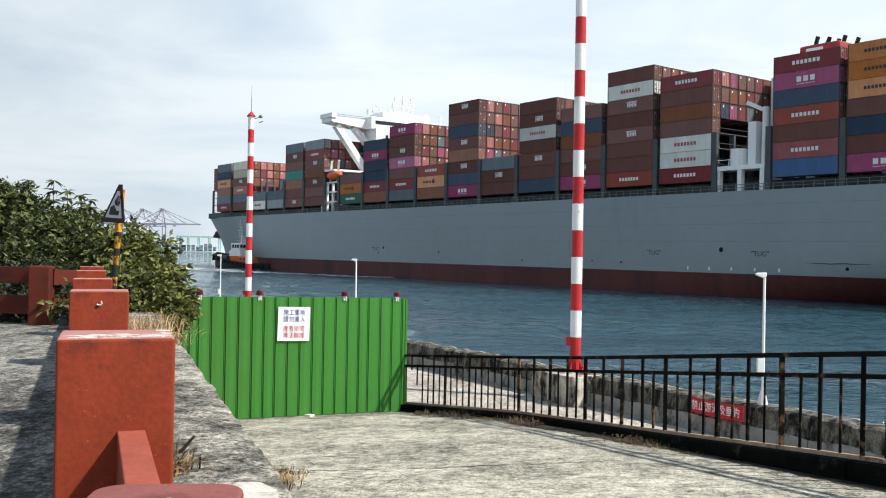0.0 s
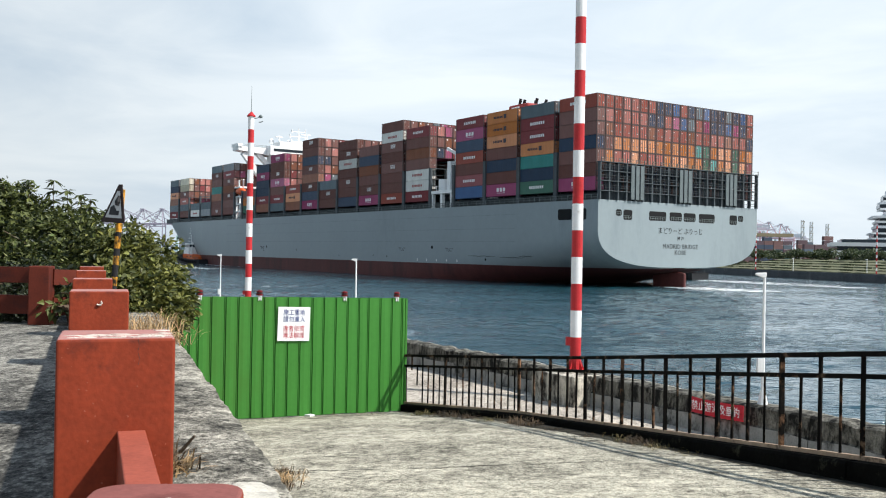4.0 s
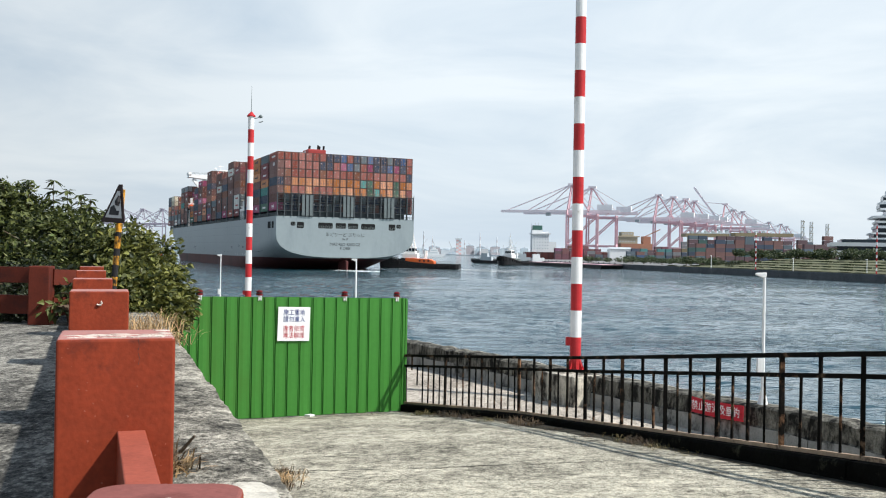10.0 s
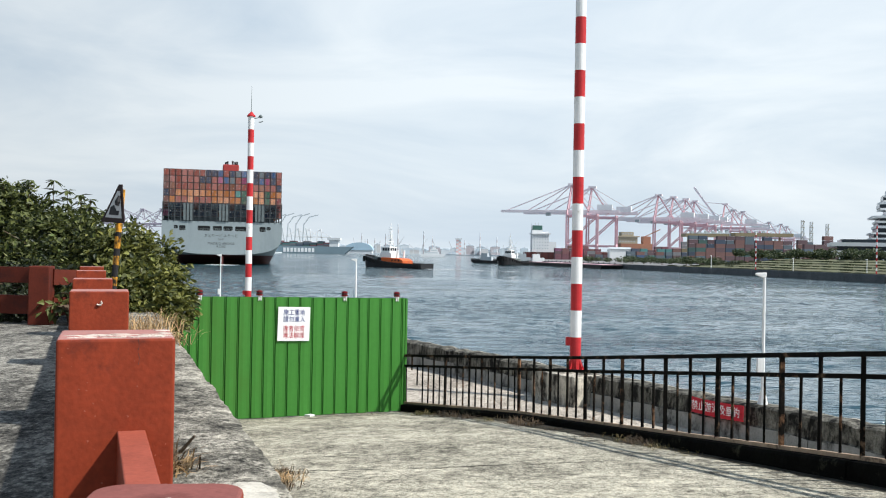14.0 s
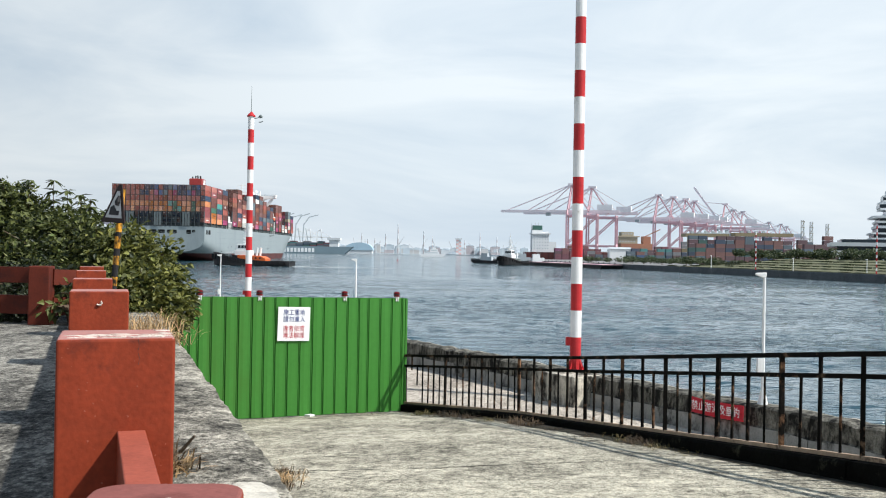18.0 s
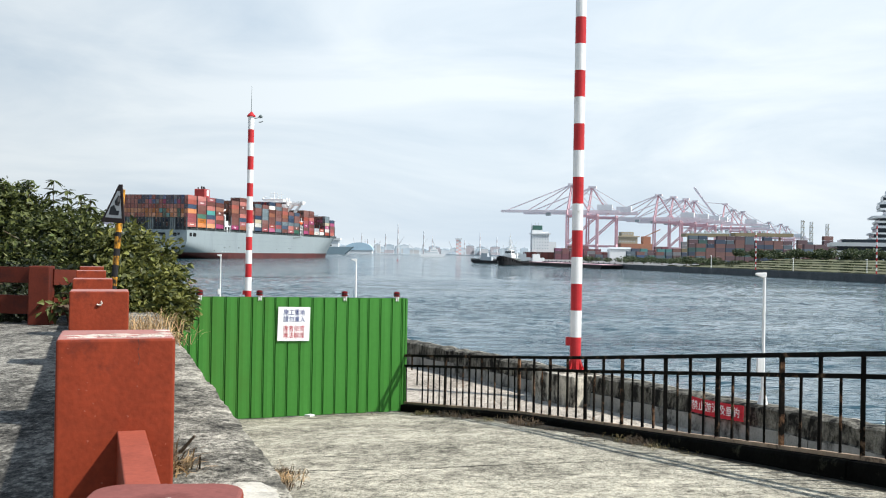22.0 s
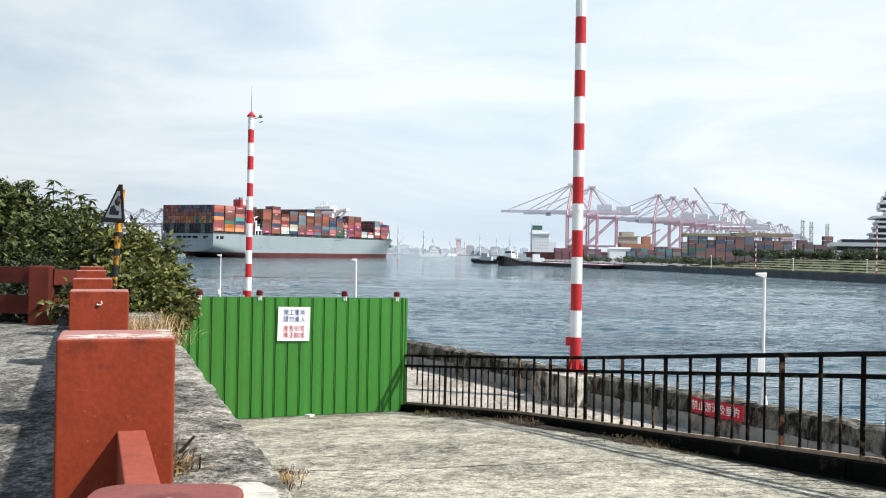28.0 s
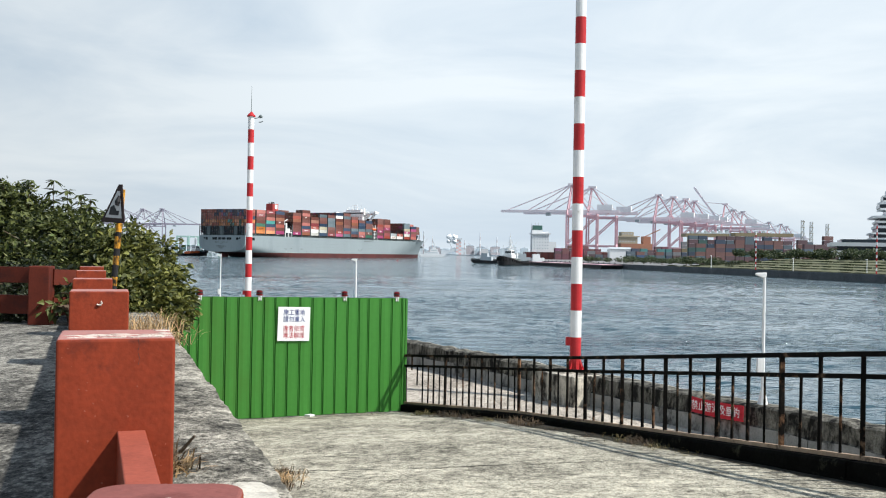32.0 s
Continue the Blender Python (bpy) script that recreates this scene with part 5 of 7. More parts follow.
def build_ship():
    sh = thing("container_ship", "grey-hulled container ship stacked high with coloured containers", "ship")
    xs = [0, 1.5, 3, 5, 7.5, 10, 13, 16, 20, 25, 30, 36, 42, 50, 60, 75, 100, 130, 160, 190, 215, 235, 250, 262, 274, 284, 294, 303, 312, 320, 327, 334, 340, 345, 350, 354, 358, 361, 363.5, 365.3, 366]
    rows = 24
    g = Geo()
    grid = {}
    for i, x in enumerate(xs):
        zb = 4.4 - 0.172 * x if x < 72 else -8.0
        zb = max(zb, -8.0)
        zd = deck_z(x)
        zsplit = max(4.1, zb + 0.001)
        lev = [zb + (zsplit - zb) * k / 6 for k in range(7)] + [zsplit + (zd - zsplit) * (k / 17) ** (1.0 + 0.9 * max(0.0, 1 - x / 90)) for k in range(1, 18)]
        for j, z in enumerate(lev):
            b = hull_half(x, z)
            stem = 341 + 15.5 * (max(z, 0) / 21.0) ** 1.3
            px = min(x, stem)
            for s in (1, -1):
                grid[i, j, s] = len(g.v)
                g.v.append((px, s * b, z))
    for i in range(len(xs) - 1):
        for j in range(rows - 1):
            for s in (1, -1):
                a, b, c, d = grid[i, j, s], grid[i + 1, j, s], grid[i + 1, j + 1, s], grid[i, j + 1, s]
                g.f.append((b, a, d, c) if s == 1 else (a, b, c, d))
                g.m.append(1 if j < 6 else 0)
    for j in range(rows - 1):
        a, b, c, d = grid[0, j, 1], grid[0, j, -1], grid[0, j + 1, -1], grid[0, j + 1, 1]
        g.f.append((a, b, c, d))
        g.m.append(0)
    hull = part("hull", g, [M["hull"], M["boot"]], sh, "grey hull with a red-brown boot-top", smooth=True)
    md = hull.modifiers.new("crease", "EDGE_SPLIT")
    md.split_angle = radians(32)
    g = Geo()
    for i in range(len(xs) - 1):
        for s in (1, -1):
            a, b = grid[i, rows - 1, s], grid[i + 1, rows - 1, s]
            p, q = hull.data.vertices[a].co, hull.data.vertices[b].co
            vs = [(p.x, p.y, p.z - 0.02), (q.x, q.y, q.z - 0.02), (q.x, 0, q.z - 0.02), (p.x, 0, p.z - 0.02)]
            g.add(vs, [(0, 1, 2, 3)] if s == -1 else [(3, 2, 1, 0)])
    part("deck", g, M["steel"], sh, "dark steel weather deck")
    # rudder
    g = Geo()
    g.prism([(-1.0, -0.45, -7), (8.5, -0.45, -7), (8.5, -0.45, 2.6), (1.2, -0.45, 3.6), (-1.0, -0.45, 3.2)], (0, 0.9, 0))
    part("rudder", g, M["boot"], sh, "red-brown rudder", bevel=0.3)
    # mooring-deck openings: proud plates, black for the shade inside
    for y0, y1, z0, z1 in ((-20.6, -18.8, 15.4, 16.8), (-18.4, -15.8, 14.6, 16.8), (-10.6, -5.3, 14.7, 16.75), (-4.2, -0.3, 14.8, 16.75), (0.3, 4.2, 14.8, 16.75), (5.3, 10.6, 14.7, 16.75), (15.7, 18.3, 14.6, 16.8), (18.8, 20.5, 15.4, 16.8)):
        g = Geo()
        r = 0.3
        g.prism([(-0.02, y0 + r, z0), (-0.02, y1 - r, z0), (-0.02, y1, z0 + r), (-0.02, y1, z1 - r), (-0.02, y1 - r, z1), (-0.02, y0 + r, z1), (-0.02, y0, z1 - r), (-0.02, y0, z0 + r)], (0.06, 0, 0))
        o = part("mooring_opening", g, M["deckdark"], sh, "black plate for the shaded mooring-deck opening")
        q = Geo()
        for zz in (z0 + 0.45, z0 + 0.85):
            q.box(-0.05, -0.015, y0 + 0.1, y1 - 0.1, zz, zz + 0.06)
        k = y0 + 0.35
        while k < y1 - 0.2:
            q.box(-0.05, -0.015, k, k + 0.07, z0 + 0.05, z0 + 0.9)
            k += 0.75
        part("opening_rail", q, M["steel2"], o)
    for s in (1, -1):
        for x0, x1 in ((3.6, 6.6), (8.3, 12.8)):
            g = Geo()
            g.prism([(x0 + .3, s * 25.58, 14.5), (x1 - .3, s * 25.58, 14.5), (x1, s * 25.58, 14.8), (x1, s * 25.58, 16.6), (x1 - .3, s * 25.58, 16.9), (x0 + .3, s * 25.58, 16.9), (x0, s * 25.58, 16.6), (x0, s * 25.58, 14.8)], (0, s * 0.06, 0))
            part("mooring_opening", g, M["deckdark"], sh, "black plate for the shaded mooring-deck opening")
    # name and home port on the transom: letters face aft
    for body, size, z, sx in (("まどりーど ぶりっじ", 1.55, 12.5, 0.98), ("神 戸", 0.95, 10.9, 1.0), ("MADRID BRIDGE", 1.45, 9.1, 1.0), ("KOBE", 1.45, 7.75, 1.0)):
        part("lettering", text_mesh(body, size, M["black"], 0.01, sx, 1.06, 0.0), None, sh, T=Matrix.Translation((-0.03, 0.6, z)) @ Matrix.Rotation(radians(-90), 4, "Z"))
    for s in (1, -1):
        for x in (55.9, 79.6, 180.0):
            part("lettering", text_mesh('"TUG"', 1.3, M["mark_dark"], 0.01), None, sh,
                 T=Matrix.Translation((x, s * 25.64, 7.6)) @ Matrix.Rotation(radians(180 if s > 0 else 0), 4, "Z"))
    # dark scrapes low on the port quarter
    for x0, x1, z in ((22, 27, 6.4), (25, 34, 6.0), (36, 47, 6.2)):
        g = Geo()
        n = 9
        for i in range(n):
            a, b = x0 + (x1 - x0) * i / n, x0 + (x1 - x0) * (i + 1) / n
            h = 0.03 + 0.06 * math.sin(3.14 * (i + 0.5) / n)
            zz = z + 0.12 * noise.noise(Vector((a * 0.7, z, 1)))
            ya, yb = hull_half(a, zz), hull_half(b, zz)
            g.add([(a, ya + 0.05, zz - h), (b, yb + 0.05, zz - h), (b, yb + 0.05, zz + h), (a, ya + 0.05, zz + h), (a, ya - 0.1, zz - h), (b, yb - 0.1, zz - h), (b, yb - 0.1, zz + h), (a, ya - 0.1, zz + h)],
                  [(1, 0, 3, 2), (0, 1, 5, 4), (2, 3, 7, 6)])
        part("scuff", g, M["steel"], sh, "dark scrape on the grey plating")
    # plating seams along the side, small outlets, draught marks
    for s in (1, -1):
        for k, z in enumerate((16.2, 12.9, 9.8)):
            g = Geo()
            xs_ = [28 + 10 * i for i in range(20)]
            for a, b in zip(xs_, xs_[1:]):
                ya, yb = s * (hull_half(a, z) + 0.012), s * (hull_half(b, z) + 0.012)
                g.add([(a, ya, z - 0.05), (b, yb, z - 0.05), (b, yb, z + 0.05), (a, ya, z + 0.05)], [(0, 1, 2, 3)] if s < 0 else [(3, 2, 1, 0)])
            part("weld_seam", g, M["seam"], sh, "faint weld seam on the grey plating")
        for x, z, r in ((64.0, 8.3, 0.45), (88.0, 5.6, 0.22), (96.0, 5.8, 0.18), (118.0, 5.5, 0.2), (150.0, 7.0, 0.25), (176.0, 8.0, 0.4), (178.5, 6.6, 0.25), (40.0, 5.4, 0.3)):
            g = Geo()
            y = s * hull_half(x, z)
            g.tube((x, y - s * 0.1, z), (x, y + s * 0.05, z), r, r, 10)
            part("outlet", g, M["deckdark"], sh, "small dark outlet in the hull")
        for i in range(5):
            g = Geo()
            g.box(52 + 4.8 * i, 52.3 + 4.8 * i, s * 25.55 - 0.08, s * 25.55 + 0.08, 4.6, 5.2)
            part("draught_mark", g, M["mark_white"], sh)
    # anchors
    for s in (1, -1):
        g = Geo()
        g.lathe((0, 0, 0), [(0.4, -2.2), (1.6, -1.6), (1.5, 0.2), (0.6, 0.8)], 8)
        g.box(-2.2, 2.2, -0.4, 0.4, -2.0, -1.2)
        part("anchor", g, M["steel"], sh, "black stowed anchor", T=pose(341, s * (hull_half(341, 13.0) + 0.3), 13.5, s * 25, 0, s * 18))
    # hatch coaming, rails, lashing bridges
    g = Geo()
    g.box(0.8, 309, -22.0, 22.0, 18.65, 20.6)
    part("hatch_coaming", g, M["steel"], sh, "dark hatch coaming")
    for s in (1, -1):
        g = Geo()
        x = 0.4
        while x < 322:
            y = s * (hull_half(x, deck_z(x)) - 0.12)
            g.box(x - 0.05, x + 0.05, y - 0.05, y + 0.05, deck_z(x) - 0.02, deck_z(x) + 1.15)
            x += 1.9
        x = 0.4
        while x < 318:
            for dz in (0.55, 1.1):
                g.beam((x, s * (hull_half(x, deck_z(x)) - 0.12), deck_z(x) + dz), (x + 9.5, s * (hull_half(x + 9.5, deck_z(x + 9.5)) - 0.12), deck_z(x + 9.5) + dz), 0.09)
            x += 9.5
        part("deck_rail", g, M["steel2"], sh, "grey ship's side rail")
    gaps = [b - 0.75 for b in BAYS[1:]] + [BAYS[3] + 12.9, BAYS[13] + 12.9, BAYS[20] + 12.7]
    for x in gaps:
        g = Geo()
        wmax = 25.2 if x < 285 else 20
        for k in range(11):
            y = -wmax + 2 * wmax * k / 10
            g.box(x - 0.5, x + 0.5, y - 0.28, y + 0.28, 18.7, 29.6)
        for z in (21.0, 23.8, 26.6, 29.4):
            g.box(x - 0.55, x + 0.55, -wmax, wmax, z, z + 0.16)
            g.box(x - 0.55, x - 0.48, -wmax, wmax, z + 1.0, z + 1.08)
        part("lashing_bridge", g, M["steel"], sh, "dark steel lashing bridge")
    # open lashing frame across the stern
    g = Geo()
    for k in range(21):
        y = -25.3 + 50.6 * k / 20
        g.box(-0.35, 0.45, y - 0.16, y + 0.16, 18.7, 26.75)
        g.box(-0.5, -0.35, y - 0.06, y + 0.06, 26.75, 27.6)
    for z in (20.5, 22.6, 24.7, 26.6):
        g.box(-0.45, 0.9, -25.4, 25.4, z, z + 0.16)
    for z in (21.2, 21.7, 23.3, 23.8, 25.4, 25.9):
        g.box(-0.42, -0.34, -25.4, 25.4, z, z + 0.07)
    part("stern_lashing_frame", g, M["steel"], sh, "dark open lashing frame at the stern")
    for y in (-17.0, -15.6, -14.2, -1.6, -0.2, 1.2, 13.4, 14.8, 16.2):
        g = Geo()
        g.box(-0.62, -0.45, y - 0.5, y + 0.5, 19.0, 26.3)
        part("stern_panel", g, M["steel3"], sh, "grey steel panel")
    g = Geo()
    for k in range(20):
        y = -24.1 + 2.53 * k
        for z in (26.9, 27.35):
            g.box(-0.52, -0.46, y - 1.2, y + 1.2, z, z + 0.05)
    part("walkway_rail", g, M["craneyellow"], sh, "yellowish walkway rail")

    # containers
    rng = random.Random(4)
    meshes = {k: container_mesh(k) for k in BOX}
    inner = {k: Geo() for k in BOX}
    marks = {}
    count = 0
    pool = "bbbbccccmmmrrrrpnsb"
    for bi, x in enumerate(BAYS):
        for col in range(20):
            y = 24.035 - 2.53 * col          # port first
            if bi == 20 and not 2 <= col <= 17:
                continue
            tiers = TIERS[bi]
            if bi == 8:
                tiers = 3 if col < 13 else 7
            if bi == 10:
                tiers = 3 if col < 12 else 8
            if bi == 13:
                tiers = 3 if col < 9 else 6
            if bi == 5:
                tiers = 8 if col < 10 else (7 if col < 17 else 8)
            if bi in (18, 19, 20):
                tiers = 6 if col < 15 else 5 + (bi == 18)
            for t in range(tiers):
                if col == 0 and t < len(PORT[bi]):
                    key = PORT[bi][t]
                elif col == 19 and t < len(STBD[bi]):
                    key = STBD[bi][t]
                elif bi == 0:
                    key = AFT[t][col]
                else:
                    key = rng.choice(pool)
                z = 20.78 + TH * t
                shown = (bi == 0 and t >= 2) or col in (0, 19)
                if shown and count < 330:
                    ob = part("container", meshes[key], None, sh, T=Matrix.Translation((x, y, z)))
                    count += 1
                    if col in (0, 19) and key in MARK and not (key == "b" and (t * 7 + bi * 3) % 5 > 1) and not (col == 19 and (t * 5 + bi * 3) % 4):
                        s = 1 if col == 0 else -1
                        kd, mm = MARK[key]
                        mk = (kd, mm, s)
                        if mk not in marks:
                            gg = mark_mesh(kd)
                            if s < 0:
                                gg.v = [(a, -b, c) for a, b, c in gg.v]
                                gg.f = [f[::-1] for f in gg.f]
                            marks[mk] = gg.mesh("marking", M[mm])
                        part("marking", marks[mk], None, ob, T=Matrix.Translation((4.4 if kd != "bars" else 3.6, 0, 1.0)))
                else:
                    hidden = 0 < col < 19 and t < tiers - 3 and bi not in (0, 9, 11, 14, 18)
                    if hidden:
                        continue
                    q = inner[key]
                    q.box(x, x + 12.19, y - 1.17, y + 1.17, z + 0.04, z + 2.83)
                    # door end: corner posts, sill and header dark as shaded gaps; locking rods
                    for yy in (-1.10, 1.10):
                        q.box(x - 0.04, x, y + yy - 0.07, y + yy + 0.07, z + 0.04, z + 2.83, 1)
                    for zz in (0.04, 2.69):
                        q.box(x - 0.04, x, y - 1.03, y + 1.03, z + zz, z + zz + 0.14, 1)
                    for yy in (-0.75, -0.28, 0.28, 0.75):
                        q.box(x - 0.04, x, y + yy - 0.035, y + yy + 0.035, z + 0.2, z + 2.67, 2)
                    if (col * 3 + t * 5 + bi) % 4:
                        q.box(x - 0.02, x, y + 0.38, y + 0.66, z + 2.05, z + 2.45, 3)
    for k, q in inner.items():
        if q.v:
            part("container_block", q, [BOXMAT[k], M["boxbar"], M["doorbar"], M["mark_white"]], sh, "stowed containers of one colour", T=Matrix.Identity(4))["kind"] = "stuff"
    # funnel and engine casing
    g = Geo()
    g.box(55.6, 65.8, -12, 9, 18.7, 41.5)
    cas = part("engine_casing", g, M["shipwhite"], sh, "white engine casing", bevel=0.2)
    g = Geo()
    g.box(57.6, 66.2, -8.6, -0.8, 41.5, 48.9)
    fun = part("funnel", g, M["shipred"], sh, "red funnel with white mark and black exhaust pipes", bevel=0.5)
    for px, py, h in ((58.2, -7.6, 1.9), (59.8, -5.6, 2.4), (61.8, -6.8, 2.2), (64.2, -3.2, 2.6), (61.0, -2.2, 1.6)):
        g = Geo()
        g.tube((px, py, 48.8), (px - 0.6, py, 48.8 + h * 0.8), 0.42, 0.42, 8)
        part("exhaust_pipe", g, M["black"], fun)
    for s, y in ((1, -0.78), (-1, -8.62)):
        g = Geo()
        yy = (y, y + s * 0.05)
        g.box(61.0, 64.6, min(yy), max(yy), 44.2, 48.2)
        part("funnel_mark", g, M["mark_white"], fun)
    # white boat-deck portals beside the funnel
    for s in (1, -1):
        g = Geo()
        for x in (56.2, 60.8, 65.4):
            g.box(x - 0.45, x + 0.45, s * 24.6 - 0.45, s * 24.6 + 0.45, 18.7, 22.6)
        g.box(55.6, 66.0, s * 23.4 - 1.8, s * 23.4 + 1.8, 22.5, 23.3)
        g.tube((57.2, s * 22.6, 23.3), (57.2, s * 22.6, 33.5), 0.75, 0.6, 10)
        g.beam((57.2, s * 22.6, 32.8), (60.5, s * 23.5, 34.5), 0.7)
        g.tube((62.3, s * 23.2, 23.3), (62.3, s * 23.2, 26.4), 1.5, 1.5, 14)
        g.box(58.4, 60.0, s * 22.8 - 1, s * 22.8 + 1, 23.3, 31.0)
        for x in (61, 63, 65.6):
            g.box(x - 0.05, x + 0.05, s * 25.1 - 0.05, s * 25.1 + 0.05, 23.3, 24.5)
        g.beam((60.5, s * 25.1, 24.4), (65.7, s * 25.1, 24.4), 0.1)
        part("boat_portal", g, M["shipwhite"], sh, "white portal with provision crane")
    # bridge house
    g = Geo()
    g.box(202.6, 209.8, -12, 12, 18.7, 45.2)
    house = part("bridge_house", g, M["shipwhite"], sh, "white accommodation block", bevel=0.2)
    g = Geo()
    g.box(203.0, 213.2, -13.5, 13.5, 44.6, 48.4)
    wb = part("wheelhouse", g, M["shipwhite"], sh, "white wheelhouse with long bridge wings", bevel=0.2)
    for k in (1, -1):
        g = Geo()
        g.prism([(206.0, k * 13.4, 44.8), (206.0, k * 25.6, 46.0), (206.0, k * 25.6, 47.5), (206.0, k * 13.4, 47.5)], (6.4, 0, 0))
        part("bridge_wing", g, M["shipwhite"], wb)
        g = Geo()
        g.box(205.6, 212.8, k * 25.0 - 0.9, k * 25.0 + 0.9, 47.3, 48.6)
        part("wing_shelter", g, M["shipwhite"], wb)
        for z in (47.9, 48.4):
            g = Geo()
            g.beam((206.2, k * 13.5, z), (206.2, k * 24.2, z), 0.12)
            part("wing_rail", g, M["steel2"], wb)
    for x0, x1, w in ((213.15, 213.3, 12.5), (202.9, 203.02, 12)):
        g = Geo()
        g.box(x0, x1, -w, w, 46.2, 47.3)
        part("window_band", g, M["glassdark"], wb)
    g = Geo()
    for z in range(21, 44, 3):
        for y in range(-10, 11, 3):
            g.box(202.5, 202.62, y - 0.5, y + 0.5, z, z + 1.0)
    part("cabin_window", g, M["glassdark"], house)
    for s in (1, -1):
        g = Geo()
        g.beam((208.0, s * 23.0, 45.2), (208.0, s * 11.5, 31.0), 2.2, 1.8)
        g.beam((208.0, s * 17.0, 45.2), (208.0, s * 11.5, 40.0), 2.2, 1.6)
        g.box(205, 211, s * 18.5 - 6.5, s * 18.5 + 6.5, 31.0, 31.6)
        part("wing_strut", g, M["shipwhite"], sh, "white diagonal strut under the bridge wing")
        g = Geo()
        for x in (203.2, 206.6, 210.0, 213.0):
            g.box(x - 0.3, x + 0.3, s * 24.4 - 0.3, s * 24.4 + 0.3, 18.7, 27.8)
        for z in (21.5, 24.5, 27.4):
            g.box(203.0, 213.2, s * 24.4 - 0.4, s * 24.4 + 0.4, z, z + 0.4)
        g.beam((206.8, s * 23, 27.5), (204.0, s * 24, 34.2), 0.6)
        g.beam((211.0, s * 23, 27.5), (208.4, s * 24, 34.2), 0.6)
        part("davit_frame", g, M["shipwhite"], sh, "white lifeboat davit frame")
        g = Geo()
        prof = [(0.25, -3.7), (0.95, -3.2), (1.3, -1.6), (1.35, 0), (1.3, 1.6), (0.95, 3.2), (0.25, 3.7)]
        g.lathe((0, 0, 0), prof, 10)
        part("lifeboat", g, M["lifeboat"], sh, "orange enclosed lifeboat", smooth=True, T=Matrix.Translation((206.0, s * 24.3, 29.7)) @ Matrix.Rotation(radians(90), 4, "Y"))
    g = Geo()
    g.box(203.5, 211, -9, 9, 48.4, 50.4)
    g.tube((206, 0, 49), (206, 0, 56.5), 0.5, 0.25, 8)
    for z, w in ((51.0, 3.2), (53.0, 3.8), (55.0, 3.0)):
        g.box(205.8, 206.2, -w, w, z, z + 0.25)
        for y in (-w, w):
            g.box(205.7, 206.3, y - 0.15, y + 0.15, z - 0.6, z + 0.9)
    g.tube((206, 8.5, 47.9), (206, 8.5, 53), 0.25, 0.2, 6)
    g.box(205.6, 206.4, 7, 10, 52.2, 52.6)
    g.tube((205, -14, 47.4), (205, -14, 51), 0.6, 0.5, 8)
    for y, r in ((-10.5, 1.3), (11.0, 1.1), (3.5, 0.8)):
        g.lathe((208, y, 48.3), [(0.35, 0), (0.35, 1.2), (r * 0.8, 1.4), (r, 2.2), (r * 0.7, 3.1), (0.15, 3.5)], 10)
    g.tube((210, -5, 49), (210, -5, 57.0), 0.22, 0.12, 6)
    g.box(209.8, 210.2, -7.2, -2.8, 54.6, 54.9)
    part("radar_mast", g, M["shipwhite"], sh, "white radar mast with yards")
    # gangway stowed on the starboard side
    g = Geo()
    g.beam((186, -25.7, 16.9), (203, -25.7, 17.9), 0.5, 0.9)
    part("gangway", g, M["steel2"], sh, "stowed grey accommodation ladder")
    # forecastle gear
    g = Geo()
    g.box(318, 328, -9, 9, 20.0, 22.4)
    g.tube((345, 0, 20.5), (345, 0, 33), 0.45, 0.25, 8)
    g.box(344.6, 345.4, -1.5, 1.5, 30, 30.3)
    part("forecastle_gear", g, M["shipwhite"], sh, "white foremast and store")
    g = Geo()
    g.prism([(311, -16, 20.0), (314, -16, 26.0), (314, 16, 26.0), (311, 16, 20.0)], (-0.5, 0, 0))
    part("breakwater", g, M["steel"], sh, "dark steel wave breaker")
    # bow wave and wash
    part("bow_foam", foam_geo(60, 4.5, 41, 420, flat=0.05), M["foam"], sh, T=Matrix.Translation((290, 23.4, 0.05)) @ Matrix.Rotation(radians(-8), 4, "Z"))["kind"] = "stuff"
    part("stern_foam", foam_geo(26, 9, 42, 200, flat=0.05), M["foam"], sh, T=Matrix.Translation((-22, 0, 0.05)))["kind"] = "stuff"
    return sh


def foam_geo(L, W, seed, n, flat=0.05, grow=1.0):
    """Loose flat rags of foam along +x, thinning out."""
    rng = random.Random(seed)
    g = Geo()
    for _ in range(n):
        x = L * rng.random()
        y = rng.gauss(0, W * 0.35)
        a = rng.uniform(0.3, 1.8) * (1 - 0.5 * x / L) * (0.6 + min(W, 9) / 12) * grow
        b = a * rng.uniform(0.15, 0.4)
        z = flat * rng.random()
        ring = [(x + a * (1 + rng.uniform(-.4, .3)) * math.cos(6.283 * k / 9), y + b * (1 + rng.uniform(-.4, .4)) * math.sin(6.283 * k / 9), z) for k in range(9)]
        g.add(ring, [tuple(range(9))])
    return g


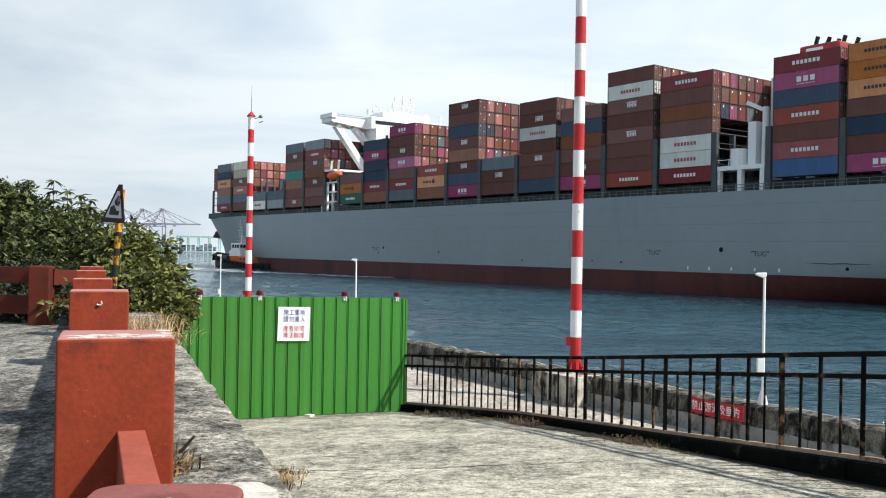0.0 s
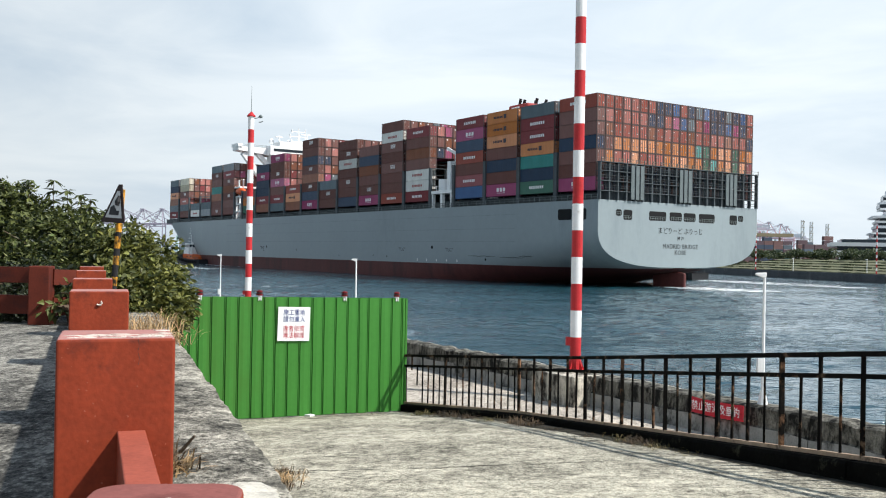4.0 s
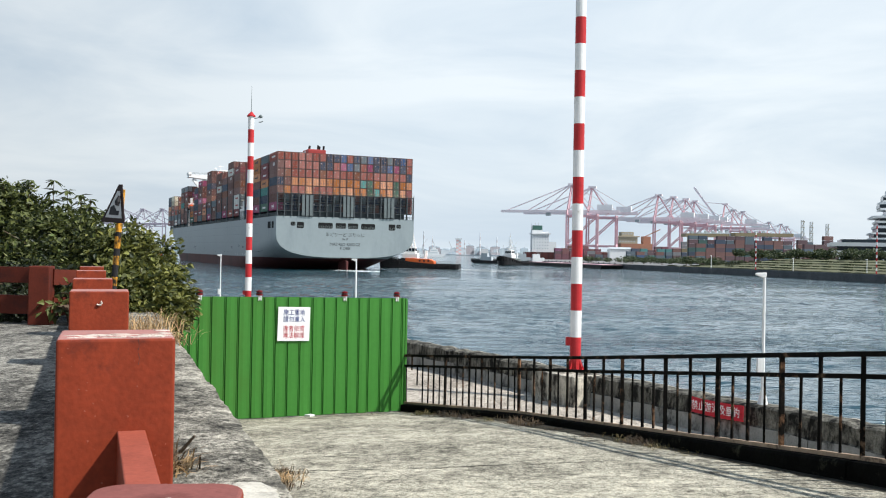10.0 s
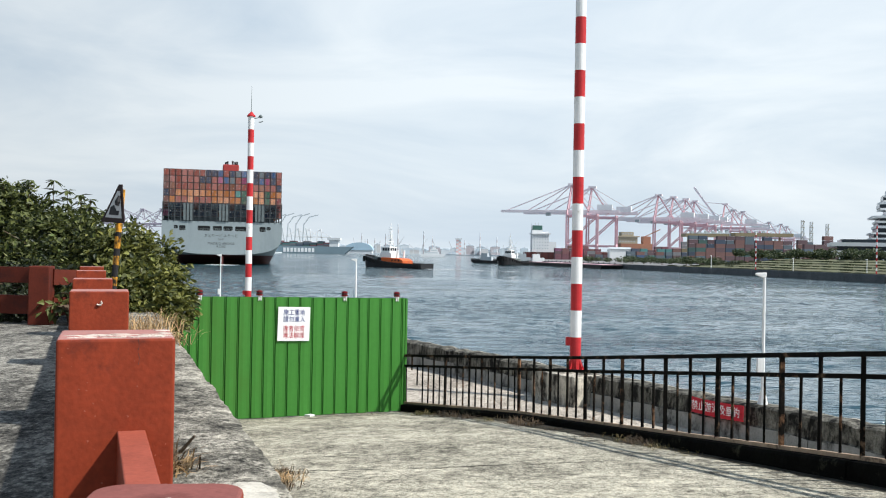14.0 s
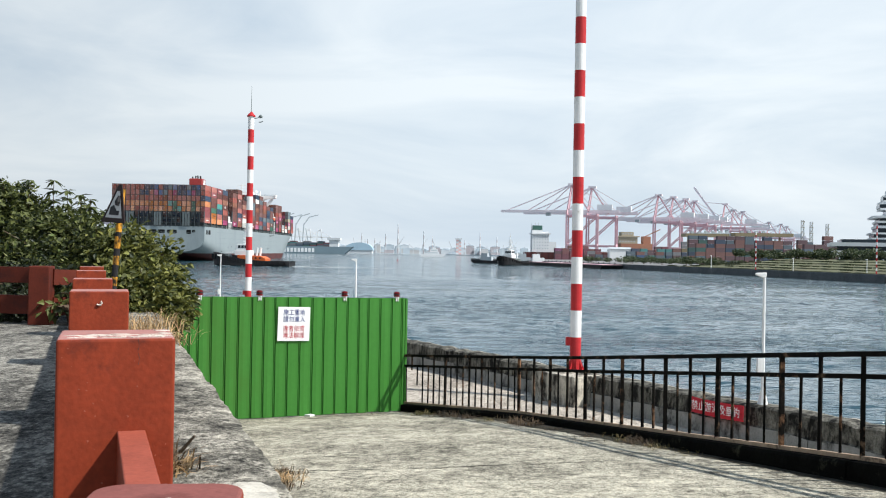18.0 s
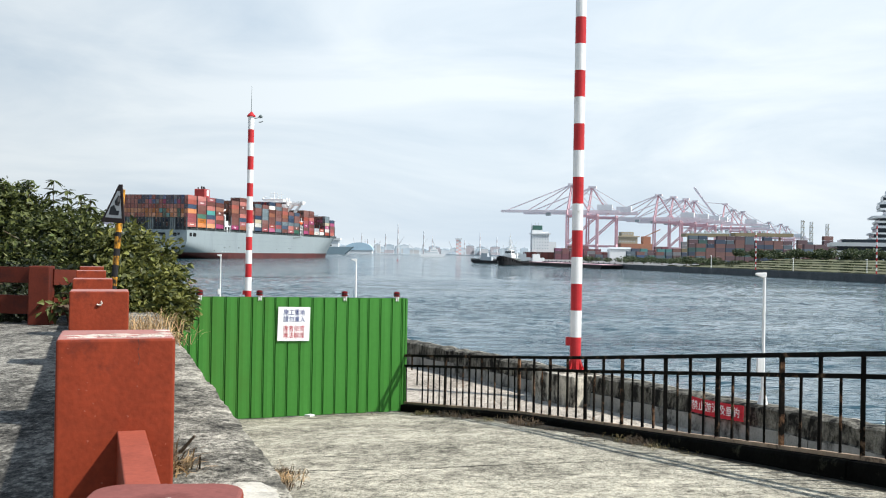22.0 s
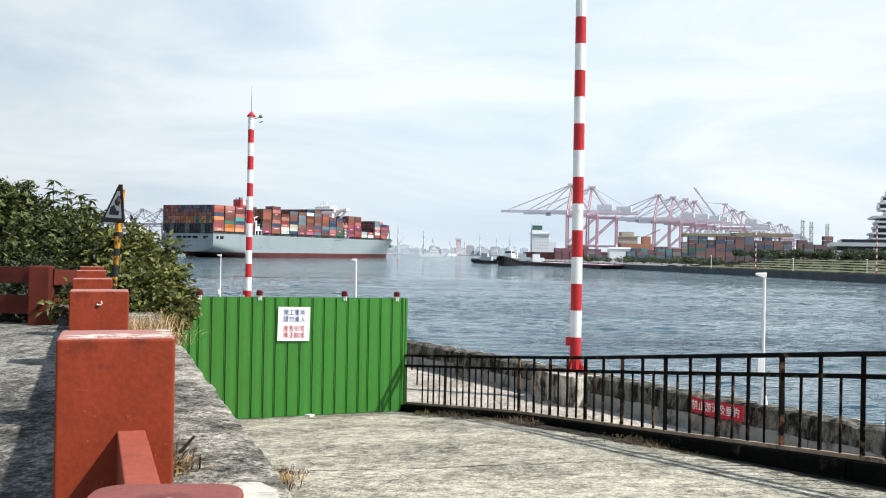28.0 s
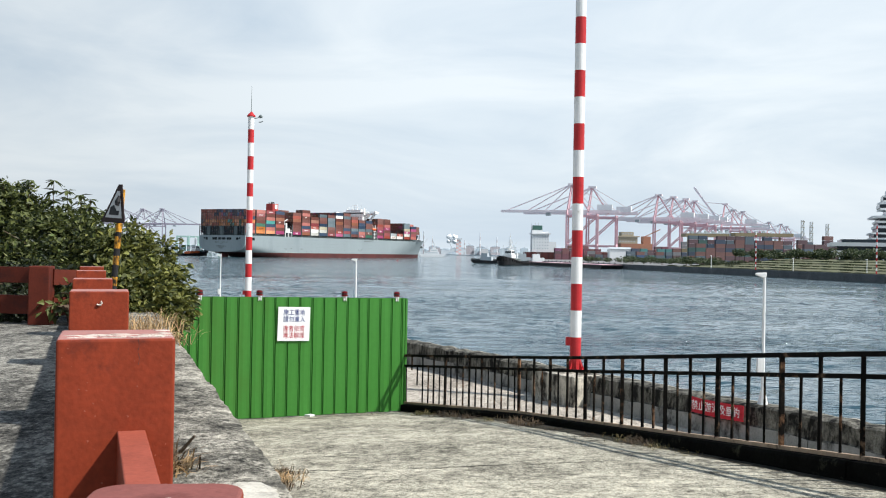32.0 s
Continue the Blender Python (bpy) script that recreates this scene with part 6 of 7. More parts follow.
# ------------------------------------------------------------------ tugs (x forward)
def build_tug(label, wash=False, house="tugorange"):
    t = thing("tugboat", label, "tugboat")
    L, Bm = 34.0, 5.4
    g = Geo()
    xs = [-17, -16, -13, -6, 2, 8, 12, 14.5, 16.2, 17]
    hw = [4.2, 4.9, 5.3, 5.4, 5.4, 5.2, 4.4, 3.2, 1.7, 0.4]
    zd = [1.7, 1.65, 1.6, 1.7, 2.3, 3.2, 3.95, 4.5, 4.9, 5.1]
    vs, n = [], len(xs)
    for x, h, z in zip(xs, hw, zd):
        k = 0.92 if x < 10 else 0.6
        for s in (1, -1):
            vs += [(x - (0.8 if x > 12 else 0), s * h * k * 0.9, -1.5), (x - (0.3 if x > 12 else 0), s * h * 0.97, 0.6), (x, s * h, z - 0.3), (x, s * h, z + 0.55), (x, s * (h - 0.25), z + 0.55), (x, s * max(h - 0.3, 0.05), z)]
    fs = []
    for i in range(n - 1):
        for s in range(2):
            for j in range(5):
                a, b = i * 12 + s * 6 + j, (i + 1) * 12 + s * 6 + j
                fs.append((b, a, a + 1, b + 1) if s == 0 else (a, b, b + 1, a + 1))
        a, b = i * 12, (i + 1) * 12
        fs.append((a + 5, a + 11, b + 11, b + 5))
    for i in (0, n - 1):
        a = i * 12
        for j in range(5):
            fs.append((a + j, a + j + 1, a + 7 + j, a + 6 + j))
    g.add(vs, fs)
    part("hull", g, M["tughull"], t, "black tug hull")
    # tyre fenders
    ty = Geo()
    for k in range(12):
        q = 6.283 * k / 12
        r = 6.283 * (k + 1) / 12
        ty.tube((0.55 * math.cos(q), 0, 0.55 * math.sin(q)), (0.55 * math.cos(r), 0, 0.55 * math.sin(r)), 0.22, n=6)
    tm = ty.mesh("tyre_fender", M["tyre"])
    for s in (1, -1):
        for i in range(13):
            x = -15 + i * 2.3
            h = float(np.interp(x, xs, hw))
            z = float(np.interp(x, xs, zd))
            part("tyre_fender", tm, None, t, T=Matrix.Translation((x, s * (h + 0.1), z - 0.45)))
    g = Geo()
    for k in range(9):
        q = -1.3 + 2.6 * k / 8
        g.tube((15.0 + 2.2 * math.cos(q), 3.0 * math.sin(q), 2.6), (15.0 + 2.2 * math.cos(q), 3.0 * math.sin(q), 4.9), 0.42, n=8)
    part("bow_fender", g, M["tyre"], t)
    g = Geo()
    g.prism([(-5.5, -3.3, 1.7), (7.0, -3.3, 2.0), (8.0, -3.3, 2.4), (7.4, -3.3, 4.4), (1.5, -3.3, 4.3), (1.5, -3.3, 1.9)][1:], (0, 6.6, 0))
    part("forward_casing", g, M["tughull"], t, "black forward casing", bevel=0.12)
    g = Geo()
    g.box(1.4, 5.4, -3.42, 3.42, 2.5, 4.42)
    part("side_casing", g, M[house], t, bevel=0.1)
    g = Geo()
    g.prism([(-6.5, -3.3, 1.7), (1.5, -3.3, 1.9), (1.5, -3.3, 4.3), (-4.5, -3.3, 4.1), (-6.5, -3.3, 3.2)], (0, 6.6, 0))
    dh = part("deckhouse", g, M[house], t, bevel=0.15)
    g = Geo()
    for s in (1, -1):
        for x in (-4.2, -2.4, -0.6):
            g.box(x - 0.35, x + 0.35, s * 3.3 - 0.04, s * 3.3 + 0.04, 3.0, 3.7)
    part("porthole", g, M["glassdark"], dh)
    g = Geo()
    g.box(0.5, 6.9, -2.6, 2.6, 4.3, 6.4)
    part("upper_house", g, M["shipwhite"], t, bevel=0.1)
    g = Geo()
    g.box(1.6, 6.4, -2.2, 2.2, 6.4, 9.0)
    wh = part("wheelhouse", g, M["shipwhite"], t, "white wheelhouse", bevel=0.15)
    g = Geo()
    for s in (1, -1):
        for x in (2.3, 3.7, 5.1):
            g.box(x - 0.5, x + 0.55, s * 2.2 - 0.05, s * 2.2 + 0.05, 7.3, 8.5)
    for y in (-1.3, 0, 1.3):
        g.box(6.35, 6.45, y - 0.5, y + 0.5, 7.3, 8.5)
        g.box(1.55, 1.65, y - 0.5, y + 0.5, 7.3, 8.5)
    part("window", g, M["glassdark"], wh)
    g = Geo()
    g.tube((3.4, 0, 9.0), (3.0, 0, 19.0), 0.22, 0.1, 8)
    for sx, sy in ((2.0, -0.9), (2.0, 0.9)):
        g.tube((sx, sy, 9.0), (2.9, sy * 0.4, 15.0), 0.14, 0.10, 6)
    for z, w in ((9.9, 2.0), (11.2, 1.8), (12.3, 1.0), (13.4, 1.5), (14.4, 0.8), (15.5, 1.0), (17.0, 0.6)):
        g.box(2.9, 3.5, -w, w, z, z + 0.2)
        g.box(2.6, 4.2, -0.2, 0.2, z - 0.7, z - 0.5)
    g.beam((3.2, 0, 14.5), (1.8, 0, 9.0), 0.15)
    part("mast", g, M["shipwhite"], t, "white lattice mast")
    for s in (1, -1):
        g = Geo()
        g.tube((-2.4, s * 2.2, 4.3), (-2.8, s * 2.2, 7.6), 0.42, 0.36, 10)
        part("exhaust", g, M["shipwhite"], t)
    g = Geo()
    g.tube((10.5, -1.6, 4.0), (10.5, 1.6, 4.0), 0.8, n=10)
    g.box(9.8, 11.2, -2.0, -1.6, 2.8, 4.7), g.box(9.8, 11.2, 1.6, 2.0, 2.8, 4.7)
    part("winch", g, M["steel2"], t)
    g = Geo()
    for x in (-15.5, -13, -10.5, -8):
        for s in (1, -1):
            g.box(x - .04, x + .04, s * 4.3 - .04, s * 4.3 + .04, 1.7, 3.2)
    for s in (1, -1):
        g.beam((-15.5, s * 4.3, 3.1), (-8, s * 4.3, 3.1), 0.07)
        g.beam((-15.5, s * 4.3, 2.6), (-8, s * 4.3, 2.6), 0.06)
    part("deck_rail", g, M["steel2"], t)
    o = part("wake_foam", foam_geo(44, 4.5, 7, 420), M["foam"], t, T=Matrix.Translation((-16, 0, 0.04)) @ Matrix.Rotation(math.pi, 4, "Z"))
    o["kind"] = "stuff"
    if wash:
        o = part("wash_foam", foam_geo(95, 9, 77, 520, grow=1.0), M["foam"], t, T=Matrix.Translation((-2, 30, 0.03)) @ Matrix.Rotation(radians(180), 4, "Z"))
        o["kind"] = "stuff"
        o = part("bow_wash", foam_geo(34, 11, 78, 900, flat=0.3, grow=1.3), M["foam"], t, T=Matrix.Translation((4, 27, 0.05)) @ Matrix.Rotation(radians(176), 4, "Z"))
        o["kind"] = "stuff"
    for s in (1, -1):
        o = part("wake_foam", foam_geo(30, 1.8, 9 + s, 160), M["foam"], t, T=Matrix.Translation((15, s * 4.6, 0.04)) @ Matrix.Rotation(math.pi - s * 0.10, 4, "Z"))
        o["kind"] = "stuff"
    return t


# ------------------------------------------------------------------ far banks
def far_tree(base, h, w, seed, n=160):
    rng = random.Random(seed)
    t = thing("tree", "dark green tree on the far bank", "tree", Matrix.Translation(base), group="trees on the far bank")
    g = Geo()
    g.tube((0, 0, -0.6), (0, 0, h * 0.5), 0.16, 0.09, 6)
    for _ in range(4):
        a = rng.uniform(0, 6.28)
        g.tube((0, 0, h * 0.35), (math.cos(a) * w * 0.4, math.sin(a) * w * 0.4, h * 0.7), 0.07, 0.03, 5)
    part("trunk", g, M["bark"], t)
    g = Geo()
    for k in range(3):
        leaf_cloud(g, (rng.uniform(-.3, .3) * w, rng.uniform(-.3, .3) * w, h * rng.uniform(0.5, 0.78)), (w * 0.42, w * 0.42, h * 0.26), n // 3, 0.75, rng, 0.8, 0.4)
    part("crown", g, M["farleaf"], t)


def sts_crane(raised=False, hazy=False):
    """Quay crane; boom along -x, legs stand on z 0."""
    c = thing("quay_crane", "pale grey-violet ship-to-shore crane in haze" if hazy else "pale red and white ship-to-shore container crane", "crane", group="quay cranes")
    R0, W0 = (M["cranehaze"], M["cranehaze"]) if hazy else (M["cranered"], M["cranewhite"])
    for x in (0, 30):
        for y in (-9, 9):
            g = Geo()
            g.beam((x, y, 0), (x, y, 46), 1.6, 1.6)
            part("leg", g, R0, c)
    for y in (-9, 9):
        g = Geo()
        g.beam((0, y, 14), (30, y, 14), 1.5, 2.0)
        g.beam((0, y, 16), (30, y, 44), 1.1, 1.1)
        g.beam((0, y, 44), (30, y, 44), 1.5, 1.8)
        part("side_frame", g, R0, c)
    for x in (0, 30):
        g = Geo()
        g.beam((x, -9, 15), (x, 9, 15), 1.4, 2.2)
        g.beam((x, -9, 45), (x, 9, 45), 1.4, 2.2)
        g.beam((x, -13, 2), (x, 13, 2), 1.8, 2.4)
        part("sill_beam", g, R0, c)
    g = Geo()
    for y in (-3.4, 3.4):
        g.beam((0, y, 48.5), (52, y, 48.5), 1.5, 2.6)
    for x in range(4, 52, 8):
        g.beam((x, -3.4, 48.5), (x, 3.4, 48.5), 0.8)
    part("girder", g, W0, c)
    tip = Vector((-68, 0, 48.5)) if not raised else Vector((-36, 0, 98))
    g = Geo()
    root = Vector((0, 0, 48.5))
    for y in (-3.4, 3.4):
        o = Vector((0, y, 0))
        g.beam(root + o, tip + o, 1.4, 2.4)
    for k in range(1, 9):
        p = root.lerp(tip, k / 8)
        g.beam(p + Vector((0, -3.4, 0)), p + Vector((0, 3.4, 0)), 0.8)
    part("boom", g, W0, c)
    apex = Vector((4, 0, 76))
    for y in (-3, 3):
        g = Geo()
        g.beam((0, y * 2.4, 46), apex + Vector((0, y * 0.6, 0)), 1.2)
        g.beam((22, y * 1.5, 48), apex + Vector((0, y * 0.6, 0)), 1.0)
        part("apex_leg", g, R0, c)
    g = Geo()
    g.box(0.5, 8.5, -3.2, 3.2, 75, 76.8)
    part("apex_head", g, W0, c)
    for y in (-2.6, 2.6):
        g = Geo()
        o = Vector((0, y, 0))
        for f in ((0.35, 0.62, 0.95) if not raised else (0.6,)):
            g.beam(apex + o, root.lerp(tip, f) + o, 0.55)
        g.beam(apex + o, Vector((50, y, 49)), 0.6)
        g.beam(apex + o, Vector((28, y, 49)), 0.5)
        part("stay", g, W0, c)
    g = Geo()
    g.box(30, 45, -4.2, 4.2, 50, 55.5)
    part("machinery_house", g, M["housegrey"], c)
    g = Geo()
    g.box(-22, -17, -2.5, 2.5, 44, 47)
    part("trolley_cab", g, M["fargrey"], c)
    return c


FARMESH = {}
# container colours blended with blue grey to paint the haze over the yard
FARBOX = {k: mat("haze_toned_yard_container_" + k, [0.42 * c + 0.58 * w for c, w in zip([min(q, 0.30) for q in v], (0.072, 0.088, 0.112))], 0.7, 0, 0.15, 0.15, 1.0, 0) for k, v in BOX.items()}


def stack_yard(x0, y0, x1, y1, z0, tiers, cols, seed, label):
    """A container stack in the yard, its boxes told apart by colour."""
    rng = random.Random(seed)
    t = thing("container_stack", label, "container stack")
    a, b = Vector((x0, y0, 0)), Vector((x1, y1, 0))
    L = (b - a).length
    ang = math.atan2(b.y - a.y, b.x - a.x)
    n = max(1, int(L / 6.4))
    for i in range(n):
        h = tiers - rng.choice((0, 0, 0, 1, 1, 2))
        T = Matrix.Translation(a + (b - a) * (i / n)) @ Matrix.Rotation(ang, 4, "Z")
        for k in range(h):
            key = rng.choice(cols)
            if key not in FARMESH:
                g = Geo()
                g.box(0, 6.05, 0, 2.44, 0, 2.5)
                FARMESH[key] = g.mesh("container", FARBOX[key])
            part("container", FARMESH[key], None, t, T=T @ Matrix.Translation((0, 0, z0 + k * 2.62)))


def build_right_bank():
    edge = [(150, 120), (132.5, 279), (118, 356), (94, 477), (70, 590), (24, 772)]
    g = Geo()
    pts = [(x, y, 2.4) for x, y in edge] + [(60, 800, 2.4), (140, 900, 2.4), (1900, 3200, 2.4), (2600, 120, 2.4)]
    g.prism(pts, (0, 0, -8))
    tagged(part("quay_ground", g, M["quaytop"]), "flat concrete harbour ground of the far bank", "ground", kind="structure")
    qw = tagged(new("quay_wall"), "dark wet quay wall along the far bank", "quay wall", kind="structure")
    for a, b in zip(edge, edge[1:]):
        A, B = Vector((*a, 0)), Vector((*b, 0))
        n = max(2, int((B - A).length / 18))
        for i in range(n):
            p, q = A.lerp(B, i / n), A.lerp(B, (i + 1) / n - 0.004)
            d = (q - p).normalized()
            s = Vector((-d.y, d.x, 0))
            if s.x > 0:
                s = -s
            g = Geo()
            g.prism([p + s * 0.6 + Vector((0, 0, -3)), p + s * 0.6 + Vector((0, 0, 2.55)), p - s * 0.8 + Vector((0, 0, 2.55)), p - s * 0.8 + Vector((0, 0, -3))], q - p)
            part("quay_block", g, M["quayface"], qw)
    # terraced lawn
    lawn = tagged(new("terraced_bank"), "dry green terraced lawn above the quay", "bank", kind="structure")
    def ln(y, inland, z):
        x = float(np.interp(y, [120, 279, 356, 477], [150, 132.5, 118, 94]))
        return Vector((x + inland, y, z))
    steps = 5
    ys = [200 + 8.5 * k for k in range(30)]
    for k in range(steps):
        g = Geo()
        i0, i1 = 7 + 5.0 * k, 7 + 5.0 * (k + 1) + 0.6
        z = 2.45 + 0.86 * (k + 1)
        for a, b in zip(ys, ys[1:]):
            fa = max(0.0, min(1.0, (452 - a) / 60))
            fb = max(0.0, min(1.0, (452 - b) / 60))
            za, zb = 2.42 + (z - 2.42) * fa, 2.42 + (z - 2.42) * fb
            ka, kb = za - 0.62 * fa, zb - 0.62 * fb
            g.add([ln(a, i0, ka), ln(a, i1, za + 0.1), ln(b, i1, zb + 0.1), ln(b, i0, kb)], [(0, 1, 2, 3)])
            g.add([ln(a, i0, ka - 1.2), ln(a, i0, ka), ln(b, i0, kb), ln(b, i0, kb - 1.2)], [(0, 1, 2, 3)])
        if k == steps - 1:
            for a, b in zip(ys, ys[1:]):
                fa = max(0.0, min(1.0, (452 - a) / 60))
                fb = max(0.0, min(1.0, (452 - b) / 60))
                za, zb = 2.42 + (z - 2.42) * fa, 2.42 + (z - 2.42) * fb
                g.add([ln(a, i1, za + 0.1), ln(a, i1 + 40, za - 0.6), ln(b, i1 + 40, zb - 0.6), ln(b, i1, zb + 0.1)], [(0, 1, 2, 3)])
        part("terrace", g, [M["lawn"], M["terrace"]], lawn)
    rng = random.Random(8)
    g = Geo()
    for k in range(200):
        y = rng.uniform(215, 445)
        i = rng.uniform(7, 31)
        st = int((i - 7) / 5)
        z = 2.42 + (0.86 * (st + 1)) * max(0.0, min(1.0, (452 - y) / 60))
        p = ln(y, 7 + 5 * st + 0.4, z)
        g.box(p.x - 0.2, p.x + 0.5, p.y - rng.uniform(1, 3.2), p.y + rng.uniform(1, 3.2), p.z - 0.1, p.z + rng.uniform(0.2, 0.45))
    tagged(part("hedge_clumps", g, M["terrace"]), "brownish low planting along the terraces", "planting", kind="stuff")
    # trees along the crest and by the yard
    for k in range(76):
        y = 215 + 230 * (k + rng.random()) / 76
        p = ln(y, rng.uniform(34, 52), 6.0)
        far_tree(p, rng.uniform(3.6, 5.6), rng.uniform(4.5, 7.5), 100 + k, 420)
    for k in range(30):
        y = rng.uniform(430, 570)
        p = Vector((float(np.interp(y, [440, 590], [101, 70])) + rng.uniform(12, 45), y, 2.4))
        far_tree(p, rng.uniform(3.0, 5.0), rng.uniform(5, 9), 200 + k, 300)
    # striped and white marker posts on the bank
    for x, y, z0, z1 in ((116.5, 348, 2.55, 16.3), (134.6, 290, 2.55, 16.6)):
        t = thing("striped_marker_pole", "slim red and white banded pole on the far bank", "pole", Matrix.Translation((x, y, z0)), group="striped poles on the far bank")
        z, i = 0, 0
        while z < z1 - z0:
            g = Geo()
            g.tube((0, 0, z), (0, 0, z + 1.0), 0.22, 0.2, 8)
            part("band", g, M["polered"] if i % 2 == 0 else M["polewhite"], t)
            z += 1.0
            i += 1
    for x, y, h in ((107.6, 385, 7.2), (124.5, 340, 6.6), (133.2, 300, 6.6), (93, 500, 6.5), (84, 560, 7)):
        t = thing("quay_lamp", "slim white lamp post on the far quay", "lamp post", Matrix.Translation((x + 3, y, 2.4)), group="lamps on the far quay")
        g = Geo()
        g.tube((0, 0, 0), (0, 0, h - 2), 0.13, 0.1, 6)
        part("post", g, M["white"], t)
        g = Geo()
        g.box(-0.5, 0.2, -0.15, 0.15, h - 2.1, h - 1.9)
        part("head", g, M["white"], t)

    # white terminal building with tower
    b = thing("terminal_building", "white terminal building with dark ribbon windows and stepped tower", "building", pose(178, 425, 2.4, 0, 0, -20))
    g = Geo()
    g.box(2, 90, 2, 40, 0, 6.3, 1), g.box(-1, 22, -1, 40, 6.3, 8.6, 0), g.box(22, 90, 2, 40, 6.3, 8.6, 1), g.box(1, 90, 1, 40, 8.6, 10.6, 1)
    g.box(-1.5, 92, -2, 41, 10.6, 12.3, 0), g.box(3, 90, 2, 38, 12.3, 13.8, 1)
    part("main_block", g, [M["farwhite"], M["glassdark"]], b)
    for z0, z1, x0, nm, m_ in ((13.8, 14.6, 15.5, "floor_band", "farwhite"), (14.6, 16.2, 16.5, "window_band", "glassdark"), (16.2, 17.0, 15.5, "floor_band", "farwhite"),
                               (17.0, 19.0, 18, "window_band", "glassdark"), (19.0, 20.2, 17.5, "floor_band", "farwhite"), (20.2, 21.4, 18.5, "window_band", "glassdark"),
                               (21.4, 22.4, 18, "floor_band", "farwhite"), (22.4, 23.6, 19, "window_band", "glassdark"), (24.6, 26.0, 22, "floor_band", "farwhite"), (26.0, 27.4, 22.5, "window_band", "glassdark")):
        g = Geo()
        g.box(x0, 60, x0 - 13, 30, z0, z1)
        part(nm, g, M[m_], b)
    g = Geo()
    g.box(16, 62, 3, 32, 23.6, 24.6)
    part("canopy", g, M["farwhite"], b)
    g = Geo()
    g.box(19.5, 50, 9, 26, 27.4, 31.2, 0), g.box(19.2, 50, 8.8, 26, 28.4, 30.0, 1), g.box(21.0, 48, 11, 24, 31.2, 34.2, 0), g.box(20.8, 46, 10.8, 24, 32.0, 33.2, 1), g.box(22.5, 40, 12, 22, 34.2, 36.6, 0), g.tube((24.0, 13, 36.5), (24.0, 13, 42), 0.25, 0.1, 6, 0)
    part("tower_top", g, [M["farwhite"], M["glassdark"]], b)
    g = Geo()
    for i in range(9):
        g.box(2 + i * 9, 2.5 + i * 9, -0.6, -0.2, 0, 6.3)
    part("column", g, M["farwhite"], b)

    # container yard
    yard = "bbcmnnusdtrsgo"
    for i, (x0, y0, x1, y1, tr, cc) in enumerate((
            (158, 600, 222, 612, 7, "nbcdnsbb"), (160, 590, 224, 598, 6, "nnbsdcbc"), (211, 555, 236, 560, 7, "bbbcsmb"), (212, 548, 238, 552, 6, "bbcsm"),
            (102, 850, 136, 856, 5, "mrrpbm"), (104, 870, 150, 880, 5, "mrbcb"), (118, 760, 150, 764, 3, "gwsb"), (150, 742, 186, 750, 4, "utsn"), (158, 800, 186, 806, 3, "uuuu"),
            (170, 690, 230, 700, 6, yard), (136, 690, 166, 696, 3, "ucnsb"), (186, 820, 260, 840, 5, "mbrcbp"), (240, 620, 300, 630, 6, yard), (140, 900, 240, 920, 4, "mrbbc"))):
        stack_yard(x0, y0, x1, y1, 2.45, tr, cc, 60 + i, "stack of containers on the far terminal, greyed for haze")
    # long yard gantries
    for x0, x1, y, z, m_ in ((166, 196, 640, 23, "craneyellow"), (200, 240, 640, 24, "craneyellow"), (178, 200, 650, 24, "fargrey")):
        t = thing("yard_gantry", "long yellow and white gantry over the container yard", "gantry crane", group="yard gantries")
        g = Geo()
        g.box(x0, x1, y, y + 13, z - 2.2, z)
        part("bridge_beam", g, M[m_], t)
        for x in (x0 + 5, x1 - 5):
            g = Geo()
            g.box(x - 0.5, x + 0.5, y + 12, y + 13.0, 2.4, z - 2.2)
            part("leg", g, M[m_], t)
        for i in range(4):
            g = Geo()
            g.box(x0 + 4 + i * 5, x0 + 6 + i * 5, y + 1, y + 2.6, z, z + 1.4)
            part("hoist", g, M["fargrey"], t)
    for x, y, h in ((246, 640, 31), (252, 640, 30), (267, 650, 29)):
        t = thing("lattice_tower", "slim pale lattice tower over the yard", "tower", Matrix.Translation((x, y, 2.4)), group="lattice towers")
        g = Geo()
        for sx in (-1, 1):
            for sy in (-1, 1):
                g.beam((sx, sy, 0), (sx * .7, sy * .7, h), 0.3)
        part("frame", g, M["fargrey"], t)
        g = Geo()
        for z in range(2, h, 4):
            g.beam((-1, -1, z), (1, -1, z + 4 if z + 4 < h else h), 0.2)
            g.box(-1, 1, -1, 1, z, z + 0.2)
        part("bracing", g, M["craneyellow"], t)
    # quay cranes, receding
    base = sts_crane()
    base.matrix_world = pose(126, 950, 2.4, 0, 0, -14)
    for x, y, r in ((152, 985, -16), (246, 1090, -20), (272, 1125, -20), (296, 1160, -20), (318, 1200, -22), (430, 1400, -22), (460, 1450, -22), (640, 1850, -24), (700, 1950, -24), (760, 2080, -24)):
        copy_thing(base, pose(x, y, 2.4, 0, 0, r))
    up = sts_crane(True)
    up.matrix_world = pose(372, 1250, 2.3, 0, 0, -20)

    # moored freighter with white superstructure
    f = thing("moored_freighter", "moored freighter with a white superstructure and dark funnel", "ship", pose(96, 900, 0))
    g = Geo()
    g.prism([(-16, -10, -1), (60, -10, -1), (66, -10, 9), (-18, -10, 9)], (0, 20, 0))
    part("hull", g, M["boot"], f)
    g = Geo()
    g.box(-11, 5, -9, 9, 9, 26), g.box(5, 12, -8, 8, 9, 19), g.box(-12, 6.5, -10, 10, 26, 27.2), g.box(-11, -1, -8, 8, 27.2, 30.0), g.box(-1, 5, -6, 6, 27.2, 28.6)
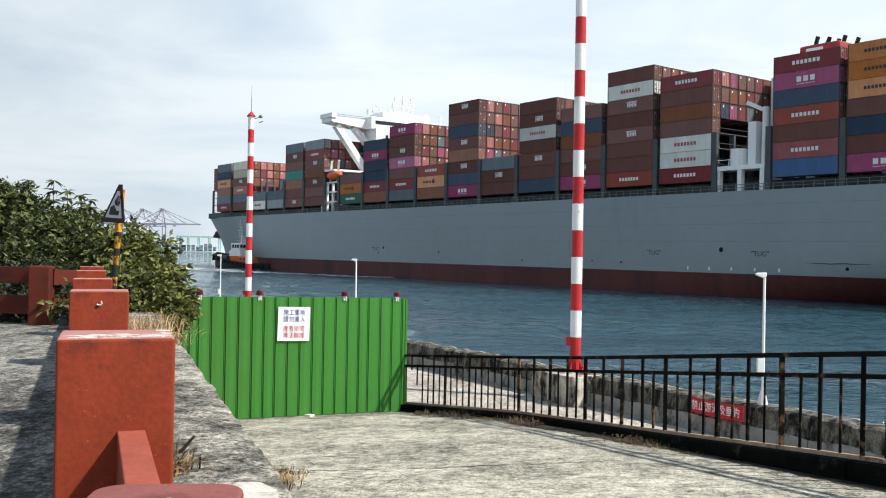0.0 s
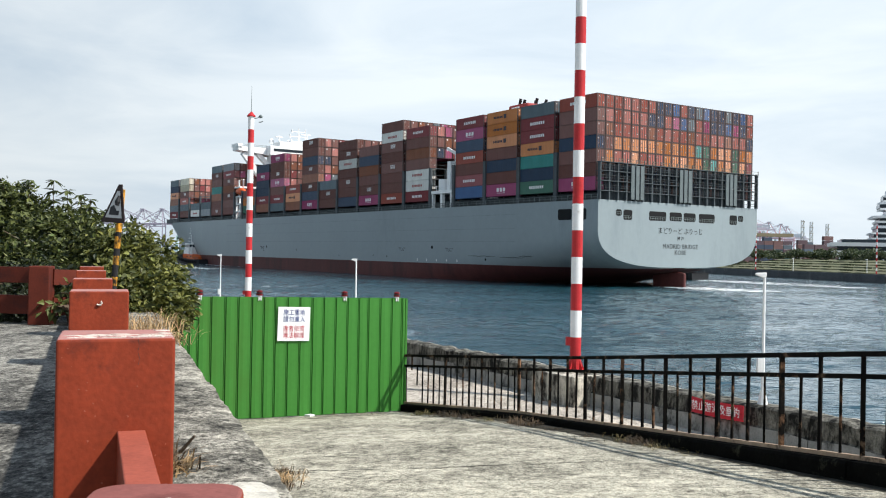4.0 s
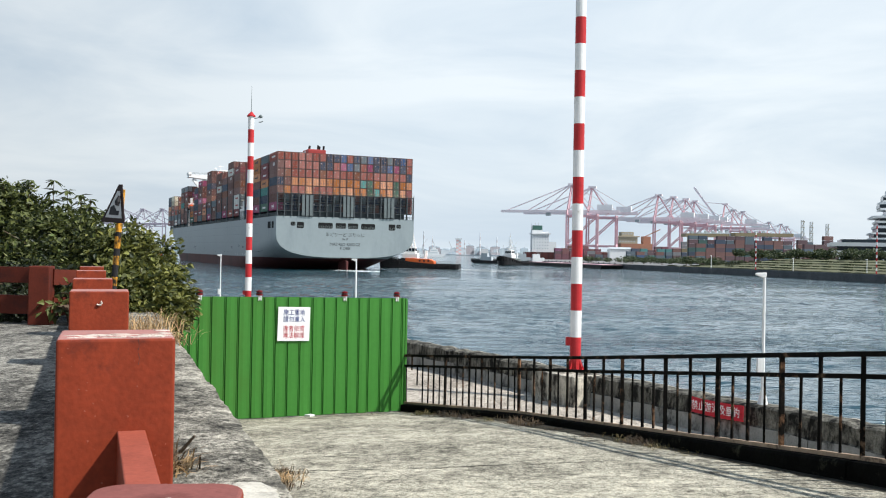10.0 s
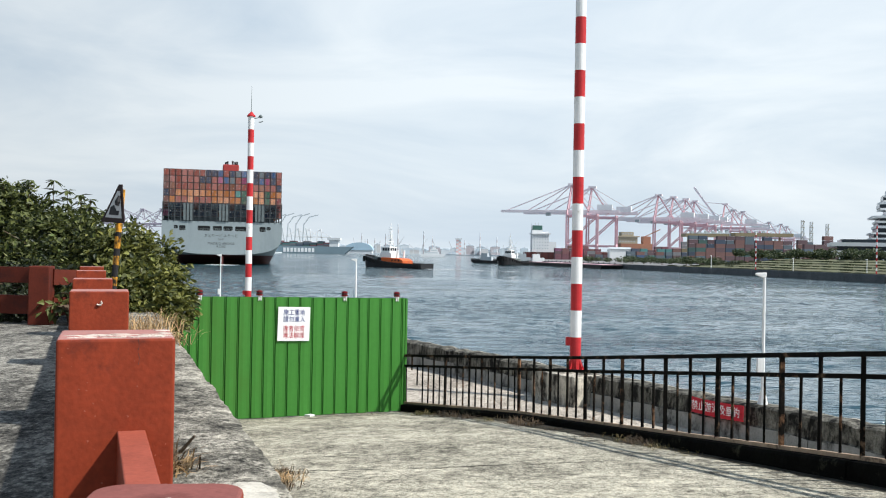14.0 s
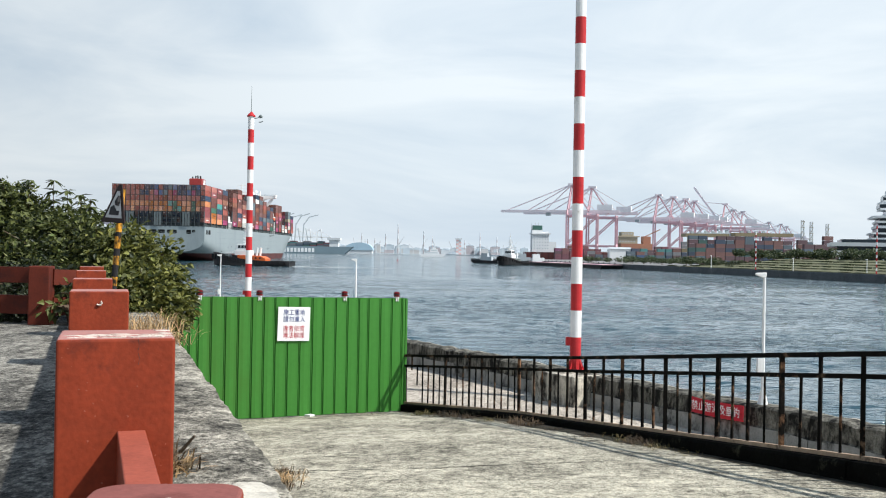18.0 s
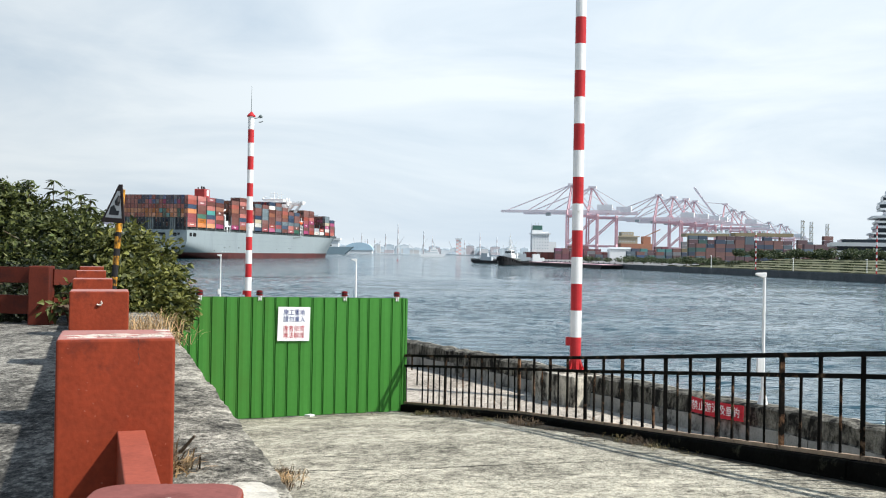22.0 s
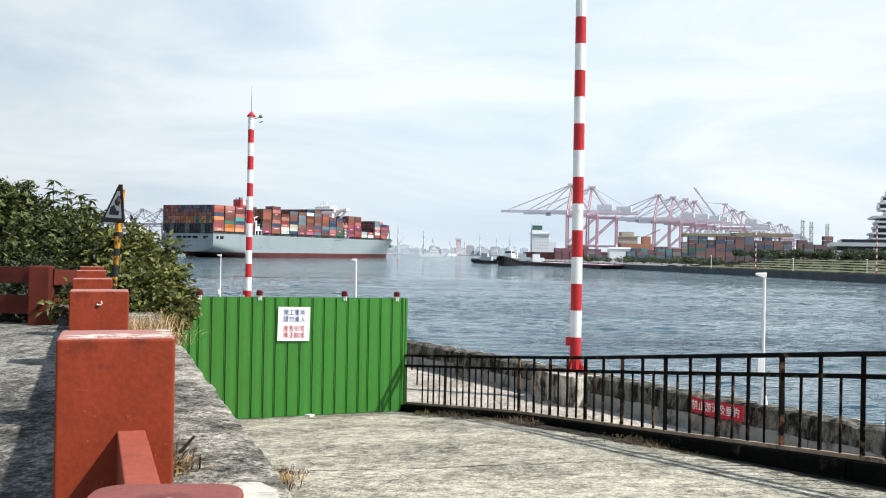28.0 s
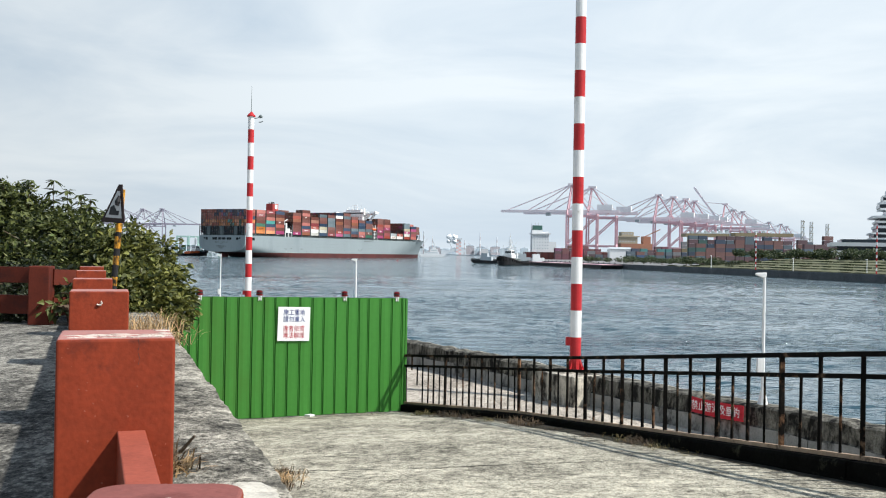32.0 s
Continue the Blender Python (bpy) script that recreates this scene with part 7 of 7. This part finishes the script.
    s = part("superstructure", g, M["farwhite"], f)
    g = Geo()
    for z in range(12, 27, 3):
        for x in (-9.5, -6.8, -4.2, -1.6, 1.0, 3.4):
            g.box(x, x + 0.9, -9.1, -8.9, z, z + 0.9)
    part("window", g, M["fargrey"], s)
    g = Geo()
    g.box(-10, -1, -4, 4, 30.0, 34.5)
    part("funnel", g, M["seagreen"], f, "dark green funnel")
    g = Geo()
    for x in (-11, -7.5, -4.5):
        g.tube((x, 0, 29), (x, 0, 37.5), 0.25, 0.15, 6)
    part("mast", g, M["fargrey"], f)
    # ship behind with buff superstructure
    f = thing("moored_ship", "moored ship with buff and orange upperworks behind the stacks", "ship", pose(190, 1000, 0))
    for nm, x0, x1, y0, y1, z0, z1, mm in (("hold_block", 0, 34, 0, 20, 2, 20, "orangefar"), ("deckhouse", -2, 18, 0, 18, 20, 27, "buff"), ("bridge_deck", -3, 20, -1, 19, 27, 28.2, "buff"),
                                           ("wheelhouse", 1, 14, 1, 17, 28.2, 32.5, "buff"), ("crane_house", 25, 33, 4, 16, 20, 28, "orangefar")):
        g = Geo()
        g.box(x0, x1, y0, y1, z0, z1)
        ob = part(nm, g, M[mm], f)
        if nm in ("deckhouse", "wheelhouse"):
            for k in range(int((x1 - x0) / 3)):
                w = Geo()
                w.box(x0 + 0.8 + 3 * k, x0 + 2.2 + 3 * k, y0 - 0.08, y0 + 0.02, z0 + 1.6, z0 + 3.0)
                part("window", w, M["fargrey"], ob)
    g = Geo()
    g.beam((28, 8, 28), (44, 8, 36), 0.9, 0.9)
    part("jib", g, M["orangefar"], f)
    # white shed
    t = thing("shed", "white rectangular shed near the quay", "shed", pose(133, 745, 2.4))
    g = Geo()
    g.box(0, 17, 0, 10, 0, 9.5)
    part("wall", g, M["farwhite"], t)
    g = Geo()
    g.prism([(-0.5, -0.5, 9.5), (17.5, -0.5, 9.5), (17.5, 5, 11), (-0.5, 5, 11)], (0, 0, 0.3))
    part("roof", g, M["fargrey"], t)
    # moored tug and barge at the pier
    tg = build_tug("moored black tugboat with white wheelhouse at the far pier", house="steel2")
    tg.matrix_world = pose(41.5, 560, 0, 0, 0, 243)
    for o in [o for o in tg.children if o.name.startswith("wake_foam")]:
        bpy.data.objects.remove(o)
    b = thing("barge", "long flat dark barge with a red deck along the pier", "barge", pose(72, 530, 0, 0, 0, 104))
    g = Geo()
    g.prism([(-55, -6, -1), (55, -6, -1), (59, -6, 2.0), (-59, -6, 2.0)], (0, 12, 0))
    part("hull", g, M["tughull"], b)
    g = Geo()
    g.box(-56, 56, -5.6, 5.6, 2.0, 2.25)
    part("deck", g, M["cranered"], b)
    g = Geo()
    for x in range(-50, 54, 7):
        g.box(x, x + 0.5, -5.4, -4.9, 2.2, 3.2)
    part("bollard", g, M["black"], b)
    for k, (x, y) in enumerate(((30, 640), (46, 655), (56, 640), (62, 610))):
        w = thing("workboat", "small pale workboat moored at the pier", "boat", pose(x, y, 0, 0, 0, 160 + 9 * k))
        g = Geo()
        g.prism([(-9, -2.5, -0.5), (8, -2.5, -0.5), (11, -2.5, 2.4), (-10, -2.5, 1.8)], (0, 5, 0))
        part("hull", g, M["tughull"], w)
        g = Geo()
        g.box(-4, 4, -2, 2, 1.9, 4.6), g.box(-1, 3.5, -1.6, 1.6, 4.6, 7.0)
        part("cabin", g, M["farwhite"] if k % 2 else M["fargrey"], w)
        g = Geo()
        g.tube((0, 0, 7), (0, 0, 12), 0.15, 0.08, 6)
        part("mast", g, M["fargrey"], w)
    p = tagged(new("pier"), "low dark pier at the harbour mouth", "pier", kind="structure")
    g = Geo()
    g.prism([(24, 772, 1.8), (60, 805, 1.8), (100, 640, 1.8), (74, 600, 1.8)][::-1], (0, 0, -5))
    part("pier_block", g, M["quayface"], p)


M["seagreen"] = mat("dark_green_funnel", (0.05, 0.12, 0.10), 0.6, 0, 0.1, 0.3, 2, 0)
M["buff"] = mat("buff_upperworks", (0.40, 0.36, 0.27), 0.6, 0, 0.1, 0.1, 1, 0)
M["orangefar"] = mat("faded_orange_steel", (0.36, 0.18, 0.12), 0.6, 0, 0.12, 0.1, 1, 0)


def build_far_shore():
    # hazy hills and low city
    g = Geo()
    vs = []
    n = 120
    for i in range(n + 1):
        a = -1700 + 3400 * i / n
        h = 26 + 16 * noise.noise(Vector((i * 0.11, 2, 0))) + 8 * noise.noise(Vector((i * 0.5, 7, 0)))
        h += 10 * math.exp(-((a + 560) / 200) ** 2)
        vs += [(a, 4300, -2), (a, 4330, max(6, h))]
    g.add(vs, [(2 * i, 2 * i + 2, 2 * i + 3, 2 * i + 1) for i in range(n)])
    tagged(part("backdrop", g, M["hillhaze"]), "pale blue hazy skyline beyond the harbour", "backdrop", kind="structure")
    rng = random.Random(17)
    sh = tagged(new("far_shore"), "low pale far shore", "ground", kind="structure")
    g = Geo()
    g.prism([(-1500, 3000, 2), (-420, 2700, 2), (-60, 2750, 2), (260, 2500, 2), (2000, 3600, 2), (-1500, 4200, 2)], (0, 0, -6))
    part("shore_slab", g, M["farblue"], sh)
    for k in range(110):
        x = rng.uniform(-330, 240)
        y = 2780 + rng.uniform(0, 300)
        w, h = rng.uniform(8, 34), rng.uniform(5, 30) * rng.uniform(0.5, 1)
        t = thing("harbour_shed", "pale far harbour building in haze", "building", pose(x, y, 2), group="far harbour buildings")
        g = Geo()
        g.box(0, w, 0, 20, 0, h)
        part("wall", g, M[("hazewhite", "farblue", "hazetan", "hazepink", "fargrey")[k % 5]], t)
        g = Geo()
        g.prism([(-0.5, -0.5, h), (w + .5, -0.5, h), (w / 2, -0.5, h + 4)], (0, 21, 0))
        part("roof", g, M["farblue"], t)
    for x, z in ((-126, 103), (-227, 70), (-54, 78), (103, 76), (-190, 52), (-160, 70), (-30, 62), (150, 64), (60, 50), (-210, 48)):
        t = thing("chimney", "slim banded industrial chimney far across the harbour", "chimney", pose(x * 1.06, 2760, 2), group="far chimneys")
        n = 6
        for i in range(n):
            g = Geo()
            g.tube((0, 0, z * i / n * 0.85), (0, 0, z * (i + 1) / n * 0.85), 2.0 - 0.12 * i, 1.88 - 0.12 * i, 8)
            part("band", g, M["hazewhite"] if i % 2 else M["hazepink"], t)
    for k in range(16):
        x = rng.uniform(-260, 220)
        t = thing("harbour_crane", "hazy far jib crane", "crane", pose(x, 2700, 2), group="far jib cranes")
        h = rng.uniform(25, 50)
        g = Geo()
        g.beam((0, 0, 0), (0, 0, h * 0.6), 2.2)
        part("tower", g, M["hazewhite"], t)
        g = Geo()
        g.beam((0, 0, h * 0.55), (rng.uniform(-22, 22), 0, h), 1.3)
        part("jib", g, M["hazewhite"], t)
    # dome-roofed pale blue shed behind the moored ship
    t = thing("dome_shed", "pale blue dome-roofed bulk shed on the far quay", "shed", pose(-214, 2050, 2))
    g = Geo()
    g.box(0, 58, 0, 40, 0, 7)
    part("wall", g, M["hazewhite"], t)
    g = Geo()
    g.prism([(29 + 31 * math.cos(math.pi * k / 14), -1, 7 + 17 * math.sin(math.pi * k / 14) ** 0.9) for k in range(15)], (0, 42, 0))
    part("roof", g, M["domeblue"], t)
    # red and white chequered tower
    t = thing("chequered_tower", "red and white chequered harbour tower in haze", "tower", pose(38, 2720, 2))
    for i in range(8):
        for j in range(2):
            g = Geo()
            g.box(j * 7.5, j * 7.5 + 7.5, 0, 15, i * 5.4, i * 5.4 + 5.4)
            part("panel", g, M["hazered"] if (i + j) % 2 else M["hazewhite"], t)
    g = Geo()
    g.prism([(-2, -2, 43.2), (17, -2, 43.2), (17, 17, 43.2), (-2, 17, 43.2)], (0, 0, 4.5))
    part("cabin", g, M["hazewhite"], t)
    # white ferry
    f = thing("ferry", "white ferry crossing the far harbour", "ferry", pose(-16, 1480, 0))
    g = Geo()
    g.prism([(-19, -5, 0), (17, -5, 0), (21, -5, 4.5), (-20, -5, 4)], (0, 10, 0))
    part("hull", g, M["farwhite"], f)
    g = Geo()
    g.box(-14, 10, -4, 4, 4, 8), g.box(-4, 8, -3.5, 3.5, 8, 12), g.box(0, 5, -2, 2, 12, 15)
    h = part("superstructure", g, M["farwhite"], f)
    g = Geo()
    g.box(-13, 9, -4.1, -3.9, 5.5, 6.8), g.box(-3, 7, -3.6, -3.4, 9.5, 10.6)
    part("window", g, M["farblue"], h)
    # moored green-grey container ship on the left shore
    e = thing("moored_container_ship", "green-grey moored container ship with deck cranes", "ship", pose(-300, 1900, 0, 0, 0, 0))
    g = Geo()
    g.prism([(-60, -16, -1), (100, -16, -1), (118, -16, 15), (-64, -16, 15)], (0, 32, 0))
    part("hull", g, M["seahull"], e)
    g = Geo()
    for i in range(9):
        g.box(-22 + i * 7.2, -17 + i * 7.2, -16.3, -16.0, 3.0, 11.5)
    part("hull_mark", g, M["farwhite"], e)
    g = Geo()
    g.box(70, 88, -14, 14, 15, 30), g.box(66, 92, -16, 16, 28, 33)
    part("superstructure", g, M["hazewhite"], e)
    g = Geo()
    for k, x in enumerate((-52, -38, -24, -10, 4, 18, 32, 46, 58)):
        for j in range(3 + k % 2):
            g = Geo()
            g.box(x, x + 12.5, -15, 15, 15 + 2.7 * j, 17.6 + 2.7 * j)
            part("deck_container", g, FARBOX["bsmtnsgd"[(k * 3 + j * 5) % 8]], e)
    for k in range(5):
        c = thing("raised_boom_crane", "slim grey quay crane with a raised boom", "crane", pose(-372 + 17 * k, 2010, 2), group="raised boom cranes")
        g = Geo()
        g.beam((0, 0, 0), (4, 0, 62), 2.2)
        part("tower", g, M["fargrey"], c)
        g = Geo()
        g.beam((18, 0, 0), (8, 0, 52), 1.8)
        part("back_leg", g, M["fargrey"], c)
        g = Geo()
        g.beam((4, 0, 60), (15, 0, 76 + 2 * (k % 2)), 2.0)
        g.beam((15, 0, 76 + 2 * (k % 2)), (34, 0, 81 + 3 * (k % 2)), 1.9)
        part("boom", g, M["fargrey"], c)
    for k in range(3):
        c = thing("a_frame_crane", "white quay crane with a low lattice frame", "crane", pose(-318 + 22 * k, 2040 + 14 * k, 2), group="white low cranes")
        for sx in (-9, 9):
            g = Geo()
            g.beam((sx, 0, 0), (sx * 0.3, 0, 52), 2.4)
            part("leg", g, M["farwhite"], c)
        g = Geo()
        g.beam((-26, 0, 34), (26, 0, 34), 2.4)
        part("girder", g, M["farwhite"], c)
        g = Geo()
        g.beam((-3, 0, 51), (24, 0, 35), 1.2)
        g.beam((3, 0, 51), (-24, 0, 35), 1.2)
        part("stay", g, M["farwhite"], c)
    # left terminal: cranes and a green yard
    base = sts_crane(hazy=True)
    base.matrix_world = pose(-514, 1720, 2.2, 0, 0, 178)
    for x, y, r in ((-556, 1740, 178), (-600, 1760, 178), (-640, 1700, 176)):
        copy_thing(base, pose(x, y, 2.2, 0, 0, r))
    g = Geo()
    g.prism([(-1500, 1560, 2.2), (-400, 1620, 2.2), (-320, 1900, 2.2), (-380, 2700, 2.2), (-1500, 3000, 2.2)], (0, 0, -6))
    part("shore_slab", g, M["fargrey"], sh)
    for k in range(7):
        t = thing("green_gantry", "pale green yard gantry on the far terminal", "gantry crane", pose(-480 + 16 * k, 1680 + 12 * k, 2.2), group="green yard gantries")
        g = Geo()
        g.box(0, 24, 0, 3, 24, 27)
        part("bridge_beam", g, M["greenfar"], t)
        for x in (1, 23):
            g = Geo()
            g.box(x - 1, x + 1, 0, 3, 0, 24)
            part("leg", g, M["greenfar"], t)
    for i in range(4):
        stack_yard(-520 + 30 * i, 1650, -490 + 30 * i, 1655, 2.2, 5, "gstwdg", 90 + i, "hazy stack of containers on the far terminal")
    # buoy
    b = thing("buoy", "small red channel buoy", "buoy", pose(-34, 700, 0))
    g = Geo()
    g.lathe((0, 0, 0), [(0.7, -0.4), (0.75, 0.35), (0.3, 0.55), (0.18, 1.5), (0.06, 1.7)], 10)
    part("body", g, M["shipred"], b)


# skyline and far-shore tones with the haze painted into their base colour
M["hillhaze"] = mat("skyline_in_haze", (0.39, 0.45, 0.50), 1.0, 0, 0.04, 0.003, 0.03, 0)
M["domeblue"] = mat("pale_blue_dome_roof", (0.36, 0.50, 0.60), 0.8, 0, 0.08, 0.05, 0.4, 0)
M["hazered"] = mat("red_panel_in_haze", (0.62, 0.40, 0.38), 0.9, 0, 0.06, 0.05, 0.4, 0)
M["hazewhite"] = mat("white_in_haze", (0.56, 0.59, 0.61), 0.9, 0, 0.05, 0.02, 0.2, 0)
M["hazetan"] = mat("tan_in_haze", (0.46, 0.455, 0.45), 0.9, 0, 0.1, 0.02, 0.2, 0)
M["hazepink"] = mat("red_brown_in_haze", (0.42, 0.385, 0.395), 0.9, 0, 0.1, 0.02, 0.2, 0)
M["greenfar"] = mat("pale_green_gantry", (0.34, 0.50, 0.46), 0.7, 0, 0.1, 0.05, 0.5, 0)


TUG_PATH = [(114.9, 206.7), (102.4, 227.5), (89.9, 247.7), (77.5, 268.5), (66, 292), (54.5, 315), (41.7, 335), (25.6, 350), (12.1, 370)]


def build_tug_trail():
    """Rags of foam that the passing tug leaves, one patch for each second of its way."""
    out = []
    for k, (a, b) in enumerate(zip(TUG_PATH, TUG_PATH[1:])):
        L = math.hypot(b[0] - a[0], b[1] - a[1])
        g = foam_geo(L * 1.1, 6.5, 300 + k, 240, grow=0.85)
        ob = part("wake_foam", g, M["foam"])
        tagged(ob, "broken white wake foam left behind the tug", "foam", group="patches of tug wake", kind="stuff")
        out.append((ob, k, a, math.degrees(math.atan2(b[1] - a[1], b[0] - a[0]))))
    return out


def build_steam():
    """White steam in rigid puffs, far behind the ferry."""
    rng = random.Random(2)
    out = []
    for k in range(7):
        bm = bmesh.new()
        bmesh.ops.create_icosphere(bm, subdivisions=3, radius=1.0)
        for v in bm.verts:
            v.co *= 1 + 0.35 * noise.noise(v.co * 1.7 + Vector((k * 5, 0, 0))) + 0.15 * noise.noise(v.co * 4.5)
        me = bpy.data.meshes.new("steam_puff")
        bm.to_mesh(me)
        bm.free()
        me.materials.append(M["smoke"])
        me.polygons.foreach_set("use_smooth", [True] * len(me.polygons))
        me.transform(Matrix.Scale(rng.uniform(3, 6.5), 4))
        ob = tagged(new("steam_puff", me), "soft white puff of steam drifting up", "steam", group="steam puffs")
        out.append((ob, rng.uniform(-12, 12), rng.uniform(0, 20)))
    return out


# ------------------------------------------------------------------ build
build_ground()
build_seawall()
build_guardrails()
build_hoarding()
build_railing()
build_poles()
build_plants()
ship = build_ship()
tug_a = build_tug("black-hulled tugboat with orange deckhouse and white wheelhouse, under way")
tug_b = build_tug("black-hulled tugboat with orange deckhouse working at the ship's bow", wash=True)
build_right_bank()
build_far_shore()
trail = build_tug_trail()
puffs = build_steam()


# ------------------------------------------------------------------ motion over time
def motions():
    walk(ship, [(t, pose(x, y, 0, 0, 0, h)) for t, x, y, h in (
        (0, 108.4, 131.2, 126.31), (1, 95.8, 152.0, 126.26), (2, 82.9, 172.1, 125.99), (3, 68.2, 191.0, 124.94), (4, 53.7, 209.8, 123.44), (5, 40.3, 230.9, 122.52),
        (6, 25.7, 252.6, 121.47), (7, 10.9, 272.5, 119.61), (8, -3.6, 292.3, 118.08), (9, -18.9, 312.7, 115.90), (10, -34.4, 333.5, 113.49), (11, -49.8, 353.6, 111.16),
        (12, -65.8, 373.1, 108.38), (13, -81.6, 390.4, 106.1), (14, -96.3, 407.9, 104.5), (15, -110.9, 428.3, 101.4), (16, -126.1, 451.0, 97.24), (17, -141.4, 476.5, 92.95),
        (18, -154.4, 504.1, 89.81), (19, -164.6, 530.7, 86.68), (20, -174.1, 555.8, 83.54), (21, -182.3, 579.7, 80.81), (22, -189.2, 603.8, 77.94), (23, -194.7, 627.5, 75.23),
        (24, -198.1, 649.0, 73.39), (25, -200.0, 669.6, 71.35), (26, -201.4, 691.5, 69.32), (27, -202.1, 715.2, 67.54), (28, -202.5, 738.6, 66.03), (29, -201.9, 761.0, 64.49),
        (30, -199.7, 780.2, 63.12), (31, -196.0, 795.4, 62.11), (32, -191.0, 806.3, 61.86))])
    walk(tug_a, [(t, pose(x, y, 0, 0, 0, h)) for t, x, y, h in (
        (0, 114.9, 206.7, 128), (1, 102.4, 227.5, 128), (2, 89.9, 247.7, 128), (3, 77.5, 268.5, 128), (4, 66, 292.0, 130), (5, 54.5, 315, 134), (6, 41.7, 335, 140), (7, 25.6, 350, 148),
        (8, 12.1, 370, 156), (9, -0.9, 385, 164), (10, -9.7, 390, 172), (11, -14.7, 392, 172), (12, -17.4, 393, 160), (13, -18.8, 394, 148), (14, -19.8, 395, 142), (14.5, -20.6, 396, 141),
        (15.5, -28.0, 395, 150), (16.5, -41.7, 392, 168), (17, -52.6, 388, 180), (17.5, -64.7, 386, 182), (18, -78.9, 388, 172), (18.3, -91.5, 394, 158), (18.6, -102.2, 405, 142),
        (19, -120.2, 430, 128), (20, -156.5, 480, 118), (22, -194.5, 565, 106), (26, -218.4, 640, 98), (32, -240.1, 710, 90))])
    walk(tug_b, [(t, pose(x + 3.2, y, 0, 0, 0, h)) for t, x, y, h in (
        (0, -73, 333, 140), (1, -85.3, 350, 138), (2, -95.9, 372, 134), (3, -104.8, 392, 128), (3.5, -108.7, 402, 126), (5, -121, 432, 123), (8, -144, 477, 119), (12, -168.5, 512, 113),
        (16, -191, 541, 104), (20, -225, 640, 96), (24, -240, 720, 88), (28, -240, 800, 76), (30, -236, 825, 66), (32, -229, 843, 58))])
    # the foam wells up as the tug passes and dissolves some seconds later
    for ob, k, (x, y), a in trail:
        rows = [(0, 0.03 if k == 0 else -0.9)]
        if k:
            rows += [(k + 0.4, -0.9), (k + 1.2, 0.03)]
        rows += [(k + 2.8, 0.03), (k + 4.6, -0.12), (32, -0.9)]
        walk(ob, [(t, pose(x, y, z, 0, 0, a)) for t, z in rows])
    for ob, dx, dz in puffs:
        up = [(0, -60), (26, -46), (28, -14), (29, 10), (30, 24), (31, 30), (32, 34)]
        walk(ob, [(t, pose(18 + dx * (0.4 + 0.018 * t), 2300, z + dz, 0, 0, 0.4 * t)) for t, z in up])


motions()
